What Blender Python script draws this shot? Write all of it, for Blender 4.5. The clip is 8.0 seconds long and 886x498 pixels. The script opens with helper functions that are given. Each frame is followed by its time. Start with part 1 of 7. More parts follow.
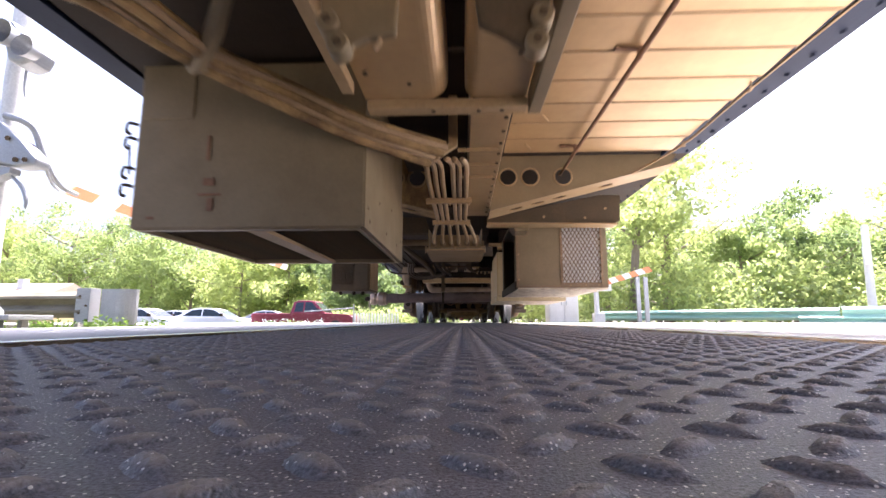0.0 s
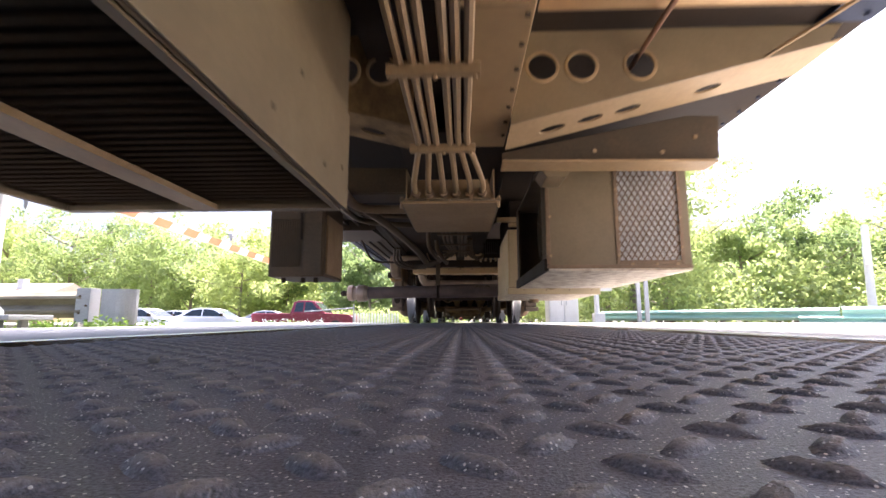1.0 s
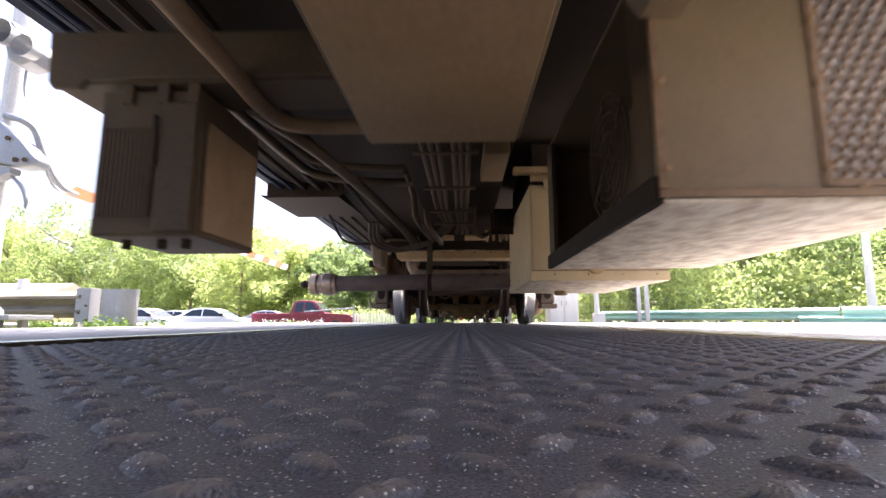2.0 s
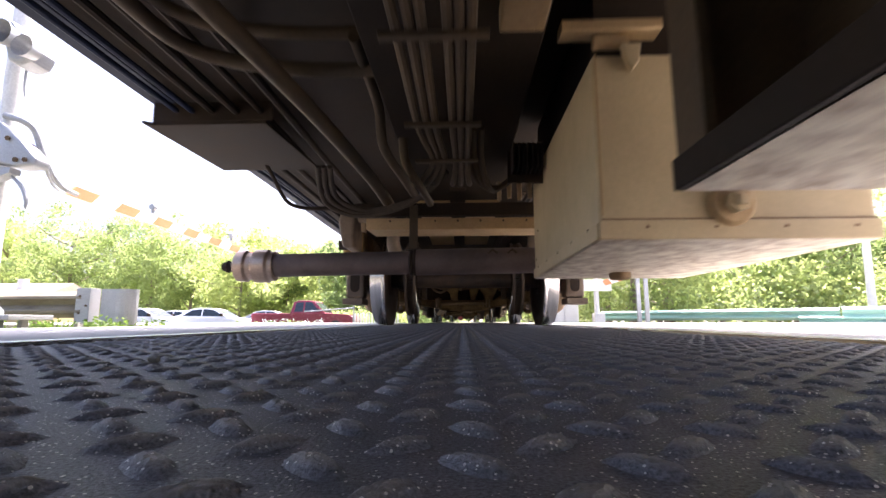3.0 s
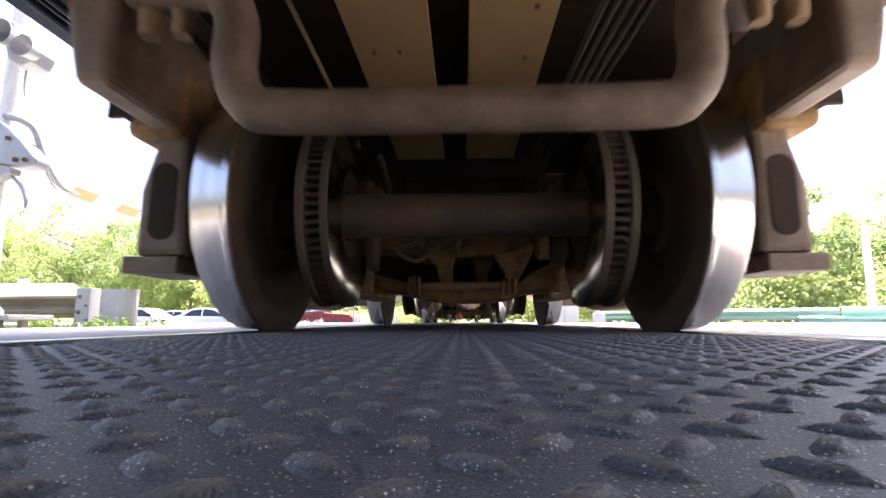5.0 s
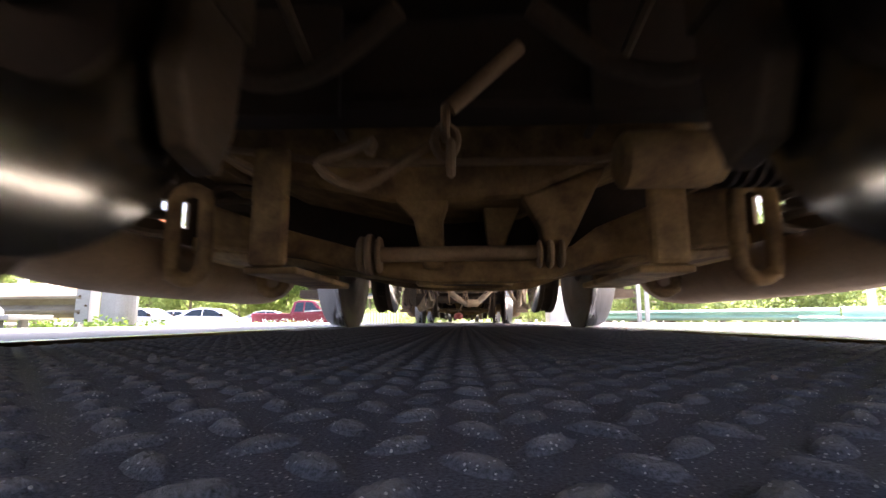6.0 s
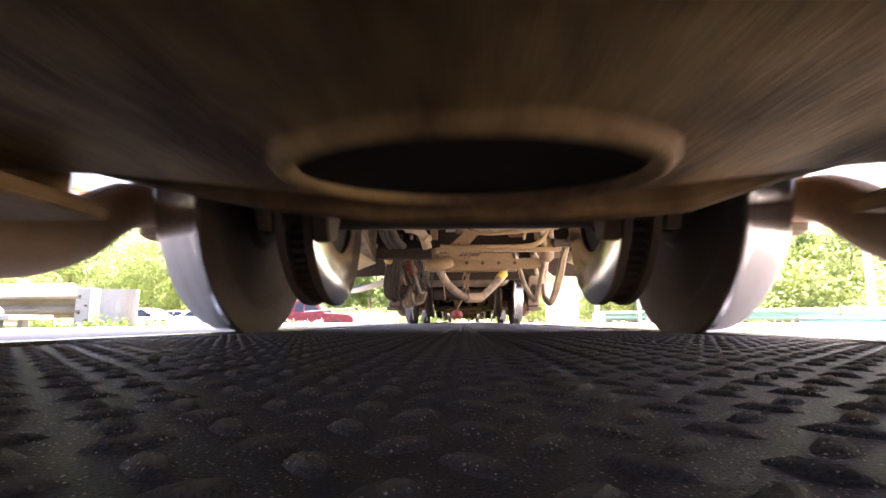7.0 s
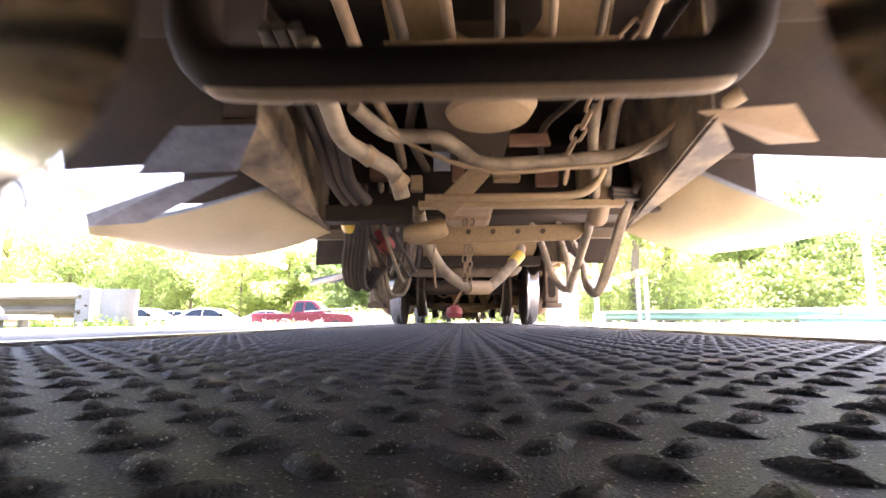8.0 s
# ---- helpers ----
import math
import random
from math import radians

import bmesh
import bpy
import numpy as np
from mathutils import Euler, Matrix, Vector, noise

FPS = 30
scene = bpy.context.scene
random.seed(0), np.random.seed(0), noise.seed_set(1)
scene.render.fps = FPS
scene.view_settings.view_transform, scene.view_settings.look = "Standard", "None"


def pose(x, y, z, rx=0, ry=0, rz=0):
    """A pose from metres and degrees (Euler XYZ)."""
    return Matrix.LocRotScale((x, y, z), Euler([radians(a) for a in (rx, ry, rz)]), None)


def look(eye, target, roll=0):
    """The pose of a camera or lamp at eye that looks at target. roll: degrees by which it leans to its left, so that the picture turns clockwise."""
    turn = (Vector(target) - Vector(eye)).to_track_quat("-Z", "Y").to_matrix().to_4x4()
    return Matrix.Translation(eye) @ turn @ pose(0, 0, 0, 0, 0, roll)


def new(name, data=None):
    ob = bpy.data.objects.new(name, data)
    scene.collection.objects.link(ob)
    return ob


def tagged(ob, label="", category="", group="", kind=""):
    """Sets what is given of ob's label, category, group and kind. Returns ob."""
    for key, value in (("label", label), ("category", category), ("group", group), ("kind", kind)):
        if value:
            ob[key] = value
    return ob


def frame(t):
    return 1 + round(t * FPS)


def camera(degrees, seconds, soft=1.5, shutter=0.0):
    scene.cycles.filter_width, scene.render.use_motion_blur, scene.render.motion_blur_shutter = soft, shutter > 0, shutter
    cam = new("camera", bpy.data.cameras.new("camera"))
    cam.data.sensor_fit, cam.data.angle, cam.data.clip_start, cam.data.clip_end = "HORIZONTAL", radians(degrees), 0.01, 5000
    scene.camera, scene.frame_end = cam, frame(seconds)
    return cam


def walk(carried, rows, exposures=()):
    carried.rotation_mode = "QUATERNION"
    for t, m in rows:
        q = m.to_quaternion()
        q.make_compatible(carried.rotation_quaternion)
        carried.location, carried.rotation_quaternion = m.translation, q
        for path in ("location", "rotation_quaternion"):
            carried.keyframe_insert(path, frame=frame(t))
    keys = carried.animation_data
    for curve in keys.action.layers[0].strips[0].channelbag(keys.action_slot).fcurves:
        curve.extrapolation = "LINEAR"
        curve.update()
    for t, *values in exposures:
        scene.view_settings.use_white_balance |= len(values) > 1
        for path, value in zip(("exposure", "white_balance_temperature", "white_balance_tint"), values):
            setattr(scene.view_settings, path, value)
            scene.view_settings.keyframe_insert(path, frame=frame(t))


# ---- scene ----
# Camera: lies on the crossing between the rails and stands still.
cam = camera(85.5, 8.0, shutter=0.5)
CAM = pose(0, 0, 0.037, 98.57, 0, 2.40)
walk(cam, [(0.0, CAM), (8.0, CAM)],
     exposures=[(0.0, 1.9, 5800, 21), (1.5, 1.9, 5900, 20), (3.0, 2.05, 6000, 21), (4.5, 2.1, 5900, 21), (5.6, 2.4, 6100, 21),
                (6.1, 2.75, 6200, 22), (6.5, 3.3, 6350, 28), (7.2, 3.15, 6450, 28), (7.5, 3.5, 6400, 26), (8.0, 3.3, 6100, 24)])

# Daylight
SUN_AZ, SUN_EL = radians(24), radians(64)     # azimuth from +y towards +x
world = bpy.data.worlds.new("sky")
scene.world = world
world.use_nodes = True
wn = world.node_tree.nodes
sky = wn.new("ShaderNodeTexSky")
sky.sky_type = 'NISHITA'
sky.sun_disc = False
sky.sun_elevation, sky.sun_rotation = SUN_EL, SUN_AZ
sky.air_density, sky.dust_density = 1.0, 8.0
world.node_tree.links.new(sky.outputs[0], wn["Background"].inputs[0])
wn["Background"].inputs[1].default_value = 0.15
sun = new("sun", bpy.data.lights.new("sun", 'SUN'))
sun.data.energy, sun.data.angle, sun.data.color = 5.0, radians(0.5), (1.0, 0.93, 0.82)
sd = Vector((math.sin(SUN_AZ) * math.cos(SUN_EL), math.cos(SUN_AZ) * math.cos(SUN_EL), math.sin(SUN_EL)))
sun.matrix_world = look(sd * 50, (0, 0, 0))

SPEED = 1.3875       # train, metres a second, towards -y
WHEEL_R = 0.425

# ---- materials ----
def material(name, color, rough=0.6, metal=0.0, second=None, scale=6.0, fine=60.0, amount=0.5, bump=0.15, rough_var=0.15, stretch=(1, 1, 1),
             per_object=0.0, specks=None, trans=None, worn=None, grain=0.14):
    m = bpy.data.materials.new(name)
    m.use_nodes = True
    n, l = m.node_tree.nodes, m.node_tree.links
    p = n["Principled BSDF"]
    co = n.new("ShaderNodeTexCoord")
    mp = n.new("ShaderNodeMapping")
    mp.inputs["Scale"].default_value = stretch
    l.new(co.outputs["Object"], mp.inputs["Vector"])
    big, small = n.new("ShaderNodeTexNoise"), n.new("ShaderNodeTexNoise")
    for t, s, d in ((big, scale, 5), (small, fine, 3)):
        t.inputs["Scale"].default_value = s
        t.inputs["Detail"].default_value = d
        t.inputs["Roughness"].default_value = 0.6
        l.new(mp.outputs[0], t.inputs["Vector"])
    ramp = n.new("ShaderNodeValToRGB")
    ramp.color_ramp.elements[0].position, ramp.color_ramp.elements[1].position = 0.38, 0.66
    l.new(big.outputs["Fac"], ramp.inputs[0])
    c2 = second or tuple(c * 0.6 for c in color)
    mix = n.new("ShaderNodeMix")
    mix.data_type = 'RGBA'
    mix.inputs[6].default_value, mix.inputs[7].default_value = (*color, 1), (*c2, 1)
    mul = n.new("ShaderNodeMath")
    mul.operation = 'MULTIPLY'
    mul.inputs[1].default_value = amount
    l.new(ramp.outputs[0], mul.inputs[0])
    l.new(mul.outputs[0], mix.inputs[0])
    hsv = n.new("ShaderNodeHueSaturation")
    l.new(mix.outputs[2], hsv.inputs["Color"])
    vr = n.new("ShaderNodeMapRange")
    vr.inputs[1].default_value, vr.inputs[2].default_value = 0.25, 0.75
    vr.inputs[3].default_value, vr.inputs[4].default_value = 1 - grain, 1 + grain
    l.new(small.outputs["Fac"], vr.inputs[0])
    last = vr.outputs[0]
    if per_object:
        oi = n.new("ShaderNodeObjectInfo")
        orr = n.new("ShaderNodeMapRange")
        orr.inputs[3].default_value, orr.inputs[4].default_value = 1 - per_object, 1 + per_object
        l.new(oi.outputs["Random"], orr.inputs[0])
        mm = n.new("ShaderNodeMath")
        mm.operation = 'MULTIPLY'
        l.new(last, mm.inputs[0]), l.new(orr.outputs[0], mm.inputs[1])
        last = mm.outputs[0]
    l.new(last, hsv.inputs["Value"])
    out = hsv.outputs[0]
    if worn:
        # dust and abrasion on what stands proud of the surface
        z0, z1, wc = worn
        sx = n.new("ShaderNodeSeparateXYZ")
        l.new(co.outputs["Object"], sx.inputs[0])
        mr = n.new("ShaderNodeMapRange")
        mr.inputs[1].default_value, mr.inputs[2].default_value = z0, z1
        l.new(sx.outputs[2], mr.inputs[0])
        mw = n.new("ShaderNodeMath")
        mw.operation = 'MULTIPLY'
        l.new(mr.outputs[0], mw.inputs[0])
        mw.inputs[1].default_value = 0.75
        m3 = n.new("ShaderNodeMix")
        m3.data_type = 'RGBA'
        m3.inputs[7].default_value = (*wc, 1)
        l.new(mw.outputs[0], m3.inputs[0]), l.new(out, m3.inputs[6])
        out = m3.outputs[2]
    if specks:
        size, share, sc = specks
        vo = n.new("ShaderNodeTexVoronoi")
        vo.inputs["Scale"].default_value = size
        l.new(co.outputs["Object"], vo.inputs["Vector"])
        sep = n.new("ShaderNodeSeparateColor")
        l.new(vo.outputs["Color"], sep.inputs[0])
        a, b, c = n.new("ShaderNodeMath"), n.new("ShaderNodeMath"), n.new("ShaderNodeMath")
        a.operation, b.operation, c.operation = 'LESS_THAN', 'LESS_THAN', 'MULTIPLY'
        a.inputs[1].default_value, b.inputs[1].default_value = share, 0.32
        l.new(sep.outputs[0], a.inputs[0]), l.new(vo.outputs["Distance"], b.inputs[0])
        l.new(a.outputs[0], c.inputs[0]), l.new(b.outputs[0], c.inputs[1])
        m2 = n.new("ShaderNodeMix")
        m2.data_type = 'RGBA'
        m2.inputs[7].default_value = (*sc, 1)
        l.new(c.outputs[0], m2.inputs[0]), l.new(out, m2.inputs[6])
        out = m2.outputs[2]
    l.new(out, p.inputs["Base Color"])
    rr = n.new("ShaderNodeMapRange")
    rr.inputs[3].default_value, rr.inputs[4].default_value = max(0.03, rough - rough_var), min(1, rough + rough_var)
    l.new(big.outputs["Fac"], rr.inputs[0])
    l.new(rr.outputs[0], p.inputs["Roughness"])
    p.inputs["Metallic"].default_value = metal
    bp = n.new("ShaderNodeBump")
    bp.inputs["Strength"].default_value, bp.inputs["Distance"].default_value = bump, 0.004
    l.new(small.outputs["Fac"], bp.inputs["Height"])
    l.new(bp.outputs[0], p.inputs["Normal"])
    if trans:
        tr = n.new("ShaderNodeBsdfTranslucent")
        tr.inputs[0].default_value = (*trans, 1)
        ms = n.new("ShaderNodeMixShader")
        ms.inputs[0].default_value = 0.5
        l.new(p.outputs[0], ms.inputs[1]), l.new(tr.outputs[0], ms.inputs[2])
        l.new(ms.outputs[0], n["Material Output"].inputs[0])
    return m


RUBBER = material("crossing_rubber", (0.138, 0.142, 0.163), 0.54, second=(0.185, 0.186, 0.203), scale=14, fine=800, bump=0.38, grain=0.75, rough_var=0.10, specks=(680, 0.17, (0.74, 0.73, 0.70)), worn=(0.0014, 0.0030, (0.34, 0.32, 0.29)))
GRIT = material("road_grit", (0.3, 0.28, 0.25), 0.8, fine=500, bump=0.6)
RAILTOP = material("rail_steel", (0.55, 0.55, 0.56), 0.25, 1.0, scale=3, stretch=(8, 0.3, 8), fine=120)
ASPHALT = material("sunlit_asphalt", (0.50, 0.48, 0.44), 0.9, second=(0.41, 0.39, 0.355), scale=2, fine=220, bump=0.5, specks=(160, 0.2, (0.42, 0.4, 0.37)))
SOIL = material("soil", (0.10, 0.085, 0.06), 0.95, second=(0.07, 0.09, 0.03), scale=1.5, fine=40, bump=0.6)
GRASS = material("grass_blades", (0.10, 0.17, 0.035), 0.7, second=(0.18, 0.2, 0.06), scale=3, fine=30, trans=(0.16, 0.26, 0.04))
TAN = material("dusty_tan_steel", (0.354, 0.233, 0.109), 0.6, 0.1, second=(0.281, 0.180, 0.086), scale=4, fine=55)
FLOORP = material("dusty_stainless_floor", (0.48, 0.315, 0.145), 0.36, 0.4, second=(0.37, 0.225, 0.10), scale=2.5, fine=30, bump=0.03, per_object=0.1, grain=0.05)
OLIVE = material("dusty_olive_paint", (0.22, 0.160, 0.082), 0.55, 0.1, second=(0.145, 0.098, 0.048), scale=3, fine=70, bump=0.06, grain=0.07)
CREAM = material("cream_paint", (0.60, 0.455, 0.245), 0.45, 0.0, second=(0.44, 0.325, 0.17), scale=3, fine=80, bump=0.05, grain=0.06)
CREAMTAN = material("dusty_cream_tan", (0.50, 0.34, 0.16), 0.55, 0.05, second=(0.36, 0.23, 0.10), scale=6, fine=70, bump=0.08, grain=0.1)
PEEL = material("peeling_brown_paint", (0.095, 0.066, 0.04), 0.65, 0.0, second=(0.42, 0.30, 0.16), scale=5, fine=70, amount=0.9, bump=0.2)
MOTTLED = material("stone_chipped_cream", (0.80, 0.70, 0.52), 0.6, 0.0, second=(0.34, 0.21, 0.11), scale=20, fine=160, amount=0.7, stretch=(1, 0.6, 1), bump=0.3)
DARK = material("grimy_and_shaded_dark_steel", (0.088, 0.065, 0.041), 0.65, 0.2, second=(0.146, 0.095, 0.051), scale=5, fine=70, bump=0.25)
# grime, and also the black of parts that stand in for shade
BLACK = material("black_grime_and_shade", (0.026, 0.018, 0.012), 0.75, 0.0, second=(0.05, 0.033, 0.02), scale=5, fine=70)
CAST = material("dusty_cast_steel", (0.291, 0.190, 0.098), 0.7, 0.1, second=(0.177, 0.109, 0.055), scale=6, fine=90, bump=0.35)
PLANK = material("dust_caked_cast_steel", (0.66, 0.44, 0.17), 0.75, 0.0, second=(0.13, 0.07, 0.032), scale=7, fine=90, amount=0.95, bump=0.5, stretch=(1, 0.4, 1))
TRUCKCAST = material("grimy_shaded_cast_steel", (0.30, 0.192, 0.080), 0.7, 0.1, second=(0.11, 0.066, 0.034), scale=9, fine=90, amount=0.9, bump=0.4)
ARMCAST = material("grey_brown_cast_steel", (0.20, 0.142, 0.090), 0.65, 0.1, second=(0.10, 0.068, 0.043), scale=6, fine=90, amount=0.8, bump=0.3)
MESHM = material("brown_expanded_metal", (0.250, 0.162, 0.086), 0.6, 0.2)
SCUFF = material("scuffed_grey_sheet", (0.19, 0.18, 0.18), 0.4, 0.5, second=(0.12, 0.11, 0.11), scale=14, fine=70, amount=0.8)
RUST = material("rust_stained_steel", (0.22, 0.11, 0.055), 0.8, 0.0, second=(0.13, 0.07, 0.04), scale=9, fine=100, bump=0.3)
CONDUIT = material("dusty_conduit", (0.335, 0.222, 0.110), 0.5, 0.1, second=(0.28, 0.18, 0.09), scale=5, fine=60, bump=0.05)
HOSE = material("dusty_rubber_hose", (0.34, 0.25, 0.145), 0.65, second=(0.14, 0.10, 0.06), scale=9, fine=120, bump=0.15, amount=0.8)
HOSE_DARK = material("black_rubber_hose", (0.055, 0.043, 0.033), 0.65, second=(0.13, 0.093, 0.06), scale=7, fine=120)
TREAD = material("polished_wheel_tread", (0.62, 0.60, 0.57), 0.22, 1.0, second=(0.45, 0.42, 0.38), scale=2, fine=90, stretch=(20, 1, 1), bump=0.03, rough_var=0.08)
AXLEP = material("rusty_black_axle", (0.045, 0.032, 0.024), 0.6, 0.1, second=(0.15, 0.09, 0.045), scale=7, fine=80, amount=0.5, bump=0.25)
WHEELF = material("dirty_wheel_plate", (0.095, 0.062, 0.036), 0.7, 0.1, second=(0.06, 0.041, 0.027), scale=5, fine=60)
DISC = material("polished_brake_disc", (0.36, 0.345, 0.29), 0.17, 1.0, second=(0.36, 0.33, 0.27), scale=9, fine=120, bump=0.04, rough_var=0.05, grain=0.1)
SILL = material("dark_blue_sill", (0.018, 0.025, 0.050), 0.6, 0.0, second=(0.03, 0.032, 0.045), scale=4, fine=60)
TUBEP = material("grimy_purple_brown_paint", (0.165, 0.115, 0.092), 0.55, 0.1, second=(0.085, 0.06, 0.05), scale=5, fine=80, amount=0.8, bump=0.25)
STAINLESS = material("brushed_stainless", (0.5, 0.5, 0.5), 0.35, 1.0, scale=2, fine=80, stretch=(1, 0.1, 6), bump=0.05)
BRASS = material("bronze_fitting", (0.45, 0.33, 0.24), 0.35, 0.8, second=(0.3, 0.22, 0.16), scale=14, fine=90)
GALV = material("weathered_galvanised_steel", (0.42, 0.43, 0.44), 0.5, 0.5, second=(0.32, 0.33, 0.33), scale=5, fine=90)
OLDBEAM = material("weathered_beam", (0.27, 0.24, 0.17), 0.7, 0.1, second=(0.16, 0.13, 0.09), scale=3, fine=60, stretch=(1, 0.3, 4), amount=0.8)
GREENRAIL = material("pale_green_guardrail_paint", (0.30, 0.50, 0.42), 0.5, 0.1, second=(0.36, 0.5, 0.44), scale=4, fine=60)
WHITE = material("white_paint", (0.78, 0.78, 0.76), 0.45, second=(0.66, 0.65, 0.62), scale=4, fine=60, bump=0.05)
ORANGE = material("red_orange_reflector", (0.78, 0.27, 0.12), 0.4, second=(0.70, 0.22, 0.09), fine=60, bump=0.02)
YELLOW = material("yellow_paint", (0.65, 0.42, 0.04), 0.5)
REDCAP = material("faded_red_cap", (0.5, 0.1, 0.08), 0.55)
CARRED = material("dark_red_car_paint", (0.20, 0.03, 0.045), 0.25, second=(0.23, 0.03, 0.045), bump=0.0)
CARWHITE = material("white_car_paint", (0.75, 0.76, 0.78), 0.25, second=(0.7, 0.71, 0.73), bump=0.0)
CARGLASS = material("car_window_glass", (0.03, 0.04, 0.05), 0.08, bump=0.0, rough_var=0.02)
TYRE = material("tyre_rubber", (0.03, 0.03, 0.03), 0.8)
BARK = material("bark", (0.26, 0.21, 0.16), 0.9, second=(0.15, 0.12, 0.09), scale=4, fine=25, stretch=(1, 1, 0.3), bump=0.8)
LEAVES = [material("leaves_%s" % k, c, 0.55, second=s, scale=0.6, fine=6, amount=0.7, bump=0.0, trans=t) for k, c, s, t in (
    ("bright", (0.24, 0.30, 0.11), (0.15, 0.21, 0.07), (0.66, 0.74, 0.27)),
    ("mid", (0.17, 0.23, 0.09), (0.10, 0.15, 0.06), (0.52, 0.62, 0.22)),
    ("deep", (0.10, 0.15, 0.06), (0.06, 0.10, 0.04), (0.32, 0.42, 0.15)))]
ROOFTILE = material("roof_shingle", (0.42, 0.32, 0.24), 0.8, second=(0.34, 0.26, 0.2), scale=3, fine=20)
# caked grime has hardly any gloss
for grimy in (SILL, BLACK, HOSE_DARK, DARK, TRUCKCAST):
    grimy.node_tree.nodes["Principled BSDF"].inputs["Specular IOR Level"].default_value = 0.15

# ---- mesh helpers ----
class Shape:
    """Collects vertices and faces of one mesh."""

    def __init__(self):
        self.v, self.f, self.s = [], [], []

    def add(self, verts, faces, smooth=False):
        o = len(self.v)
        self.v += [tuple(p) for p in verts]
        self.f += [tuple(i + o for i in q) for q in faces]
        self.s += [smooth] * len(faces)
        return self

    def box(self, x0, x1, y0, y1, z0, z1):
        v = [(x, y, z) for z in (z0, z1) for y in (y0, y1) for x in (x0, x1)]
        return self.add(v, [(0, 2, 3, 1), (4, 5, 7, 6), (0, 1, 5, 4), (2, 6, 7, 3), (0, 4, 6, 2), (1, 3, 7, 5)])

    def prism(self, outline, axis, a, b):
        """A polygon in the two other axes (in xyz order), drawn out along axis from a to b."""
        n = len(outline)

        def at(p, w):
            return {"x": (w, p[0], p[1]), "y": (p[0], w, p[1]), "z": (p[0], p[1], w)}[axis]
        v = [at(p, a) for p in outline] + [at(p, b) for p in outline]
        f = [tuple(range(n)), tuple(range(2 * n - 1, n - 1, -1))] + [(i, i + n, (i + 1) % n + n, (i + 1) % n) for i in range(n)]
        return self.add(v, f)

    def tube(self, points, r, seg=10, smooth_path=4, caps=True):
        """A round bar along a path; r may be one radius or one for each point."""
        P = [Vector(p) for p in points]
        rad = list(r) if isinstance(r, (list, tuple)) else [r] * len(P)
        if smooth_path and len(P) > 2:
            Q, R = [], []
            for i in range(len(P) - 1):
                a, b, c, d = P[max(i - 1, 0)], P[i], P[i + 1], P[min(i + 2, len(P) - 1)]
                for k in range(smooth_path):
                    t = k / smooth_path
                    Q.append(0.5 * (2 * b + (c - a) * t + (2 * a - 5 * b + 4 * c - d) * t * t + (3 * b - a - 3 * c + d) * t ** 3))
                    R.append(rad[i] * (1 - t) + rad[i + 1] * t)
            P, rad = Q + [P[-1]], R + [rad[-1]]
        up, v = None, []
        for i, p in enumerate(P):
            d = (P[min(i + 1, len(P) - 1)] - P[max(i - 1, 0)]).normalized()
            if up is None:
                up = d.orthogonal().normalized()
            up = (up - d * up.dot(d)).normalized()
            w = d.cross(up)
            v += [p + (up * math.cos(2 * math.pi * k / seg) + w * math.sin(2 * math.pi * k / seg)) * rad[i] for k in range(seg)]
        f = [(i * seg + k, i * seg + (k + 1) % seg, (i + 1) * seg + (k + 1) % seg, (i + 1) * seg + k) for i in range(len(P) - 1) for k in range(seg)]
        self.add(v, f, True)
        if caps:
            o = len(P) * seg
            self.add(v[:seg], [tuple(range(seg - 1, -1, -1))])
            self.add(v[o - seg:], [tuple(range(seg))])
        return self

    def lathe(self, profile, seg=48, centre=(0, 0, 0), axis="x", smooth=True):
        """Turns a closed profile of (along, radius) about an axis."""
        n, v = len(profile), []
        for k in range(seg):
            c, s = math.cos(2 * math.pi * k / seg), math.sin(2 * math.pi * k / seg)
            for a, r in profile:
                q = {"x": (a, r * c, r * s), "y": (r * c, a, r * s), "z": (r * c, r * s, a)}[axis]
                v.append((q[0] + centre[0], q[1] + centre[1], q[2] + centre[2]))
        f = [(k * n + i, k * n + (i + 1) % n, ((k + 1) % seg) * n + (i + 1) % n, ((k + 1) % seg) * n + i) for k in range(seg) for i in range(n)]
        return self.add(v, f, smooth)

    def plate(self, cells, place, thick, seg=20):
        """Plates with one round hole in each cell: cells of (four corners, centre, ru, rv) in plate space; place(u, v, w) puts them in the world."""
        for quad, (cu, cv), ru, rv in cells:
            q = [Vector((a - cu, b - cv)) for a, b in quad]
            ang = sorted({round(2 * math.pi * k / seg, 5) for k in range(seg)} | {round(math.atan2(p.y, p.x) % (2 * math.pi), 5) for p in q})
            outer, inner = [], []
            for a in ang:
                d = Vector((math.cos(a), math.sin(a)))
                best = 1e9
                for i in range(4):
                    p, e = q[i], q[(i + 1) % 4] - q[i]
                    den = d.x * e.y - d.y * e.x
                    if abs(den) > 1e-9:
                        t = (p.x * e.y - p.y * e.x) / den
                        s = (p.x * d.y - p.y * d.x) / den
                        if t > 0 and -1e-4 <= s <= 1 + 1e-4:
                            best = min(best, t)
                outer.append((cu + d.x * best, cv + d.y * best))
                inner.append((cu + d.x * ru, cv + d.y * rv))
            n = len(ang)
            v = [place(*p, w) for w in (0, thick) for ring in (outer, inner) for p in ring]
            f = []
            for i in range(n):
                j = (i + 1) % n
                f += [(i, j, n + j, n + i), (2 * n + i, 3 * n + i, 3 * n + j, 2 * n + j), (n + i, n + j, 3 * n + j, 3 * n + i), (i, 2 * n + i, 2 * n + j, j)]
            self.add(v, f)
        return self

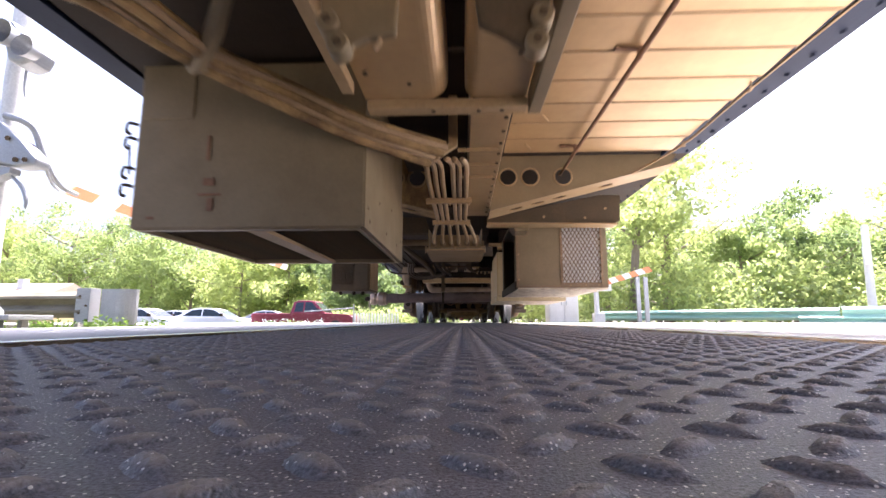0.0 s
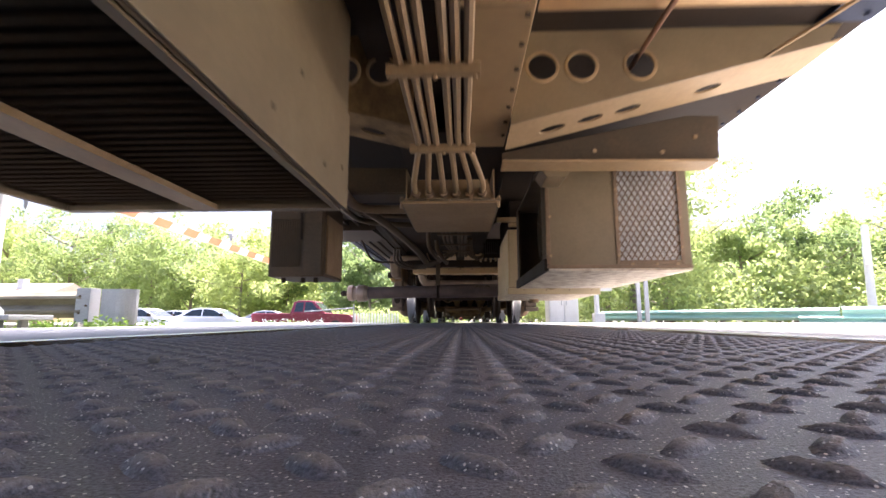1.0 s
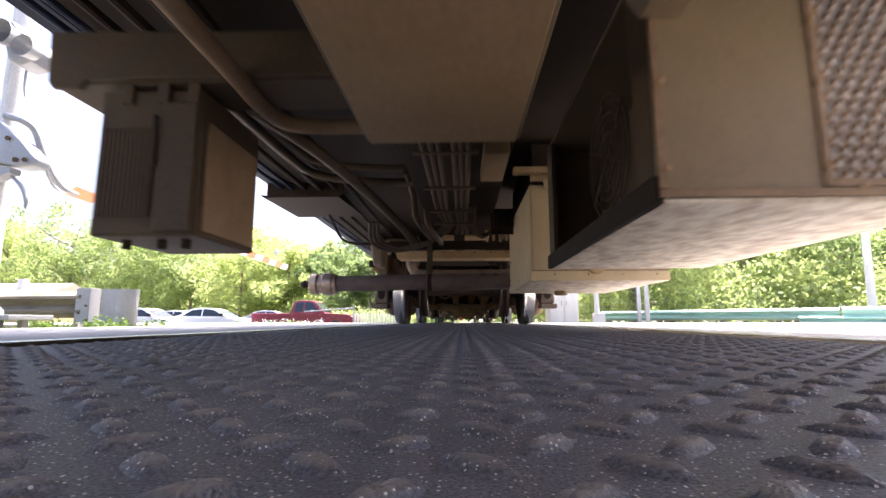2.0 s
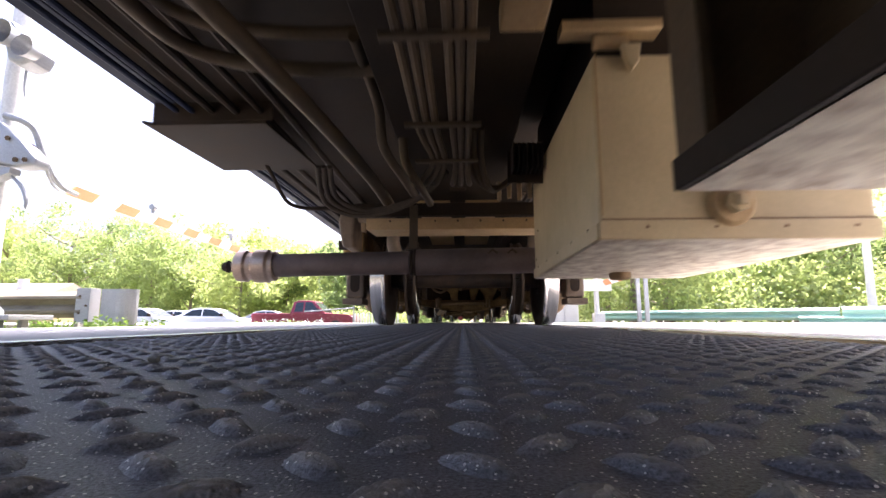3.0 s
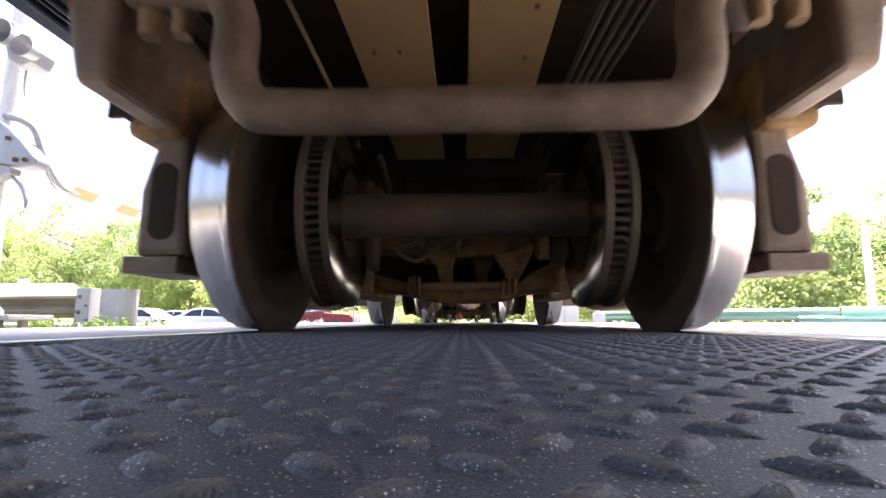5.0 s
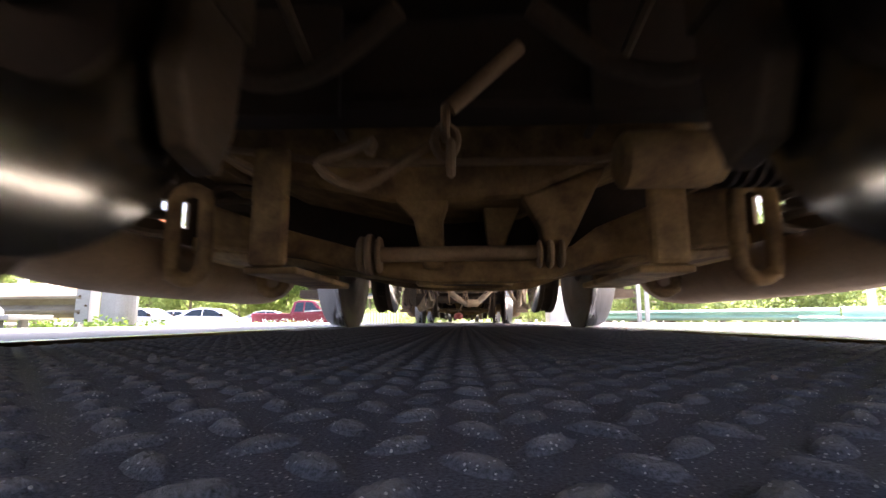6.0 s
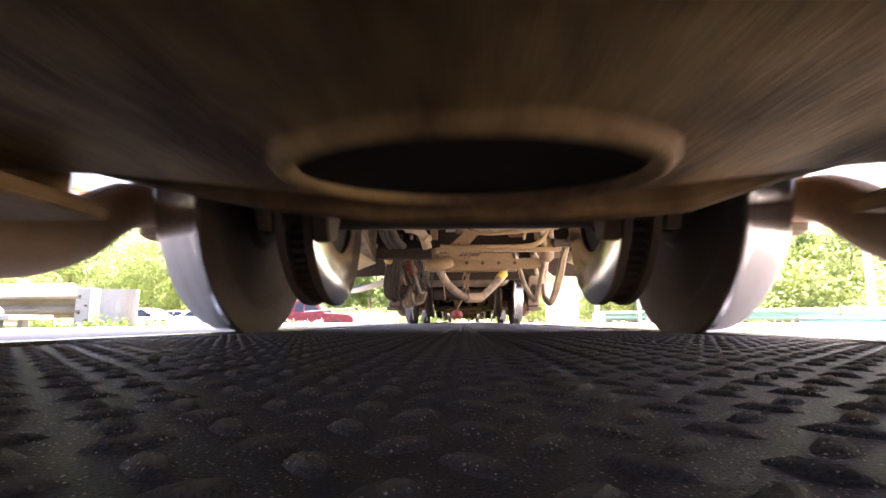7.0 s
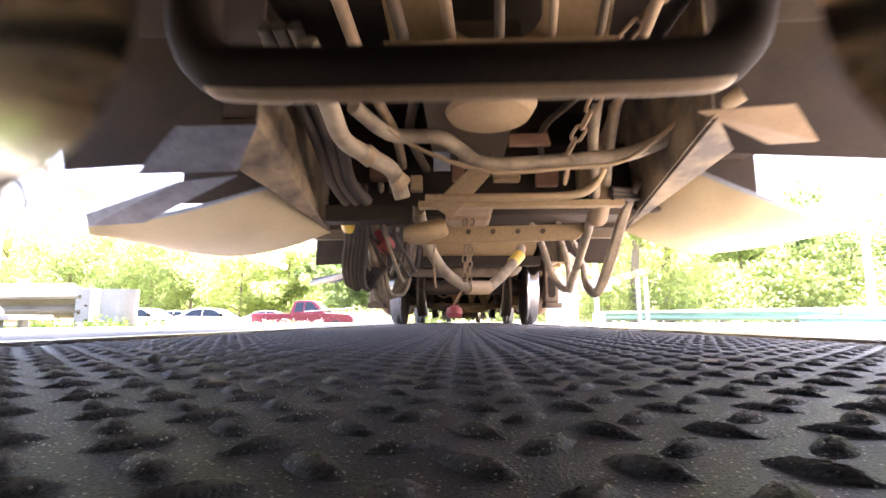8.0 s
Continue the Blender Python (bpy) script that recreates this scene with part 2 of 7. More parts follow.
    def open_box(self, x0, x1, y0, y1, z0, z1, t):
        """A sheet-metal box, open below."""
        ring = lambda a, z: [(x0 + a, y0 + a, z), (x1 - a, y0 + a, z), (x1 - a, y1 - a, z), (x0 + a, y1 - a, z)]
        v = ring(0, z0) + ring(0, z1) + ring(t, z0) + ring(t, z1 - t)
        f = [(i, (i + 1) % 4, 4 + (i + 1) % 4, 4 + i) for i in range(4)] + [(8 + i, 12 + i, 12 + (i + 1) % 4, 8 + (i + 1) % 4) for i in range(4)]
        f += [(i, 8 + i, 8 + (i + 1) % 4, (i + 1) % 4) for i in range(4)] + [(4, 5, 6, 7), (15, 14, 13, 12)]
        return self.add(v, f)

    def mesh(self, name, mat):
        me = bpy.data.meshes.new(name)
        me.from_pydata(self.v, [], self.f)
        me.polygons.foreach_set("use_smooth", self.s)
        for m in (mat if isinstance(mat, (list, tuple)) else [mat]):
            me.materials.append(m)
        me.update()
        if any(self.s):
            me.set_sharp_from_angle(angle=radians(38))
        return me


def recalc(me, weld=False):
    bm = bmesh.new()
    bm.from_mesh(me)
    if weld:
        bmesh.ops.remove_doubles(bm, verts=bm.verts, dist=1e-5)
    bmesh.ops.recalc_face_normals(bm, faces=bm.faces)
    bm.to_mesh(me)
    bm.free()


def part(name, shape, mat, parent=None, label="", bevel=0.0, fix=True, weld=False):
    me = shape if isinstance(shape, bpy.types.Mesh) else shape.mesh(name, mat)
    if fix and not isinstance(shape, bpy.types.Mesh):
        recalc(me, weld)
    ob = new(name, me)
    if parent is not None:
        ob.parent = parent
    if label:
        tagged(ob, label)
    if bevel:
        b = ob.modifiers.new("bevel", 'BEVEL')
        b.width, b.segments, b.limit_method, b.angle_limit = bevel, 2, 'ANGLE', radians(35)
    return ob


def thing(name, label, category, group="", kind="", at=None):
    ob = new(name)
    ob.empty_display_size = 0.2
    if at is not None:
        ob.matrix_basis = at
    return tagged(ob, label, category, group, kind)


def bolts(parent, places, r=0.011, h=0.012, axis="y", mat=None, name="bolt"):
    """Hexagon bolt heads, objects of their own on one mesh."""
    s = Shape()
    c = [(math.cos(k * math.pi / 3) * r, math.sin(k * math.pi / 3) * r) for k in range(6)]
    s.prism(c, axis, -h, 0)
    me = s.mesh(name, mat or TAN)
    recalc(me)
    for p in places:
        o = new(name, me)
        o.location, o.parent = p, parent


# ---- crossing, ground and road ----
def smoothstep(a, b, x):
    t = min(max((x - a) / (b - a), 0.0), 1.0)
    return t * t * (3 - 2 * t)


def ground_height(x, y):
    low = smoothstep(13, 22, y) * smoothstep(-1.5, -6, x)
    z = -0.10 - 0.6 * low
    r = math.hypot(x, y)
    return z + 0.02 * noise.noise((x * 0.3, y * 0.3, 0)) + smoothstep(90, 400, r) * 2.0


def build_ground():
    ax = [-3000, -1200, -500, -250, -150, -100, -75] + [-60 + 2.5 * i for i in range(49)] + [75, 100, 150, 250, 500, 1200, 3000]
    s = Shape()
    n = len(ax)
    s.add([(x, y + 20, ground_height(x, y + 20)) for y in ax for x in ax], [(j * n + i, j * n + i + 1, (j + 1) * n + i + 1, (j + 1) * n + i) for j in range(n - 1) for i in range(n - 1)], True)
    tagged(part("ground", s, SOIL, fix=False), "brown soil and thin grass reaching to the tree line", "ground", kind="structure")
    for name, x0, x1, y0, y1, lab in (("road_west", -40, -0.80, -7.0, 12.0, "pale sunlit asphalt road leading up to the crossing"),
                                      ("road_east", 0.80, 45, -7.0, 12.0, "pale sunlit asphalt apron beside the rails")):
        s = Shape()
        if name == "road_west":
            # a grass verge lies beside the near part of the western road
            s.prism([(x0, 5.4), (-3.2, 5.4), (-2.6, 4.4), (-2.6, y0), (x1, y0), (x1, y1), (x0, y1)], "z", -0.16, -0.004)
        else:
            s.box(x0, x1, y0, y1, -0.16, -0.002)
        tagged(part(name, s, ASPHALT), lab, "road", kind="structure")


def build_rails():
    prof = [(-0.065, -0.16), (0.065, -0.16), (0.065, -0.145), (0.012, -0.125), (0.012, -0.045), (0.036, -0.035), (0.036, -0.004), (0.026, 0.004), (-0.026, 0.004), (-0.036, -0.004),
            (-0.036, -0.035), (-0.012, -0.045), (-0.012, -0.125), (-0.065, -0.145)]
    for sx in (-1, 1):
        s = Shape()
        s.prism([(sx * 0.7535 + 0.007 + a, b) for a, b in prof], "y", -30, 90)
        tagged(part("rail", s, RAILTOP), "worn steel running rail with a polished head", "rail", "running rails", "structure")


def dome(s, cx, cy, rx, ry, h, rings, seg, seed, turn):
    """A low worn rubber stud, its long axis turned in plan."""
    ct, st = math.cos(turn), math.sin(turn)
    o = len(s.v)
    verts, faces = [], []
    for i in range(rings):
        t = i / rings
        rr = 1 - t
        u = min(1.0, t * 1.5)
        zz = h * (u * u * (3 - 2 * u) * 0.9 + 0.1 * t)
        for k in range(seg):
            a = 2 * math.pi * k / seg
            c, q = math.cos(a), math.sin(a)
            wob = 1 + 0.08 * noise.noise((c * 1.3 + seed * 3.1, q * 1.3, t * 2)) if i else 1.0
            u, v = c * rx * rr * wob, q * ry * rr * wob
            verts.append((cx + u * ct - v * st, cy + u * st + v * ct, zz + (0.0007 * noise.noise((c * 3 + seed, q * 3, t * 5)) if i else -0.0003)))
    verts.append((cx, cy, h))
    for i in range(rings - 1):
        for k in range(seg):
            j = (k + 1) % seg
            faces.append((i * seg + k, i * seg + j, (i + 1) * seg + j, (i + 1) * seg + k))
    top = len(verts) - 1
    for k in range(seg):
        faces.append(((rings - 1) * seg + k, (rings - 1) * seg + (k + 1) % seg, top))
    s.add(verts, faces, True)


def build_panels():
    length = 0.914
    for i in range(-2, 11):
        y0 = 0.92 + (i - 1) * length
        s = Shape()
        s.prism([(-0.655, -0.09), (0.668, -0.09), (0.668, -0.006), (0.660, 0), (-0.648, 0), (-0.655, -0.006)], "y", y0 + 0.004, y0 + length - 0.004)
        k0 = math.ceil((y0 + 0.012 - 0.1283) / 0.0214)
        k1 = math.floor((y0 + length - 0.012 - 0.1283) / 0.0214)
        for r in range(k0, k1 + 1):
            for c in range(-16, 17):
                x = 0.0035 + c * 0.0418 + (0.0209 if r % 2 else 0)
                y = 0.1283 + r * 0.0214 + 0.012 * x
                if abs(x) > 0.640:
                    continue
                d = math.hypot(x, y)
                rings, seg = (9, 26) if d < 0.45 else (5, 14) if d < 1.2 else (3, 8)
                k = r * 3.37 + c * 7.13
                jx, jy = 0.003 * noise.noise((k, 0.3, 0)), 0.003 * noise.noise((0.7, k, 0))
                hh = 0.0029 + 0.0007 * noise.noise((0, 0.4, k))
                w = 0.0144 + 0.0020 * noise.noise((k * 0.7, 5.1, 0))
                turn = radians((45 if r % 2 else -45) + 14 * noise.noise((k, 2.2, 1.1)))
                dome(s, x + jx, y + jy, w, 0.0064, hh, rings, seg, k, turn)
        tagged(part("crossing_panel", s, RUBBER, fix=False), "black rubber crossing panel with worn oval studs and grit", "crossing panel", "rubber crossing panels", "structure")


build_ground()
build_rails()
build_panels()


def pebble(x, y, r):
    s = Shape()
    n, v, f = 8, [], []
    for i in range(1, 5):
        t = math.pi * i / 5
        v += [(x + r * math.sin(t) * math.cos(a) * 1.2 * (1 + 0.2 * math.sin(3 * a + i)), y + r * math.sin(t) * math.sin(a), 0.0015 + r * 0.9 - r * 0.9 * math.cos(t)) for a in [2 * math.pi * k / n for k in range(n)]]
    f = [(i * n + k, i * n + (k + 1) % n, (i + 1) * n + (k + 1) % n, (i + 1) * n + k) for i in range(3) for k in range(n)] + [tuple(range(n)), tuple(range(3 * n, 4 * n))]
    s.add(v, f, True)
    tagged(part("pebble", s, GRIT), "small pale pebble lying on the rubber panel", "pebble", "loose pebbles")


for x, y, r in ((-0.262, 0.405, 0.0042), (0.19, 0.31, 0.0018), (-0.1, 0.24, 0.0014), (-0.05, 0.33, 0.0012), (0.08, 0.42, 0.0015)):
    pebble(x, y, r)

# ---- the train: coordinates of the first car at the clip's start, y along the track ----
WHEELSETS = []


def wheelset(car, y, z=0.43):
    """Axle with two wheels and two vented brake discs; turns about its own axle."""
    s = Shape()
    s.lathe([(-0.95, 0.0), (-0.95, 0.075), (-0.62, 0.085), (-0.60, 0.10), (-0.54, 0.10), (-0.50, 0.082), (0.50, 0.082), (0.54, 0.10), (0.60, 0.10), (0.62, 0.085), (0.95, 0.075), (0.95, 0.0)], 32)
    s.lathe([(0.012, 0.081), (0.012, 0.0845), (0.02, 0.0845), (0.02, 0.081)], 32)
    ax = part("wheelset", s, AXLEP, car, "grimy black axle with steel wheels and brake discs")
    ax.location = (0.007, y, z)
    for sx in (-1, 1):
        prof = [(0.68, 0.10), (0.68, 0.13), (0.700, 0.15), (0.712, 0.30), (0.690, 0.345), (0.680, 0.36), (0.680, WHEEL_R + 0.020), (0.687, WHEEL_R + 0.026), (0.700, WHEEL_R + 0.024), (0.712, WHEEL_R + 0.004),
                (0.722, WHEEL_R), (0.805, WHEEL_R - 0.004), (0.815, WHEEL_R - 0.010), (0.815, 0.36), (0.800, 0.345), (0.735, 0.30), (0.750, 0.15), (0.79, 0.12), (0.79, 0.10)]
        w = Shape().lathe([(sx * a, r) for a, r in prof], 72)
        me = w.mesh("wheel", [WHEELF, TREAD])
        recalc(me)
        n = len(prof)
        me.polygons.foreach_set("material_index", [1 if (i % n) in (7, 8, 9, 10, 11) else 0 for i in range(len(me.polygons))])
        part("wheel", me, None, ax, "steel wheel with a polished tread")
        d = Shape()
        for a, b in ((0.425, 0.452), (0.503, 0.530)):
            d.lathe([(sx * a, 0.165), (sx * a, 0.337), (sx * a + sx * 0.003, 0.341), (sx * b - sx * 0.003, 0.341), (sx * b, 0.337), (sx * b, 0.165)], 56)
        me = d.mesh("brake_disc", [WHEELF, DISC])
        recalc(me)
        me.polygons.foreach_set("material_index", [1 if abs(q.normal.x) > 0.9 and abs(abs(q.center.x) - 0.4775) > 0.045 else 0 for q in me.polygons])
        disc = part("brake_disc", me, None, ax, "polished vented brake disc")
        # hub is black so that the disc's hole looks shaded
        hb = Shape().lathe([(sx * 0.44, 0.095), (sx * 0.44, 0.17), (sx * 0.515, 0.17), (sx * 0.515, 0.095)], 40)
        part("disc_hub", hb, BLACK, ax, "disc hub, black for the shade inside the disc's hole")
        v = Shape().box(*sorted((sx * 0.451, sx * 0.504)), 0.17, 0.330, -0.0036, 0.0036)
        me = v.mesh("cooling_vane", WHEELF)
        recalc(me)
        for k in range(72):
            o = new("cooling_vane", me)
            o.parent, o.rotation_euler = ax, (2 * math.pi * k / 72, 0, 0)
    WHEELSETS.append((ax, y, z))


def end_tube(car, y, front):
    """The bent tube across a truck's end and the cast arms it joins."""
    k = -1 if front else 1
    s = Shape()
    p = [(-0.86, y, 0.90), (-0.64, y, 0.885), (-0.575, y, 0.80), (-0.57, y, 0.66), (-0.53, y, 0.575), (-0.44, y, 0.548), (0, y, 0.545)]
    s.tube(p + [(-a + 0.01, b, c) for a, b, c in reversed(p[:-1])], 0.055, 18, 5)
    # rear tube is black: the shade on its face is in the colour
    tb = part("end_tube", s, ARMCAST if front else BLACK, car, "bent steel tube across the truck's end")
    if front:
        for i, w in enumerate((0.014, 0.010, 0.004, 0.012, 0.012, 0.010, 0.014, 0.006, 0.012)):
            q = Shape().box(0.08 + 0.022 * i, 0.08 + 0.022 * i + w, y - 0.0575, y - 0.050, 0.541, 0.561)
            part("raised_mark", q, ARMCAST, tb)
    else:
        # pale strip paints the light on the rear tube's underside
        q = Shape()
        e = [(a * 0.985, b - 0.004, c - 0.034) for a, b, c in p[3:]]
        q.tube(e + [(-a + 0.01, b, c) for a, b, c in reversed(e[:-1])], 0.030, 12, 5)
        part("lit_lower_edge", q, CONDUIT, tb, "paler lower edge, light on the tube's underside put in colour")
    for sx in (-1, 1):
        x = lambda u: sx * u + 0.007
        a = Shape()
        up = [(1.03, 0.95), (1.045, 0.86), (1.02, 0.72), (1.0, 0.64), (0.905, 0.64), (0.91, 0.76), (0.905, 0.86), (0.89, 0.95)]
        leg = [(0.985, 0.70), (1.02, 0.58), (1.052, 0.46), (1.052, 0.24), (0.885, 0.24), (0.895, 0.46), (0.90, 0.60), (0.89, 0.70)]
        a.prism([(x(u), v) for u, v in up], "y", *sorted((y, y - k * 0.52)))
        a.prism([(x(u), v) for u, v in leg], "y", *sorted((y - k * 0.36, y - k * 0.53)))
        arm = part("pedestal_arm", a, ARMCAST, car, "cast steel pedestal arm", bevel=0.022)
        t = Shape().box(*sorted((x(0.895), x(1.075))), *sorted((y - k * 0.34, y - k * 0.60)), 0.185, 0.238)
        part("pedestal_tie", t, ARMCAST, arm, "flat tie bar under the axle box", bevel=0.006)
        # no hole is cut: a black plate paints the pocket's shade
        r = Shape()
        yf = y - k * 0.358
        r.prism([(x(0.97) + 0.042 * math.cos(q), 0.42 + (0.085 if math.sin(q) > 0 else -0.085) + 0.042 * math.sin(q)) for q in [2 * math.pi * i / 20 + 0.05 for i in range(20)]],
                "y", yf - 0.003, yf + 0.003)
        part("pocket_shade", r, BLACK, arm, "black plate for the shade in the casting's core hole")
        for u in (0.74, 0.83):
            g = Shape().tube([(x(u), y - k * 0.03, 0.86), (x(u), y - k * 0.03, 0.775)], [0.03, 0.024], 10, 0)
            part("lug", g, CAST, arm)
        h = Shape()
        h.box(*sorted((x(1.02), x(1.10))), y - k * 0.25, y - k * 0.25 + 0.02, 0.66, 0.74)
        h.box(*sorted((x(1.045), x(1.055))), y - k * 0.27, y - k * 0.26 + 0.03, 0.66, 0.74)
        part("step_bracket", h, BLACK, arm)


def truck(car, y1):
    """A four-wheel truck whose axles stand at y1 and 2.61 m further on."""
    y2, yc = y1 + 2.61, y1 + 1.305
    wheelset(car, y1)
    wheelset(car, y2)
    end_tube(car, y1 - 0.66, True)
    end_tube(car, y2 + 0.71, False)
    x0 = 0.007
    for sx in (-1, 1):
        # dropped equaliser beam and side frame
        e = Shape()
        e.tube([(x0 + sx * 0.985, y1 + 0.12, 0.40), (x0 + sx * 0.985, y1 + 0.35, 0.36), (x0 + sx * 0.985, y1 + 0.60, 0.235), (x0 + sx * 0.985, y1 + 0.85, 0.205),
                (x0 + sx * 0.985, yc, 0.205), (x0 + sx * 0.985, y2 - 0.75, 0.205), (x0 + sx * 0.985, y2 - 0.5, 0.24), (x0 + sx * 0.985, y2 - 0.3, 0.36), (x0 + sx * 0.985, y2 - 0.12, 0.40)],
               [0.06, 0.07, 0.085, 0.09, 0.095, 0.09, 0.08, 0.07, 0.06], 14, 4)
        part("equaliser_beam", e, CAST, car, "rounded dropped equaliser beam")
        f = Shape()
        f.box(*sorted((x0 + sx * 0.90, x0 + sx * 1.08)), y1 - 0.36, y2 + 0.36, 0.62, 0.86)
        part("side_frame", f, TRUCKCAST, car, "cast steel truck side frame", bevel=0.03)
        # added strip that shuts out side light above the side frame
        f = Shape().box(*sorted((x0 + sx * 0.98, x0 + sx * 1.06)), y1 - 0.1, y2 + 0.1, 0.864, 1.09)
        part("side_light_cover", f, BLACK, car, "black cover added between truck and car floor against side light")
        for yy in (y1, y2):
            b = Shape().box(*sorted((x0 + sx * 0.90, x0 + sx * 1.06)), yy - 0.13, yy + 0.13, 0.30, 0.56)
            part("axle_box", b, DARK, car, bevel=0.03)
        for yy in (yc - 0.28, yc + 0.28):
            sp = Shape().tube([(x0 + sx * 0.985 + 0.075 * math.cos(a), yy + 0.075 * math.sin(a), 0.30 + 0.06 * a / 6.283) for a in [0.524 * j for j in range(61)]], 0.014, 6, 0)
            part("coil_spring", sp, DARK, car, "coil spring above the equaliser")
        # plates added to keep side light out of the truck, one gap left
        sk = Shape()
        for ya, yb, za, zb in ((-0.88, -0.08, 0.30, 0.63), (0.09, 0.88, 0.30, 0.63), (-0.08, 0.09, 0.30, 0.385), (-0.08, 0.09, 0.49, 0.63)):
            sk.box(*sorted((x0 + sx * 1.062, x0 + sx * 1.078)), yc + ya, yc + yb, za, zb)
        part("side_light_guard", sk, DARK, car, "dark plate with an opening, added outside the springs to block side light")
        # hanging bracket of the spring plank
        for ya, yb in ((yc - 0.32, yc - 0.285), (yc + 0.285, yc + 0.32)):
            h = Shape().prism([(x0 + sx * 0.525, 0.56), (x0 + sx * 0.64, 0.56), (x0 + sx * 0.64, 0.195), (x0 + sx * 0.525, 0.195)], "y", ya, yb)
            part("swing_hanger", h, TRUCKCAST, car, "broad steel hanger strap", bevel=0.02)
        h = Shape().prism([(x0 + sx * 0.485, 0.172), (x0 + sx * 0.645, 0.172), (x0 + sx * 0.645, 0.194), (x0 + sx * 0.485, 0.194)], "y", yc - 0.325, yc + 0.325)
        part("hanger_pad", h, TRUCKCAST, car, "flat hanger pad", bevel=0.008)
        for yy in (yc - 0.32, yc + 0.32):
            l = Shape().tube([(x0 + sx * (0.815 + 0.05 * math.cos(a)), yy, 0.29 + (0.085 if math.sin(a) > 0 else -0.085) + 0.05 * math.sin(a)) for a in [math.pi * j / 8 + 0.01 for j in range(17)]], 0.023, 10, 2)
            part("hanger_link", l, TRUCKCAST, car, "oval hanger link")
        # clutter in the truck's dark middle: levers, pipes, hooks
        q = Shape().tube([(x0 + sx * 0.62, y1 + 0.30, 0.62), (x0 + sx * 0.45, y1 + 0.45, 0.50), (x0 + sx * 0.30, y1 + 0.50, 0.52), (x0 + sx * 0.12, y1 + 0.42, 0.60)], 0.022, 8, 4)
        part("brake_lever", q, DARK, car, "bent brake lever")
        q = Shape().prism([(x0 + sx * 0.50, 0.62), (x0 + sx * 0.62, 0.62), (x0 + sx * 0.60, 0.34), (x0 + sx * 0.56, 0.30), (x0 + sx * 0.52, 0.34)], "y", y1 + 0.40, y1 + 0.46)
        part("drop_lug", q, DARK, car, "dropped cast lug", bevel=0.012)
        q = Shape().tube([(x0 + sx * 0.34, y1 + 0.1, 0.70), (x0 + sx * 0.36, y1 + 0.5, 0.66), (x0 + sx * 0.40, yc, 0.62), (x0 + sx * 0.36, y2 - 0.4, 0.66), (x0 + sx * 0.34, y2, 0.72)], 0.014, 8, 3)
        part("air_line", q, DARK, car, "thin air line along the truck")
        q = Shape().tube([(x0 + sx * 0.75, y2 - 0.5, 0.58), (x0 + sx * 0.40, y2 - 0.46, 0.52), (x0 + sx * 0.20, y2 - 0.42, 0.55)], [0.05, 0.045, 0.03], 10, 3)
        part("brake_actuator", q, DARK, car, "dusty brake actuator")
        # brake calliper by the disc
        for yy, k in ((y1, 1), (y2, -1)):
            c = Shape()
            for xx, zz in ((0.372, 0.25), (0.535, 0.28)):
                c.prism([(yy + k * 0.37, 0.54), (yy + k * 0.35, zz + 0.09), (yy + k * 0.31, zz), (yy + k * 0.23, zz + 0.02), (yy + k * 0.19, zz + 0.12), (yy + k * 0.23, 0.54)], "x", *sorted((x0 + sx * xx, x0 + sx * (xx + 0.045))))
            c.box(*sorted((x0 + sx * 0.36, x0 + sx * 0.60)), yy + k * 0.30 - 0.05, yy + k * 0.30 + 0.07, 0.50, 0.62)
            c.tube([(x0 + sx * 0.48, yy + k * 0.34, 0.55), (x0 + sx * 0.48, yy + k * 0.34, 0.66)], 0.07, 14, 0)
            part("brake_calliper", c, DARK, car, "grimy brake calliper", bevel=0.008)
        a = Shape()
        a.lathe([(0.66, 0.02), (0.66, 0.16), (0.68, 0.19), (0.72, 0.165), (0.76, 0.195), (0.80, 0.165), (0.84, 0.195), (0.88, 0.16), (0.90, 0.02)], 32, (x0 + sx * 0.90, yc, 0.0), "z")
        part("bolster_spring", a, BLACK, car, "dark ribbed bolster spring")
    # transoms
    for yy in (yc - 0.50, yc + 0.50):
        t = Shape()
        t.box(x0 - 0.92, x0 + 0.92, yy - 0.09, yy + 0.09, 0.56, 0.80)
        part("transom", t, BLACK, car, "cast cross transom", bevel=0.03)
    # spring plank: a shallow trough slung low across the truck, with a rimmed oval below
    pl = Shape()
    sec = [(-0.90, 0.245), (-0.45, 0.215), (-0.27, 0.195), (-0.15, 0.182), (0.15, 0.182), (0.27, 0.195), (0.45, 0.215), (0.90, 0.245)]
    stations = [(yc - 0.15, 0.022), (yc - 0.125, 0.004), (yc - 0.02, 0.0), (yc + 0.10, 0.0), (yc + 0.25, 0.0), (yc + 0.33, 0.018), (yc + 0.40, 0.08)]
    v, f, m = [], [], len(sec)
    for yy, lift in stations:
        v += [(x0 + a, yy, c + lift) for a, c in sec]
    v += [(q[0], q[1], q[2] + 0.045) for i, q in enumerate(v)]
    n, o = len(stations), len(v) // 2
    for j in range(n - 1):
        for i in range(m - 1):
            a = j * m + i
            f += [(a, a + 1, a + m + 1, a + m), (o + a, o + a + m, o + a + m + 1, o + a + 1)]
    for i in range(m - 1):
        f += [(i, o + i, o + i + 1, i + 1), ((n - 1) * m + i, (n - 1) * m + i + 1, o + (n - 1) * m + i + 1, o + (n - 1) * m + i)]
    for j in range(n - 1):
        f += [(j * m, (j + 1) * m, o + (j + 1) * m, o + j * m), (j * m + m - 1, o + j * m + m - 1, o + (j + 1) * m + m - 1, (j + 1) * m + m - 1)]
    pl.add(v, f, True)
    part("spring_plank", pl, PLANK, car, "low dust-caked cast spring plank")
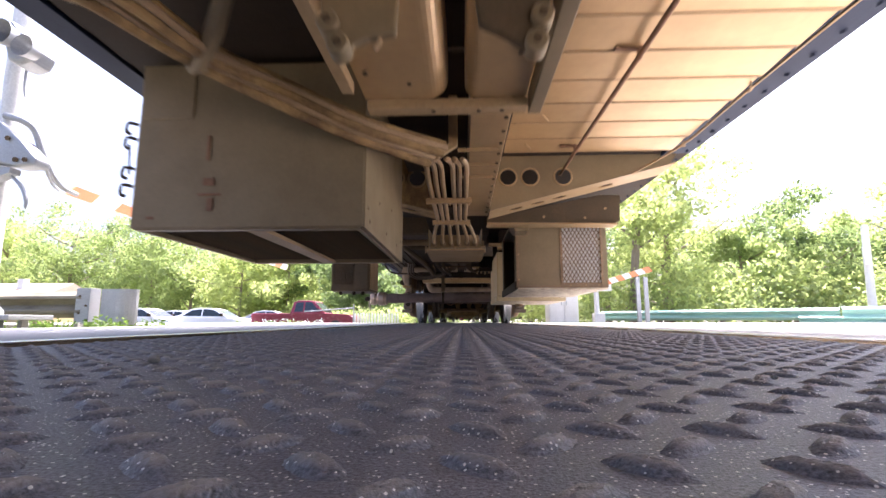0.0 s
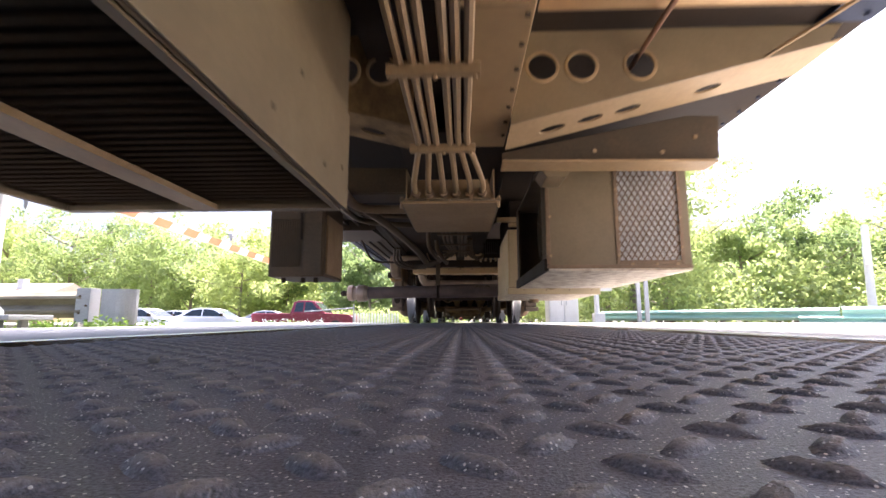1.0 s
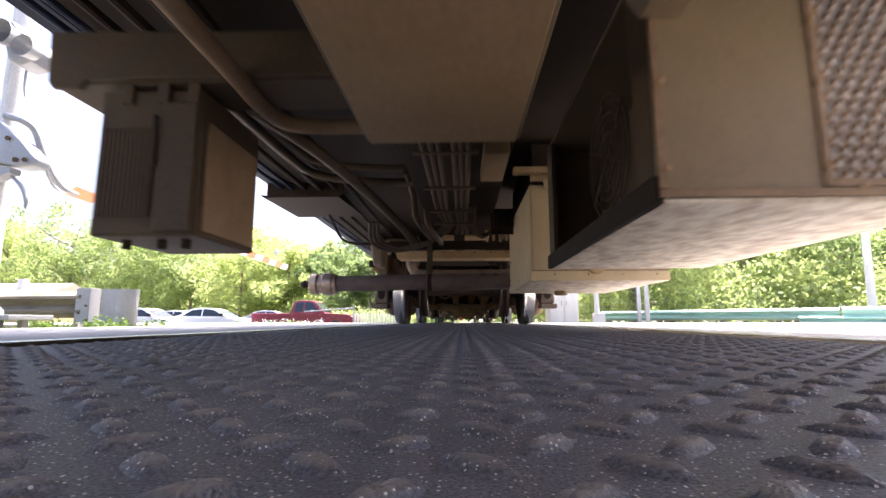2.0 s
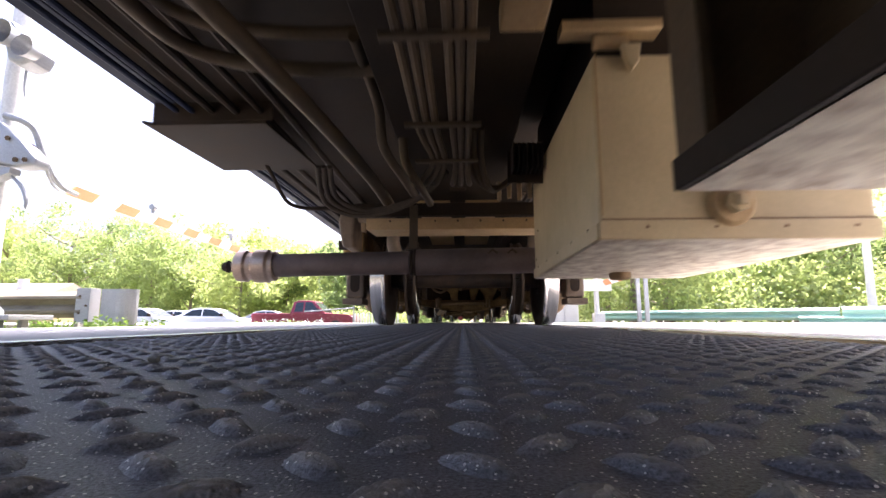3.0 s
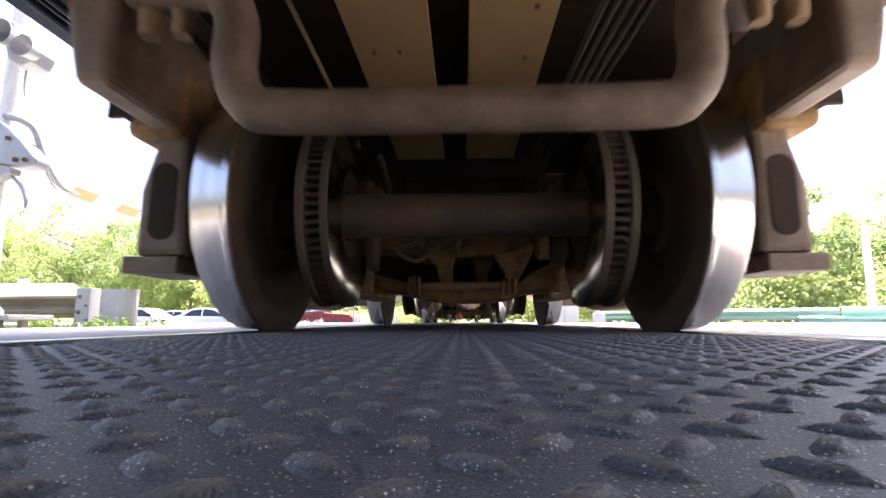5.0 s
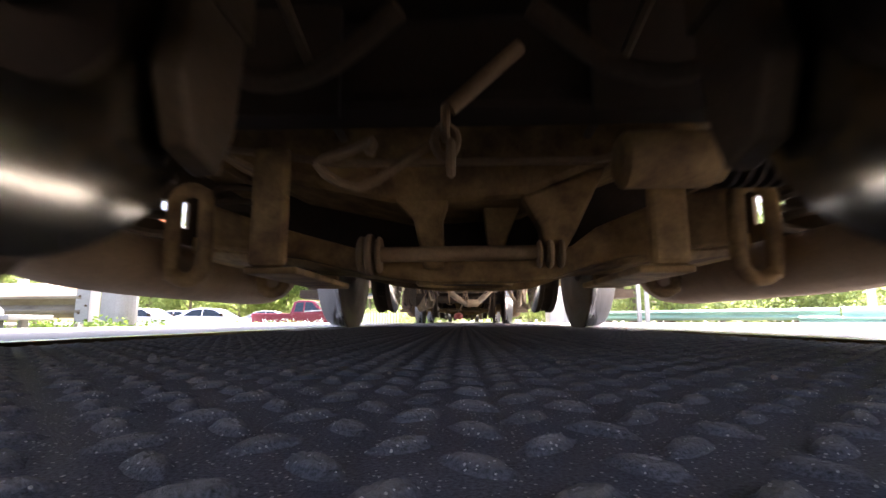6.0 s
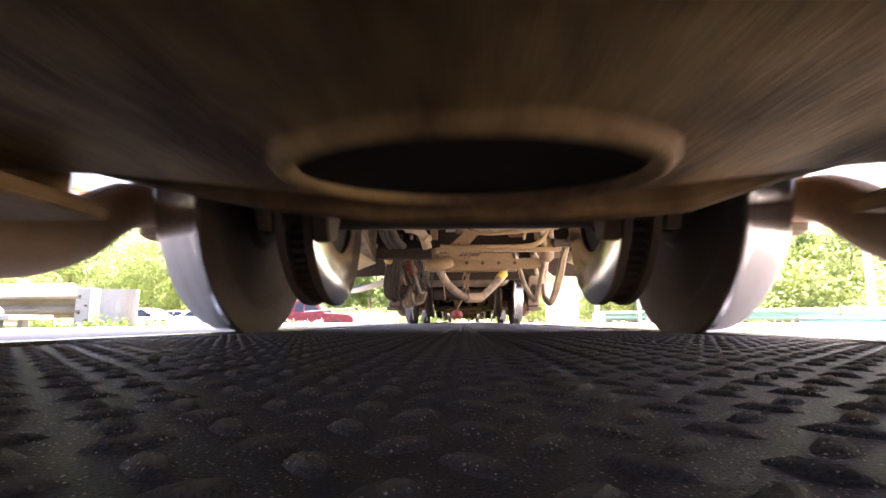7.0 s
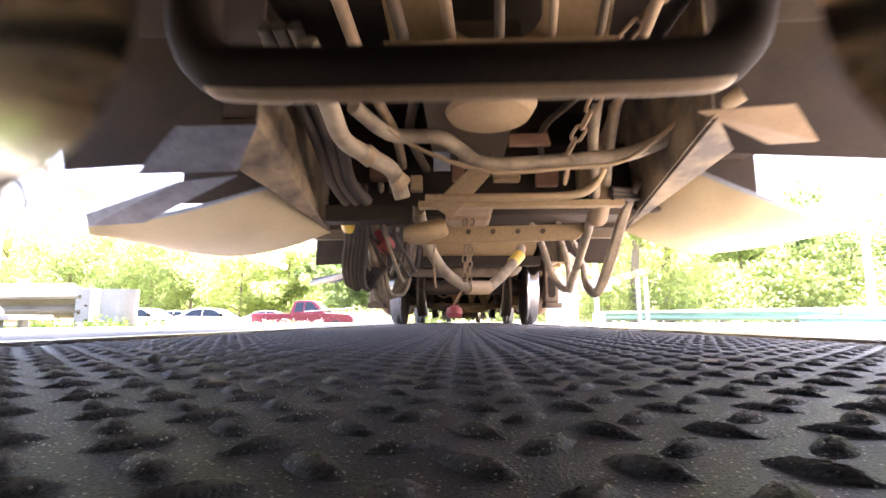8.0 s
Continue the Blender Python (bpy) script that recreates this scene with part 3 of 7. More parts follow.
    face = [(-0.84, 0.275), (-0.52, 0.235), (-0.40, 0.205), (-0.24, 0.172), (-0.10, 0.158), (0.16, 0.158), (0.27, 0.168), (0.38, 0.205), (0.50, 0.235), (0.84, 0.275)]
    brim = [(0.84, 0.46), (0.66, 0.43), (0.52, 0.375), (0.42, 0.335), (0.34, 0.275), (0.22, 0.236), (-0.22, 0.232), (-0.32, 0.262), (-0.46, 0.30), (-0.62, 0.345), (-0.84, 0.42)]
    tr = Shape().prism([(x0 + a, c) for a, c in face + brim], "y", yc - 0.165, yc - 0.13)
    tr.prism([(x0 + a, c) for a, c in face + [(a, c - 0.02) for a, c in brim]], "y", yc + 0.27, yc + 0.30)
    part("plank_face", tr, TRUCKCAST, car, "upswept cast face of the spring plank", bevel=0.012)
    ov = Shape().tube([(x0 + 0.172 * math.cos(a), yc + 0.135 + 0.105 * math.sin(a), 0.180) for a in [2 * math.pi * i / 36 for i in range(37)]], 0.013, 10, 0)
    part("recess_rim", ov, PLANK, car, "rounded rim of the oval recess")
    # flat black disc paints the shade of an oval recess
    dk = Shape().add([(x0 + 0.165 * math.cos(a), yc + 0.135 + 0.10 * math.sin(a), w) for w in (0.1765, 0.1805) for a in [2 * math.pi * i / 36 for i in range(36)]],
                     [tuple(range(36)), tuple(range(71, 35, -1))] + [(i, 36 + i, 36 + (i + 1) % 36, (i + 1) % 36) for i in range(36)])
    part("recess", dk, BLACK, car, "flat black oval standing in for the recess's shade")
    bo = Shape()
    bo.prism([(x0 - 0.95, 0.66), (x0 - 0.62, 0.50), (x0 - 0.20, 0.41), (x0 + 0.21, 0.43), (x0 + 0.44, 0.525), (x0 + 0.95, 0.715), (x0 + 0.95, 0.80), (x0 - 0.95, 0.80)], "y", yc - 0.20, yc + 0.20)
    bol = part("bolster", bo, TRUCKCAST, car, "cast steel truck bolster", bevel=0.03)
    web = Shape()
    web.prism([(x0 + 0.18, 0.43), (x0 + 0.45, 0.525), (x0 + 0.35, 0.32), (x0 + 0.31, 0.25), (x0 + 0.28, 0.235), (x0 + 0.25, 0.25), (x0 + 0.235, 0.33)], "y", yc - 0.20, yc - 0.12)
    part("arm_bracket", web, TRUCKCAST, bol, "tapering bracket for the rod", bevel=0.012)
    web = Shape()
    web.prism([(x0 - 0.23, 0.425), (x0 - 0.05, 0.425), (x0 - 0.070, 0.36), (x0 - 0.064, 0.20), (x0 - 0.130, 0.20), (x0 - 0.165, 0.36)], "y", yc - 0.19, yc - 0.12)
    part("web", web, TRUCKCAST, bol, bevel=0.012)
    web = Shape()
    web.prism([(x0 + 0.06, 0.425), (x0 + 0.19, 0.425), (x0 + 0.155, 0.34), (x0 + 0.12, 0.24), (x0 + 0.085, 0.24), (x0 + 0.070, 0.35)], "y", yc - 0.07, yc - 0.02)
    part("web", web, TRUCKCAST, bol, bevel=0.008)
    lip = Shape().prism([(x0 - 0.78, 0.585), (x0 - 0.40, 0.528), (x0 + 0.40, 0.528), (x0 + 0.78, 0.585), (x0 + 0.78, 0.605), (x0 + 0.40, 0.55), (x0 - 0.40, 0.55), (x0 - 0.78, 0.605)], "y", yc - 0.222, yc - 0.195)
    part("bolster_flange", lip, CAST, bol, "narrow dusty flange along the bolster", bevel=0.005)
    # brake cylinder with a ribbed boot, its hook lever and the hanging shackle
    cy = Shape().lathe([(0.38, 0.001), (0.38, 0.055), (0.395, 0.072), (0.60, 0.072), (0.61, 0.06), (0.63, 0.06), (0.63, 0.001)], 28, (x0, yc - 0.51, 0.435))
    bc = part("brake_cylinder", cy, TRUCKCAST, car, "grimy brake cylinder lying across the truck")
    boot = [(0.63, 0.001)]
    for i in range(5):
        boot += [(0.632 + 0.030 * i, 0.052), (0.640 + 0.030 * i, 0.072), (0.652 + 0.030 * i, 0.072), (0.660 + 0.030 * i, 0.052)]
    cy = Shape().lathe(boot + [(0.79, 0.001)], 28, (x0, yc - 0.51, 0.435))
    part("ribbed_boot", cy, BLACK, bc, "black ribbed rubber boot")
    q = Shape().tube([(x0 + 0.79, yc - 0.51, 0.435), (x0 + 0.93, yc - 0.51, 0.435)], 0.02, 10, 0)
    part("push_rod", q, CAST, bc)
    q = Shape().tube([(-0.059, yc - 0.580, 0.466), (-0.121, yc - 0.590, 0.424), (-0.244, yc - 0.600, 0.345), (-0.340, yc - 0.610, 0.400), (-0.268, yc - 0.620, 0.426), (-0.207, yc - 0.630, 0.449), (-0.213, yc - 0.640, 0.414)], 0.012, 8, 3)
    part("hook_lever", q, CAST, car, "hooked brake lever")
    q = Shape().tube([(x0 + 0.13, yc - 0.62, 0.68), (x0 - 0.035, yc - 0.63, 0.525)], 0.020, 10, 0)
    part("pull_rod", q, CAST, car, "short dusty pull rod")
    for k, (zz, sw) in enumerate(((0.49, 0), (0.445, 1), (0.405, 0))):
        q = Shape().tube([(x0 - 0.045 + (0.026 * math.cos(a) if sw else 0.006 * k), yc - 0.63 + (0 if sw else 0.026 * math.cos(a)), zz + 0.036 * math.sin(a)) for a in [math.pi * j / 8 for j in range(17)]], 0.011, 8, 0)
        part("shackle", q, CAST, car, "hanging shackle link")
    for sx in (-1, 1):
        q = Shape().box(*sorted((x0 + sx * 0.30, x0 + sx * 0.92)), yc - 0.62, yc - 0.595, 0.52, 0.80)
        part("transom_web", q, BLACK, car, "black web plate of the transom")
    # black sheet fills the void behind the bolster with painted shade
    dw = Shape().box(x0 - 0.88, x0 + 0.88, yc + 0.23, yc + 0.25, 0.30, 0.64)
    part("void_shade_web", dw, BLACK, bol, "black plate standing in for the shaded void behind the bolster")
    ro = Shape()
    ro.tube([(x0 - 0.27, yc - 0.20, 0.243), (x0 + 0.26, yc - 0.17, 0.252)], 0.024, 14, 0)
    rod = part("lateral_rod", ro, CAST, car, "dusty lateral tie rod")
    for a, b, r in ((-0.335, -0.315, 0.058), (-0.31, -0.288, 0.066), (-0.278, -0.262, 0.058), (0.225, 0.238, 0.045), (0.255, 0.272, 0.045), (0.29, 0.305, 0.045)):
        w = Shape().lathe([(a, 0.005), (a, r - 0.006), (a + 0.005, r), (b - 0.005, r), (b, r - 0.006), (b, 0.005)], 26, (x0, yc - 0.19, 0.244))
        part("rubber_washer", w, CAST, rod, "dusty rod bushings")
    tb = Shape().box(x0 - 0.80, x0 + 0.80, y2 + 0.44, y2 + 0.50, 0.70, 0.98)
    tr = part("end_transom", tb, BLACK, car, "grimy black end transom", bevel=0.01)
    # the three cream gussets carry the light from the car gap as colour
    for k, (xx, w, mat) in enumerate(((-0.40, 0.05, CAST), (-0.145, 0.06, CREAM), (0.035, 0.068, CREAM), (0.235, 0.06, CREAM), (-0.27, 0.035, CAST), (0.42, 0.05, CAST))):
        q = Shape().prism([(x0 + xx - w, 1.0), (x0 + xx + w * 0.8, 1.0), (x0 + xx + w * 0.85, 0.70 - 0.01 * (k % 3)), (x0 + xx + w * 0.5, 0.675), (x0 + xx + w * 0.3, 0.71), (x0 + xx - w * 0.95, 0.70 - 0.01 * (k % 3))], "y", y2 + 0.395 - 0.02 * (k % 2), y2 + 0.42)
        part("gusset", q, mat, tr, "tapering dusty gusset, cream where light is put into the colour", bevel=0.004)
    for sx in (-1, 1):
        q = Shape().tube([(x0 + sx * 0.62, y2 + 0.30, 0.86), (x0 + sx * 0.44, y2 + 0.28, 0.78), (x0 + sx * 0.30, y2 + 0.30, 0.80), (x0 + sx * 0.12, y2 + 0.34, 0.88)], 0.020, 8, 4)
        part("brake_pipe", q, DARK, tr, "bent grimy brake pipe")
    for k in range(7):
        l = Shape().tube([(x0 + 0.275 + (0.014 * math.cos(a) if k % 2 else 0.0), y2 + 0.36 + (0 if k % 2 else 0.014 * math.cos(a)), 0.74 + 0.037 * k + 0.026 * math.sin(a)) for a in [math.pi * j / 6 for j in range(13)]], 0.0055, 6, 0)
        part("chain_link", l, CAST, tr)


def car_shell(car, y0, y1):
    """Side walls, ends, roof and the floor plate of a passenger car."""
    s = Shape()
    # black puts the shade under the floor into the colour
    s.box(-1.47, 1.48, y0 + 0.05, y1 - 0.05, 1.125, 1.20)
    part("floor_plate", s, BLACK, car, "dark underfloor plate, its shade put into the black")
    for sx, x, z in ((-1, -1.53, 1.10), (1, 1.50, 1.165)):
        w = Shape()
        w.box(*sorted((x, x - sx * 0.05)), y0, y1, z + 0.18, 3.9)
        part("side_wall", w, STAINLESS, car, "fluted stainless side wall")
        w = Shape()
        w.prism([(x, z), (x, z + 0.178), (x - sx * 0.05, z + 0.178), (x - sx * 0.05, z + 0.02), (x - sx * 0.12, z + 0.02), (x - sx * 0.12, z)], "y", y0, y1)
        part("side_sill", w, SILL, car, "dark blue side sill", bevel=0.004)
    r = Shape()
    r.prism([(1.50 * math.cos(math.pi * i / 14), 3.9 + 0.45 * math.sin(math.pi * i / 14)) for i in range(15)], "y", y0, y1)
    part("roof", r, STAINLESS, car, "rounded stainless roof")
    for yy in (y0, y1 - 0.05):
        e = Shape().box(-1.45, 1.44, yy, yy + 0.05, 1.2, 3.9)
        part("end_wall", e, STAINLESS, car, "plain stainless end wall")


CAR_A = thing("rail_car", "stainless passenger rail car with dusty underfloor equipment", "rail car")
CAR_B = thing("rail_car", "following stainless passenger rail car with hanging hoses", "rail car")
car_shell(CAR_A, -12.5, 13.95)
car_shell(CAR_B, 14.75, 41.0)
truck(CAR_A, 8.70)
# unseen truck and boxes, added to block light from behind the camera
truck(CAR_A, -11.6)
for bx0, bx1, by0, by1 in ((-1.25, -0.42, -5.6, -2.4), (0.45, 1.2, -6.4, -3.0), (-0.9, 0.9, -8.2, -7.0)):
    part("underfloor_box", Shape().box(bx0, bx1, by0, by1, 0.34, 1.10), DARK, CAR_A, "unseen dark box added to block light from behind the camera", bevel=0.01)
truck(CAR_B, 16.75)
truck(CAR_B, 34.6)


def left_box(car):
    x0, x1, y0, y1, z0, z1 = -1.27, -0.372, 1.74, 2.86, 0.385, 1.05
    s = Shape()
    s.open_box(x0, x1, y0, y1, z0, z1, 0.012)
    b = part("louvred_equipment_box", s, OLIVE, car, "dusty olive steel box with slatted underside", bevel=0.006)
    f = Shape()
    f.box(x0 + 0.013, x1 - 0.013, y0 + 0.013, y0 + 0.05, z0 - 0.004, z0 + 0.012)
    f.box(x0 + 0.013, x1 - 0.013, y1 - 0.05, y1 - 0.013, z0 - 0.004, z0 + 0.012)
    f.box(x1 - 0.03, x1 - 0.0125, y0 + 0.05, y1 - 0.05, z0 - 0.004, z0 + 0.012)
    f.box(x0 + 0.0125, x0 + 0.03, y0 + 0.05, y1 - 0.05, z0 - 0.004, z0 + 0.012)
    part("bottom_frame", f, OLIVE, b)
    bar = Shape().box(-0.83, -0.76, y0 + 0.05, y1 - 0.05, z0 - 0.006, z0 + 0.010)
    part("stiffener", bar, TAN, b, "dusty flat stiffener bar")
    sl = Shape()
    sl.prism([(-0.016, 0.0), (0.016, 0.020), (0.016, 0.026), (-0.016, 0.006)], "x", x0 + 0.03, x1 - 0.03)
    me = sl.mesh("slat", DARK)
    recalc(me)
    for i in range(28):
        o = new("slat", me)
        o.parent, o.location = b, (0, y0 + 0.07 + i * 0.0365, z0 + 0.014)
    back = Shape().box(x0 + 0.013, x1 - 0.013, y0 + 0.013, y1 - 0.013, z0 + 0.06, z0 + 0.065)
    part("backing_plate", back, BLACK, b)
    # patches, latches and rust on the front
    p = Shape().box(-1.25, -1.05, y0 - 0.008, y0 - 0.001, 0.82, 1.04)
    part("cover_plate", p, OLIVE, b, bevel=0.003)
    for xx, zz, w, h in ((-0.97, 0.565, 0.022, 0.03), (-0.965, 0.515, 0.045, 0.010), (-0.96, 0.475, 0.012, 0.05), (-1.19, 0.425, 0.015, 0.012), (-0.98, 0.70, 0.006, 0.10)):
        q = Shape().box(xx - w, xx + w, y0 - 0.006, y0 - 0.001, zz - h / 2, zz + h / 2)
        part("welded_tab", q, RUST, b, "rusty welded tab", bevel=0.002)
    # side flange, bolts and the hinge hooks on the outer corner
    fl = Shape()
    fl.box(x1, x1 + 0.006, y0 + 0.002, y1, z0, 0.70)
    part("side_flange", fl, OLIVE, b, "paler side flange", bevel=0.002)
    bolts(b, [(x1 + 0.007, y, z) for y, z in ((1.80, 0.47), (1.84, 0.425), (2.05, 0.55), (2.25, 0.45), (2.40, 0.60), (2.60, 0.45), (2.78, 0.50))], 0.009, 0.008, "x", DARK)
    hk = Shape()
    for zz in (0.80, 0.74, 0.62, 0.55):
        hk.tube([(x0 - 0.002, y0, zz), (x0 - 0.035, y0 - 0.01, zz + 0.005), (x0 - 0.04, y0 - 0.01, zz - 0.03), (x0 - 0.02, y0 - 0.01, zz - 0.04)], 0.007, 6, 3)
    hk.tube([(x0 - 0.03, y0, 0.72), (x0 - 0.02, y0, 0.60)], 0.005, 6, 0)
    part("latch_hook", hk, BLACK, b, "small black latch hooks")


def grille_box(car):
    x0, x1, y0, y1, z0, z1 = 0.42, 1.135, 3.79, 5.08, 0.297, 0.87
    s = Shape()
    s.box(x0, 0.775, y0, y0 + 0.015, z0, z1)
    s.box(x1 - 0.045, x1, y0, y0 + 0.015, z0, z1)
    s.box(0.775, x1 - 0.045, y0, y0 + 0.015, z0, z0 + 0.03)
    s.box(0.775, x1 - 0.045, y0, y0 + 0.015, z1 - 0.01, z1)
    s.box(x1 - 0.012, x1, y0 + 0.015, y1, z0 + 0.012, z1)
    s.box(x0, x1, y0, y1, z1, z1 + 0.015)
    b = part("grille_equipment_box", s, OLIVE, car, "olive steel box with expanded-metal grille", bevel=0.005)
    for ya, yb in ((y0 + 0.0155, y0 + 0.12), (y1 - 0.112, y1 - 0.0125)):
        sp = Shape().box(x0, x0 + 0.02, ya, yb, z0, z1)
        part("side_post", sp, DARK, b, "dark corner post")
    bt = Shape().box(x0, x1, y0, y1, z0 - 0.012, z0)
    part("bottom_plate", bt, MOTTLED, b, "pale stone-chipped bottom plate", bevel=0.003)
    fr = Shape()
    fr.box(0.765, 0.785, y0 - 0.006, y0, z0 + 0.02, z1)
    fr.box(x1 - 0.055, x1 - 0.035, y0 - 0.006, y0, z0 + 0.02, z1)
    fr.box(0.785, x1 - 0.055, y0 - 0.006, y0, z0 + 0.02, z0 + 0.04)
    fr.box(x0, x1, y0 - 0.007, y0, z0, z0 + 0.018)
    fr.box(x0, x0 + 0.02, y0 - 0.006, y0, z0 + 0.02, z1)
    part("grille_frame", fr, MESHM, b, "brown grille frame", bevel=0.002)
    # expanded metal: two families of slanting strands
    me = Shape()
    gx0, gx1, gz0, gz1 = 0.785, x1 - 0.055, z0 + 0.04, z1
    dx, dz = 0.031, 0.052
    k = dz / dx
    n = int((gx1 - gx0 + (gz1 - gz0) / k) / dx) + 2
    for sgn in (1, -1):
        for i in range(-1, n):
            # line z = gz0 + sgn*k*(x - c)
            c = (gx0 + i * dx) - ((gz1 - gz0) / k if sgn > 0 else 0)
            pts = []
            for zz in (gz0, gz1):
                pts.append((c + sgn * (zz - gz0) / k if sgn > 0 else c + (-(zz - gz0)) / k, zz))
            (xa, za), (xb, zb) = pts
            lo, hi = 0.0, 1.0
            if xa != xb:
                t0, t1 = (gx0 - xa) / (xb - xa), (gx1 - xa) / (xb - xa)
                lo, hi = max(lo, min(t0, t1)), min(hi, max(t0, t1))
            if hi - lo < 0.01:
                continue
            a, d = Vector((xa + (xb - xa) * lo, za + (zb - za) * lo)), Vector((xa + (xb - xa) * hi, za + (zb - za) * hi))
            nn = Vector((d.y - a.y, a.x - d.x)).normalized() * 0.0026
            ya = y0 + (0.000 if sgn > 0 else 0.003)
            me.prism([(a + nn)[:], (d + nn)[:], (d - nn)[:], (a - nn)[:]], "y", ya, ya + 0.006)
    part("mesh_grille", me, MESHM, b, "diamond expanded-metal grille")
    fil = Shape().box(0.775, x1 - 0.045, y0 + 0.0105, y0 + 0.0145, z0 + 0.03, z1)
    part("filter_panel", fil, WHITE, b, "pale filter behind the grille")
    # dark open side with a fan guard
    inn = Shape().box(x0 + 0.25, x0 + 0.262, y0 + 0.05, y1 - 0.02, z0 + 0.001, z1)
    inn.box(x0 + 0.0, x1 - 0.012, y1 - 0.012, y1, z0, z1)
    inn.box(x0 + 0.02, x0 + 0.25, y0 + 0.045, y0 + 0.05, z0, z1)
    part("inner_wall", inn, DARK, b, "black inner lining")
    g = Shape()
    for r in (0.05, 0.085, 0.12, 0.155, 0.19, 0.225):
        g.lathe([(0.0 + 0.004 * math.cos(a), r + 0.004 * math.sin(a)) for a in [math.pi * j / 3 for j in range(6)]], 36, (x0 + 0.10, 4.45, 0.62))
    for a in (0.4, 1.5, 2.5):
        g.tube([(x0 + 0.10, 4.45 - 0.23 * math.cos(a), 0.62 - 0.23 * math.sin(a)), (x0 + 0.10, 4.45 + 0.23 * math.cos(a), 0.62 + 0.23 * math.sin(a))], 0.004, 6, 0)
    part("fan_guard", g, DARK, b, "round wire fan guard")
    lg = Shape().box(x0 - 0.012, x0 + 0.012, y0, y1, z0 - 0.012, z0 + 0.05)
    part("edge_angle", lg, BLACK, b, bevel=0.003)
    bolts(b, [(xx, y0 - 0.006, zz) for xx, zz in ((0.44, 0.36), (0.44, 0.56), (0.44, 0.80), (0.775, 0.36), (0.775, 0.55), (0.775, 0.70), (0.84, 0.317), (0.96, 0.317), (1.06, 0.317), (1.085, 0.40), (1.085, 0.55), (1.085, 0.70))], 0.008, 0.005, "y", TAN)
    # hanging channel and its tabs; web dark for shade, flange tan for light
    h = Shape()
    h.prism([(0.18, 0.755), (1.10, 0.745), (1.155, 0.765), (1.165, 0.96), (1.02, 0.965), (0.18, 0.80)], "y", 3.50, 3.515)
    ch = part("hanging_channel", h, DARK, car, "hanging channel with rounded end, darkened for its shade", bevel=0.006)
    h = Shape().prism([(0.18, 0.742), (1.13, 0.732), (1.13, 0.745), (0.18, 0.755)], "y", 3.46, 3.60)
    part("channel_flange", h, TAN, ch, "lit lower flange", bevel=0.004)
    for xx in (0.42,):
        t = Shape().prism([(xx - 0.05, 0.755), (xx + 0.10, 0.755), (xx + 0.07, 0.712), (xx - 0.02, 0.712)], "y", 3.60, 3.785)
        part("mounting_tab", t, OLIVE, ch, bevel=0.004)
    bolts(ch, [(0.60, 3.50, 0.80), (1.05, 3.50, 0.86), (0.90, 3.50, 0.79)], 0.010, 0.01)


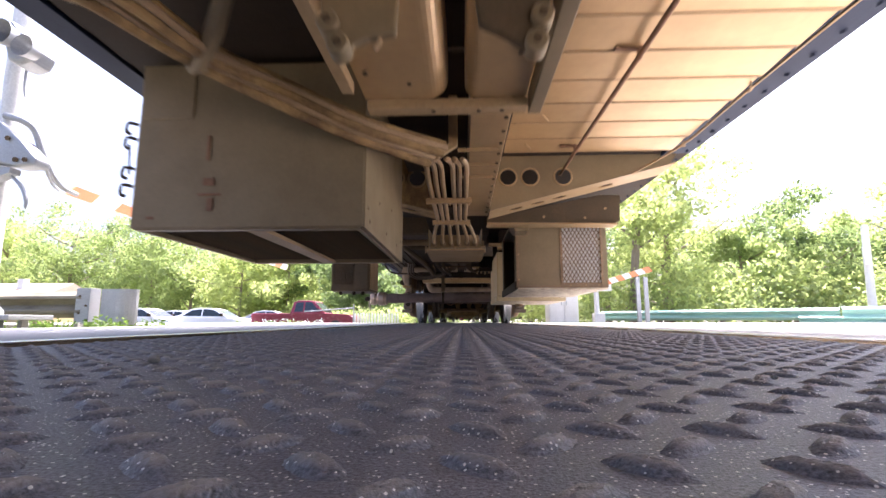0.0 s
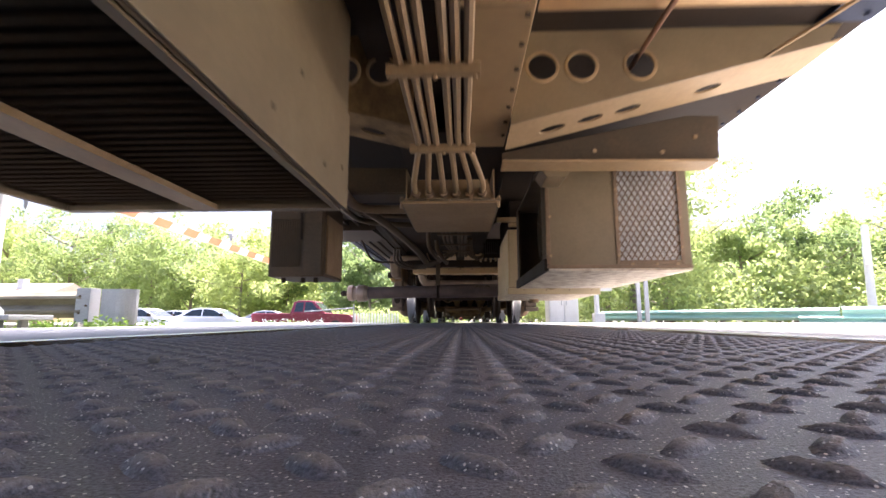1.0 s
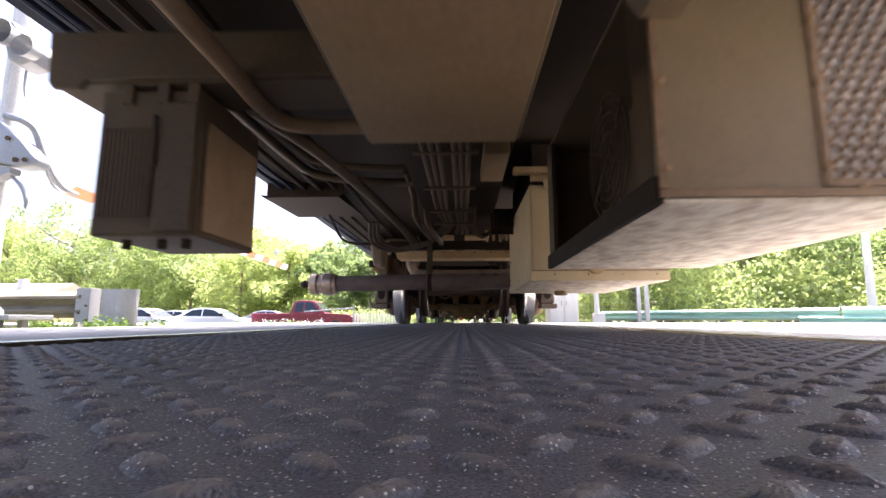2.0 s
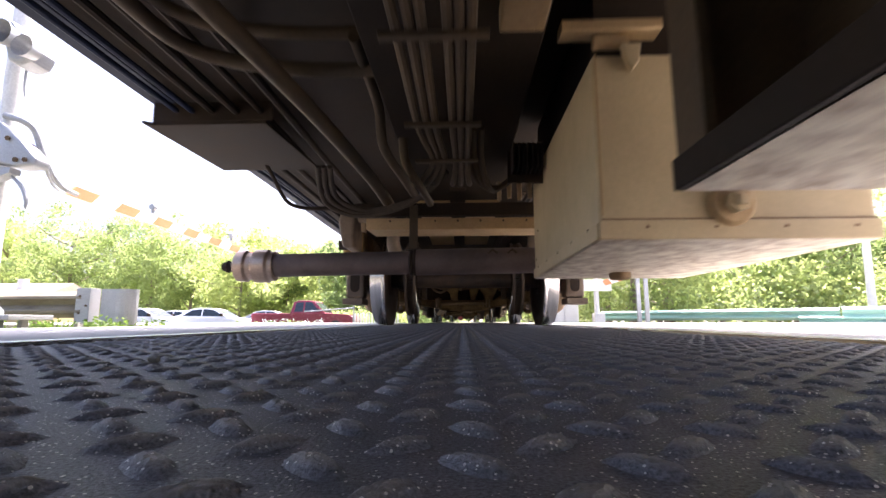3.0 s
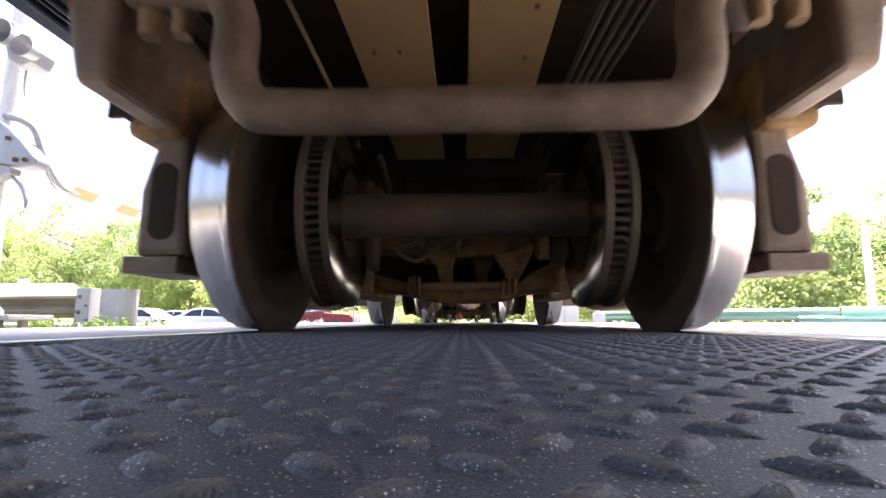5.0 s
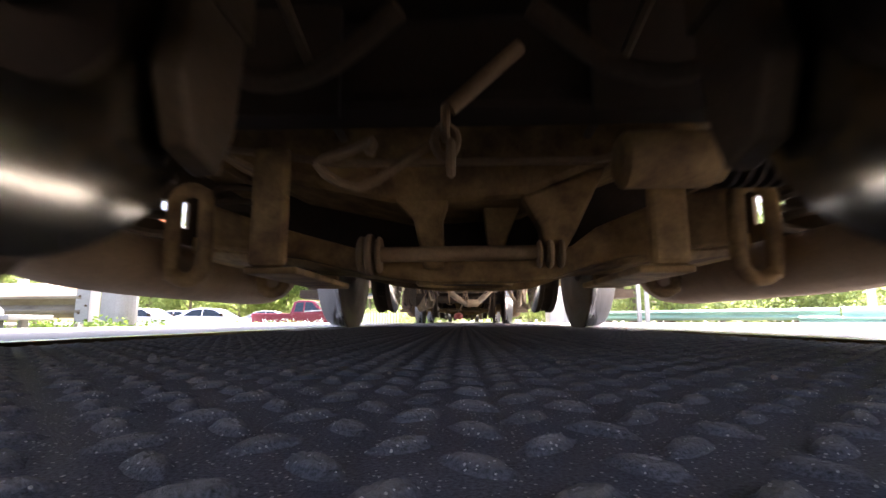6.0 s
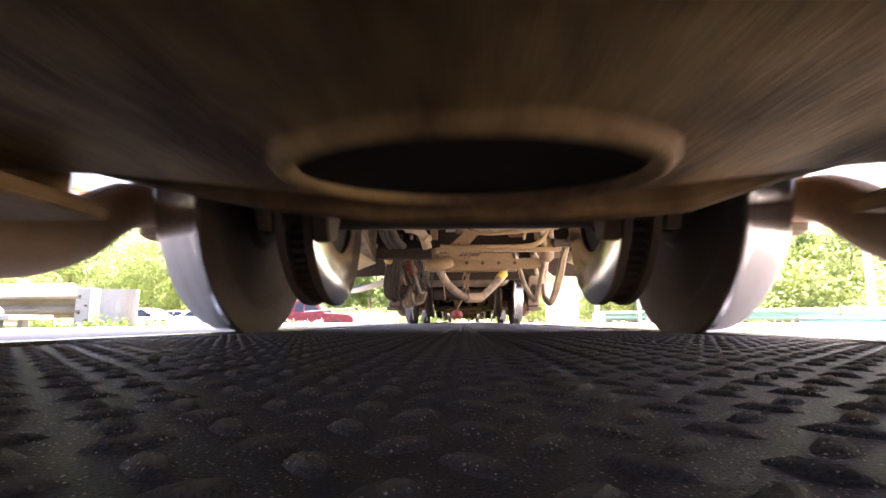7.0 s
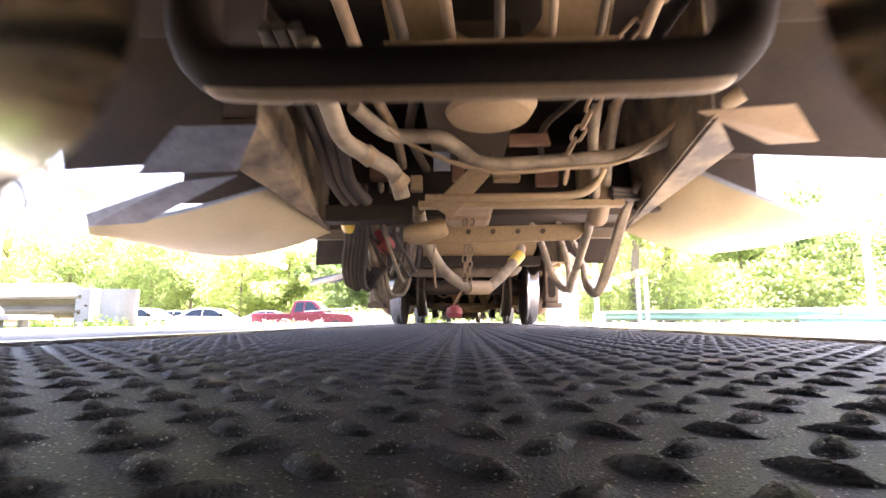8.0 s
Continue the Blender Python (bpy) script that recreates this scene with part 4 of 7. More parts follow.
def cream_tank(car):
    x0, x1, y0, y1, z0, z1 = 0.39, 1.16, 5.52, 6.76, 0.285, 0.83
    s = Shape()
    s.box(x0, x1, y0, y1, z0, z1)
    b = part("cream_tank", s, CREAM, car, "cream painted steel tank with chipped underside", bevel=0.012)
    l = Shape()
    l.box(x0 - 0.004, x1 + 0.004, y0 - 0.010, y0 - 0.001, z0 - 0.02, z0 + 0.035)
    l.box(x0 - 0.008, x0 - 0.001, y0, y1, z0 - 0.02, z0 + 0.03)
    part("bottom_lip", l, CREAM, b, "rounded flange along the tank's foot", bevel=0.004)
    m = Shape().box(x0, x1, y0, y1, z0 - 0.022, z0 - 0.002)
    part("bottom_plate", m, MOTTLED, b, "stone-chipped bottom plate", bevel=0.003)
    p = Shape()
    p.lathe([(y0 - 0.03, 0.001), (y0 - 0.03, 0.052), (y0 - 0.022, 0.060), (y0 - 0.002, 0.064), (y0 - 0.002, 0.001)], 26, (0.755, 0, 0.362), "y")
    part("drain_flange", p, CREAMTAN, b, "dirt-ringed drain plug")
    q = Shape().prism([(0.755 + 0.032 * math.cos(a), 0.362 + 0.032 * math.sin(a)) for a in [math.pi * i / 3 + 0.3 for i in range(6)]], "y", y0 - 0.062, y0 - 0.03)
    q.box(0.742, 0.768, y0 - 0.075, y0 - 0.06, 0.347, 0.377)
    part("plug", q, CREAM, b, "square-headed plug", bevel=0.003)
    d = Shape()
    d.lathe([(z0 - 0.055, 0.001), (z0 - 0.055, 0.04), (z0 - 0.048, 0.05), (z0 - 0.022, 0.05), (z0 - 0.022, 0.001)], 20, (0.74, 6.45, 0), "z")
    part("drain_boss", d, CAST, b)
    bolts(b, [(x0 - 0.004, y, 0.31) for y in (5.62, 5.85, 6.1, 6.35, 6.6)] + [(x0 + 0.002, 6.62, 0.50), (x0 + 0.002, 6.70, 0.36)], 0.006, 0.005, "x", DARK)
    e = Shape().box(x0 + 0.006, x1 - 0.006, y0 - 0.006, y0 - 0.001, z0 + 0.035, z0 + 0.041)
    part("lip_seam", e, CAST, b, "brown dirt line along the lip")
    e = Shape().box(x0 + 0.006, x0 + 0.012, y0 - 0.004, y0 - 0.001, z0 + 0.05, z1)
    part("corner_seam", e, CREAMTAN, b, "seam along the tank's corner")
    tp = Shape().box(x0 + 0.03, x1, y0 + 0.06, y1 - 0.03, z1, 1.10)
    part("tank_saddle", tp, BLACK, b, "black saddle above the tank")
    t2 = Shape().box(0.30, 0.60, y0 - 0.02, y0 + 0.05, 0.90, 0.935)
    t2.tube([(0.40, y0 + 0.01, 0.876), (0.50, y0 + 0.01, 0.876)], 0.024, 12, 0)
    part("top_bracket", t2, CREAMTAN, b, "cream bracket above the tank", bevel=0.004)
    t2 = Shape().prism([(0.47, 0.85), (0.53, 0.85), (0.52, 0.79), (0.50, 0.765), (0.485, 0.79)], "y", y0 - 0.03, y0 - 0.004)
    part("lifting_lug", t2, CREAM, b, bevel=0.005)
    bolts(b, [(0.52 + 0.19 * i, y0 - 0.0105, 0.30) for i in range(4)], 0.005, 0.003, "y", RUST)


def junction_box(car):
    x0, x1, y0, y1, z0 = -0.262, 0.152, 3.40, 4.08, 0.54
    s = Shape()
    s.box(x0, x1, y0, y1, z0, z0 + 0.012)
    b = part("junction_box", s, TAN, car, "dusty tan junction box with cable glands", bevel=0.003)
    w = Shape()
    w.prism([(x0 + 0.012, z0 + 0.012), (x1 - 0.012, z0 + 0.012), (x1 - 0.04, 0.66), (x0 + 0.06, 0.66)], "y", y0 + 0.05, y0 + 0.06)
    w.prism([(y0 + 0.03, z0 + 0.012), (y1 - 0.03, z0 + 0.012), (y1 - 0.03, 0.74), (y0 + 0.03, 0.70)], "x", x0 + 0.012, x0 + 0.018)
    w.prism([(y0 + 0.03, z0 + 0.012), (y1 - 0.03, z0 + 0.012), (y1 - 0.03, 0.74), (y0 + 0.03, 0.70)], "x", x1 - 0.018, x1 - 0.012)
    part("box_wall", w, TAN, b)
    fl = Shape().box(x0 - 0.012, x1 + 0.012, y0 - 0.012, y1 + 0.01, z0 + 0.012, z0 + 0.02)
    part("flange", fl, OLIVE, b, bevel=0.002)
    bolts(b, [(x0 + 0.02 + i * 0.093, y0 - 0.013, z0 + 0.012) for i in range(5)], 0.007, 0.012, "y", CONDUIT)
    bolts(b, [(x0 - 0.004, y0 + 0.02, z0 + 0.035), (x1 + 0.004, y0 + 0.02, z0 + 0.035)], 0.007, 0.05, "z", CONDUIT)
    gl = Shape()
    xs = (-0.205, -0.145, -0.085, -0.03, 0.03, 0.085)
    for xx in xs:
        gl.lathe([(y0 + 0.02, 0.001), (y0 + 0.02, 0.016), (y0 + 0.025, 0.021), (y0 + 0.045, 0.021), (y0 + 0.055, 0.016), (y0 + 0.055, 0.001)], 8, (xx, 0, 0.595), "y", False)
    part("cable_gland", gl, CAST, b, "row of cable glands")
    # conduits gathered through brackets and curving down into the glands
    cx = (-0.165, -0.130, -0.098, -0.045, -0.015, 0.018)
    for i, xx in enumerate(cx):
        s = Shape()
        s.tube([(xx - 0.06 + 0.01 * i, 1.99 + 0.012 * i, 0.735), (xx - 0.02, 2.03, 0.742), (xx, 2.10, 0.735), (xx, 2.3, 0.715), (xx, 2.75, 0.71), (xx, 3.10, 0.705), (xx * 0.6 + xs[i] * 0.4, 3.24, 0.69), (xs[i], 3.35, 0.62), (xs[i], 3.43, 0.596)], 0.0125, 8, 5)
        part("conduit", s, CONDUIT, car, "dusty tan electrical conduit")
    for yy, z in ((2.55, 0.688), (3.12, 0.685)):
        s = Shape()
        s.box(-0.20, 0.05, yy, yy + 0.03, z - 0.012, z + 0.003)
        s.box(-0.20, 0.05, yy, yy + 0.006, z + 0.003, z + 0.018)
        br = part("conduit_clamp", s, TAN, car, "steel clamp bar across the conduits", bevel=0.002)
        bolts(br, [(-0.07, yy + 0.015, z - 0.012), (0.035, yy + 0.015, z - 0.012)], 0.006, 0.01, "z", TAN)


def cable_sweep(car):
    """The broad bundle that sweeps from the far side towards the centre."""
    upper = [(-0.992, 1.081, 0.950), (-0.838, 1.111, 0.870), (-0.776, 1.336, 0.860), (-0.628, 1.550, 0.857), (-0.350, 1.670, 0.758), (-0.067, 1.930, 0.759)]
    lower = [(-1.142, 1.050, 0.930), (-0.989, 1.091, 0.860), (-0.891, 1.320, 0.850), (-0.743, 1.500, 0.813), (-0.450, 1.655, 0.716), (-0.157, 1.930, 0.686)]
    for i in range(11):
        w = i / 10
        lift = 0.018 * (i % 2) + 0.012 * math.sin(i * 2.1)
        pts = [tuple(Vector(a).lerp(Vector(b), w) + Vector((0, 0.02 * (i % 2), lift))) for a, b in zip(upper, lower)]
        s = Shape().tube([(-1.42, pts[0][1] - 0.55, 1.08)] + pts, 0.0165 if i % 3 else 0.013, 8, 6)
        part("cable", s, CAST if i % 3 == 0 else TRUCKCAST, car, "dusty cable of a sweeping bundle")
    s = Shape().tube([(-0.674, 1.220, 0.980), (-0.752, 1.311, 0.900), (-0.821, 1.364, 0.825), (-0.856, 1.385, 0.830)], [0.026, 0.03, 0.026, 0.02], 8, 0)
    part("bundle_bracket", s, OLIVE, car, "bracket hooked over the cable bundle")
    s = Shape().prism([(-0.06, 1.02), (-0.02, 1.02), (-0.02, 0.79), (-0.10, 0.735), (-0.17, 0.72), (-0.17, 0.735), (-0.10, 0.755), (-0.06, 0.80)], "y", 1.98, 2.01)
    part("saddle", s, TAN, car, "bent steel saddle for the bundle", bevel=0.004)


def centre_sill(car):
    # pressed centre channel with a dark slot, its end angle and side channels
    def lipped(x_out, x_in, r):
        """Section of a pressed sheet whose inner edge rolls up into the slot."""
        k = 1 if x_in > x_out else -1
        arc = [(x_in - k * r + k * r * math.sin(a), 0.80 + r - r * math.cos(a)) for a in [math.pi / 2 * i / 8 for i in range(9)]]
        outer = [(x_out, 0.80)] + arc + [(x_in, 0.98)]
        return outer + [(x_in - k * 0.012, 0.98)] + [(q[0] - k * 0.012, q[1] + 0.012) for q in reversed(arc)] + [(x_out, 0.812)]
    s = Shape().prism(lipped(-0.335, -0.048, 0.065), "y", -1.5, 1.56)
    b = part("centre_channel", s, FLOORP, car, "tan pressed centre channel beside a deep slot")
    s = Shape().prism(lipped(0.218, 0.010, 0.045), "y", -1.5, 1.56)
    part("channel_half", s, FLOORP, b)
    t = Shape().box(-0.048, 0.010, -1.5, 1.52, 0.97, 0.98)
    part("slot_plate", t, DARK, b)
    a = Shape()
    a.box(-0.33, 0.225, 1.562, 1.62, 0.768, 0.776)
    a.box(-0.33, 0.225, 1.562, 1.570, 0.776, 0.80)
    a.box(-0.33, 0.225, 1.62, 1.628, 0.768, 0.83)
    part("end_angle", a, TAN, b, "dusty end angle", bevel=0.003)
    bolts(b, [(-0.1, 1.59, 0.768), (0.06, 1.59, 0.768), (0.14, 1.59, 0.768), (0.17, 1.28, 0.80), (0.17, 1.0, 0.80), (-0.30, 1.38, 0.80), (-0.17, 1.45, 0.80)], 0.008, 0.006, "z", DARK)
    c = Shape()
    c.box(0.232, 0.275, -1.5, 1.61, 0.76, 0.766)
    c.box(0.232, 0.238, -1.5, 1.61, 0.766, 0.84)
    c.box(0.269, 0.275, -1.5, 1.61, 0.766, 0.90)
    part("runner_channel", c, OLIVE, car, "steel runner channel", bevel=0.003)
    c = Shape()
    c.box(-0.385, -0.347, -1.5, 1.44, 0.76, 0.766)
    c.box(-0.385, -0.379, -1.5, 1.44, 0.766, 0.90)
    c.box(-0.353, -0.347, -1.5, 1.44, 0.766, 0.80)
    part("runner_channel", c, TAN, car, "steel runner channel", bevel=0.003)
    for outline, mat, pins in (([(-0.319, 0.752), (-0.310, 0.690), (-0.286, 0.630), (-0.255, 0.624), (-0.239, 0.647), (-0.206, 0.663), (-0.146, 0.671), (-0.142, 0.747), (-0.142, 0.80), (-0.319, 0.80)], OLIVE, ((-0.297, 0.965, 0.695), (-0.272, 0.965, 0.640))),
                               ([(0.032, 0.741), (0.039, 0.689), (0.103, 0.655), (0.148, 0.619), (0.173, 0.627), (0.178, 0.656), (0.199, 0.685), (0.197, 0.736), (0.197, 0.80), (0.032, 0.80)], DARK, ((0.177, 0.965, 0.699), (0.163, 0.965, 0.637)))):
        h = Shape().prism(outline, "y", 0.975, 1.0)
        hg = part("hinge_bracket", h, mat, car, "curved hinge bracket under the centre sill", bevel=0.006)
        for p in pins:
            q = Shape().lathe([(0.955, 0.008), (0.955, 0.022), (0.960, 0.026), (1.005, 0.026), (1.005, 0.008)], 18, (p[0], 0, p[2]), "y")
            part("hinge_eye", q, OLIVE, hg, "round hinge eye")
            q = Shape().tube([(p[0], 0.950, p[2]), (p[0], 1.01, p[2])], 0.010, 10, 0)
            part("hinge_pin", q, DARK, hg)
    q = Shape().tube([(-0.190, 0.990, 0.686), (-0.184, 0.990, 0.658), (-0.196, 0.990, 0.640)], 0.006, 8, 3)
    part("spring_clip", q, CONDUIT, car, "small pale spring clip")
    # the sill beyond it: plate with a row of holes, ribs, flange
    s = Shape()
    s.prism([(0.03, 1.12), (0.03, 0.79), (0.182, 0.79), (0.182, 1.12), (0.172, 1.12), (0.172, 0.80), (0.04, 0.80), (0.04, 1.12)], "y", 1.64, 3.40)
    s2 = part("centre_sill", s, FLOORP, car, "tan centre sill with a bolted flange", bevel=0.004)
    bolts(s2, [(0.165, 1.70 + 0.13 * i, 0.79) for i in range(13)], 0.008, 0.007, "z", DARK)
    for yy in (2.02, 2.22, 2.42):
        r = Shape().box(-0.02, 0.16, yy, yy + 0.012, 0.775, 0.79)
        part("rib", r, TAN, s2)
    # added black sheet in place of the shade over the conduits
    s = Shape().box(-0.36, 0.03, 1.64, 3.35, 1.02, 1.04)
    part("shadow_plate", s, BLACK, car, "black sheet standing in for the shade above the conduits")
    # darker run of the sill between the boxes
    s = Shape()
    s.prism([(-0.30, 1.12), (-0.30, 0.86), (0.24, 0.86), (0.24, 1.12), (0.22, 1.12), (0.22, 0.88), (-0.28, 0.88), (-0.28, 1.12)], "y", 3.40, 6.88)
    part("rear_sill", s, BLACK, car, "black run of the centre sill", bevel=0.005)


def crossbearer(car, y, sx):
    """Pressed cross beam with three round lightening holes and a slotted, rising bottom flange."""
    X = lambda u: u if sx > 0 else -u
    s = Shape()
    lo = lambda u: 0.755 + (u - 0.19) * 0.255
    cells = []
    for (a, b), c, r in (((0.18, 0.375), 0.30, 0.052), ((0.375, 0.52), 0.445, 0.052), ((0.52, 0.76), 0.66, 0.052)):
        cells.append(([(X(a), lo(a)), (X(b), lo(b)), (X(b), 1.12), (X(a), 1.12)], (X(c), 0.975), 0.052, 0.052))
    s.plate(cells, lambda u, v, w: (u, y + w, v), 0.008)
    s.prism([(X(0.76), lo(0.76)), (X(1.35), lo(1.35)), (X(1.40), 1.12), (X(0.76), 1.12)], "y", y, y + 0.008)
    # left beam and flange take a darker steel, shade put into the colour
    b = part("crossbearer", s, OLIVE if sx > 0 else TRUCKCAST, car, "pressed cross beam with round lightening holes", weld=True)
    f = Shape()
    cells = [([(X(a), 0.0), (X(bb), 0.0), (X(bb), 0.26), (X(a), 0.26)], (X(c), 0.15), 0.052, 0.035) for (a, bb), c in (((0.18, 0.435), 0.36), ((0.435, 0.585), 0.51), ((0.585, 0.80), 0.66), ((0.80, 1.12), 0.98))]
    f.plate(cells, lambda u, v, w: (u, y + 0.010 + v, lo(abs(u)) + w), 0.008)
    f.prism([(X(1.12), lo(1.12)), (X(1.40), lo(1.40)), (X(1.40), lo(1.40) + 0.008), (X(1.12), lo(1.12) + 0.008)], "y", y + 0.010, y + 0.27)
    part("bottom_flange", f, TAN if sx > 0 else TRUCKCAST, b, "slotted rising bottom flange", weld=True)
    for c in (0.30, 0.445, 0.66):
        rim = Shape().lathe([(y - 0.006, 0.052), (y - 0.006, 0.060), (y - 0.0005, 0.064), (y - 0.0005, 0.052)], 26, (X(c), 0, 0.975), "y")
        part("hole_rim", rim, TAN, b)


def underfloor_right(car):
    # floor sheets with lapped seams; the left ones black, shade put into the colour
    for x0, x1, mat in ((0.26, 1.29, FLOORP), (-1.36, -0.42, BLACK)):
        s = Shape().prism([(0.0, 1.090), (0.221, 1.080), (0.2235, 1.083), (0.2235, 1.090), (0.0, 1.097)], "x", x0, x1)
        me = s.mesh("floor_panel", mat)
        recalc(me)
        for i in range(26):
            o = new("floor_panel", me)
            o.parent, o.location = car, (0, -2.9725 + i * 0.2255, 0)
    s = Shape().box(0.26, 1.29, -0.0025, 0.0025, 1.0765, 1.0796)
    me = s.mesh("panel_seam", CAST)
    for i in range(26):
        o = new("panel_seam", me)
        o.parent, o.location = car, (0, -2.9725 + 0.2215 + i * 0.2255, 0)
    s = Shape().prism([(1.29, 1.10), (1.31, 1.095), (1.38, 1.165), (1.38, 1.18), (1.29, 1.12)], "y", -4, 3.05)
    st = Shape().box(1.295, 1.478, -4, 3.05, 1.117, 1.1235)
    part("sill_soffit", st, SILL, car, "dark blue underside of the sill")
    part("sill_gusset", s, SILL, car, "dark blue inner sill slope")
    # a rod on hangers running to the cross beam
    s = Shape().tube([(0.69, -1.0, 1.045), (0.685, 1.2, 1.045), (0.675, 2.6, 1.04), (0.668, 3.20, 1.03)], 0.010, 8, 3)
    rod = part("control_rod", s, RUST, car, "long brown control rod on hangers")
    for yy, xx in ((1.74, 0.682), (2.78, 0.675), (0.6, 0.687)):
        h = Shape()
        h.tube([(xx, yy, 1.085), (xx, yy, 1.03)], 0.008, 6, 0)
        h.box(xx - 0.09, xx + 0.012, yy - 0.012, yy + 0.012, 1.070, 1.078)
        part("rod_hanger", h, RUST, rod)
    s = Shape().tube([(1.34, -2, 1.10), (1.33, 1.0, 1.10), (1.32, 2.2, 1.09), (1.28, 2.7, 1.05), (1.10, 3.05, 0.985)], 0.008, 6, 4)
    part("edge_cable", s, CONDUIT, car, "thin cable along the sill")
    bolts(car, [(1.435, -1 + 0.16 * i, 1.117) for i in range(40)], 0.010, 0.012, "z", SILL, "sill_bolt")
    # small loops on the floor
    for xx, yy in ((0.36, 1.75), (0.42, 2.35), (1.28, 2.05), (1.30, 2.75), (0.38, 2.75)):
        l = Shape().tube([(xx, yy, 1.085), (xx, yy, 1.075), (xx + 0.03, yy + 0.05, 1.072), (xx + 0.03, yy + 0.08, 1.085)], 0.005, 6, 3)
        part("floor_clip", l, TAN, car)


def left_electric_box(car):
    x0, x1, y0, y1, z0, z1 = -1.17, -0.83, 4.20, 4.62, 0.30, 0.78
    s = Shape().box(x0, x1, y0, y1, z0, z1)
    b = part("electric_box", s, DARK, car, "dark hanging electric box with ribbed door", bevel=0.01)
    d = Shape()
    for i in range(12):
        d.box(x0 + 0.02 + i * 0.0145, x0 + 0.028 + i * 0.0145, y0 - 0.012, y0 - 0.001, z0 + 0.06, z1 - 0.13)
    part("rib", d, DARK, b, "row of cooling ribs")
    p = Shape().box(x0 + 0.215, x1 - 0.01, y0 - 0.02, y0 - 0.001, z0 + 0.01, z1 - 0.05)
    part("cover_plate", p, DARK, b, bevel=0.006)
    h = Shape().tube([(x0 + 0.205, y0 - 0.02, z0 + 0.22), (x0 + 0.205, y0 - 0.03, z0 + 0.38)], 0.008, 6, 0)
    part("door_hinge", h, BLACK, b)
    sd = Shape().box(x1, x1 + 0.01, y0 + 0.03, y1 - 0.03, z0 + 0.02, z1 - 0.1)
    part("side_cover", sd, CAST, b, "brown side cover", bevel=0.003)
    for xx in (-1.10, -0.98, -0.88):
        t = Shape().box(xx, xx + 0.04, y0 - 0.015, y0 + 0.02, z1 - 0.05, z1 + 0.10)
        part("hanger_strap", t, DARK, b, bevel=0.004)
    for xx in (-1.10, -0.98, -0.90):
        f = Shape().tube([(xx, y0 + 0.08, z0), (xx, y0 + 0.08, z0 - 0.03)], 0.014, 8, 0)
        part("foot_bolt", f, BLACK, b)
    c = Shape().prism([(-1.33, 0.80), (-1.31, 0.775), (-1.22, 0.77), (-1.20, 0.80), (-0.30, 0.80), (-0.30, 0.95), (-1.34, 0.97)], "y", 4.16, 4.18)
    c.box(-1.33, -0.30, 4.18, 4.40, 0.795, 0.805)
    part("hanging_channel", c, DARK, car, "dark hanging channel", bevel=0.008)


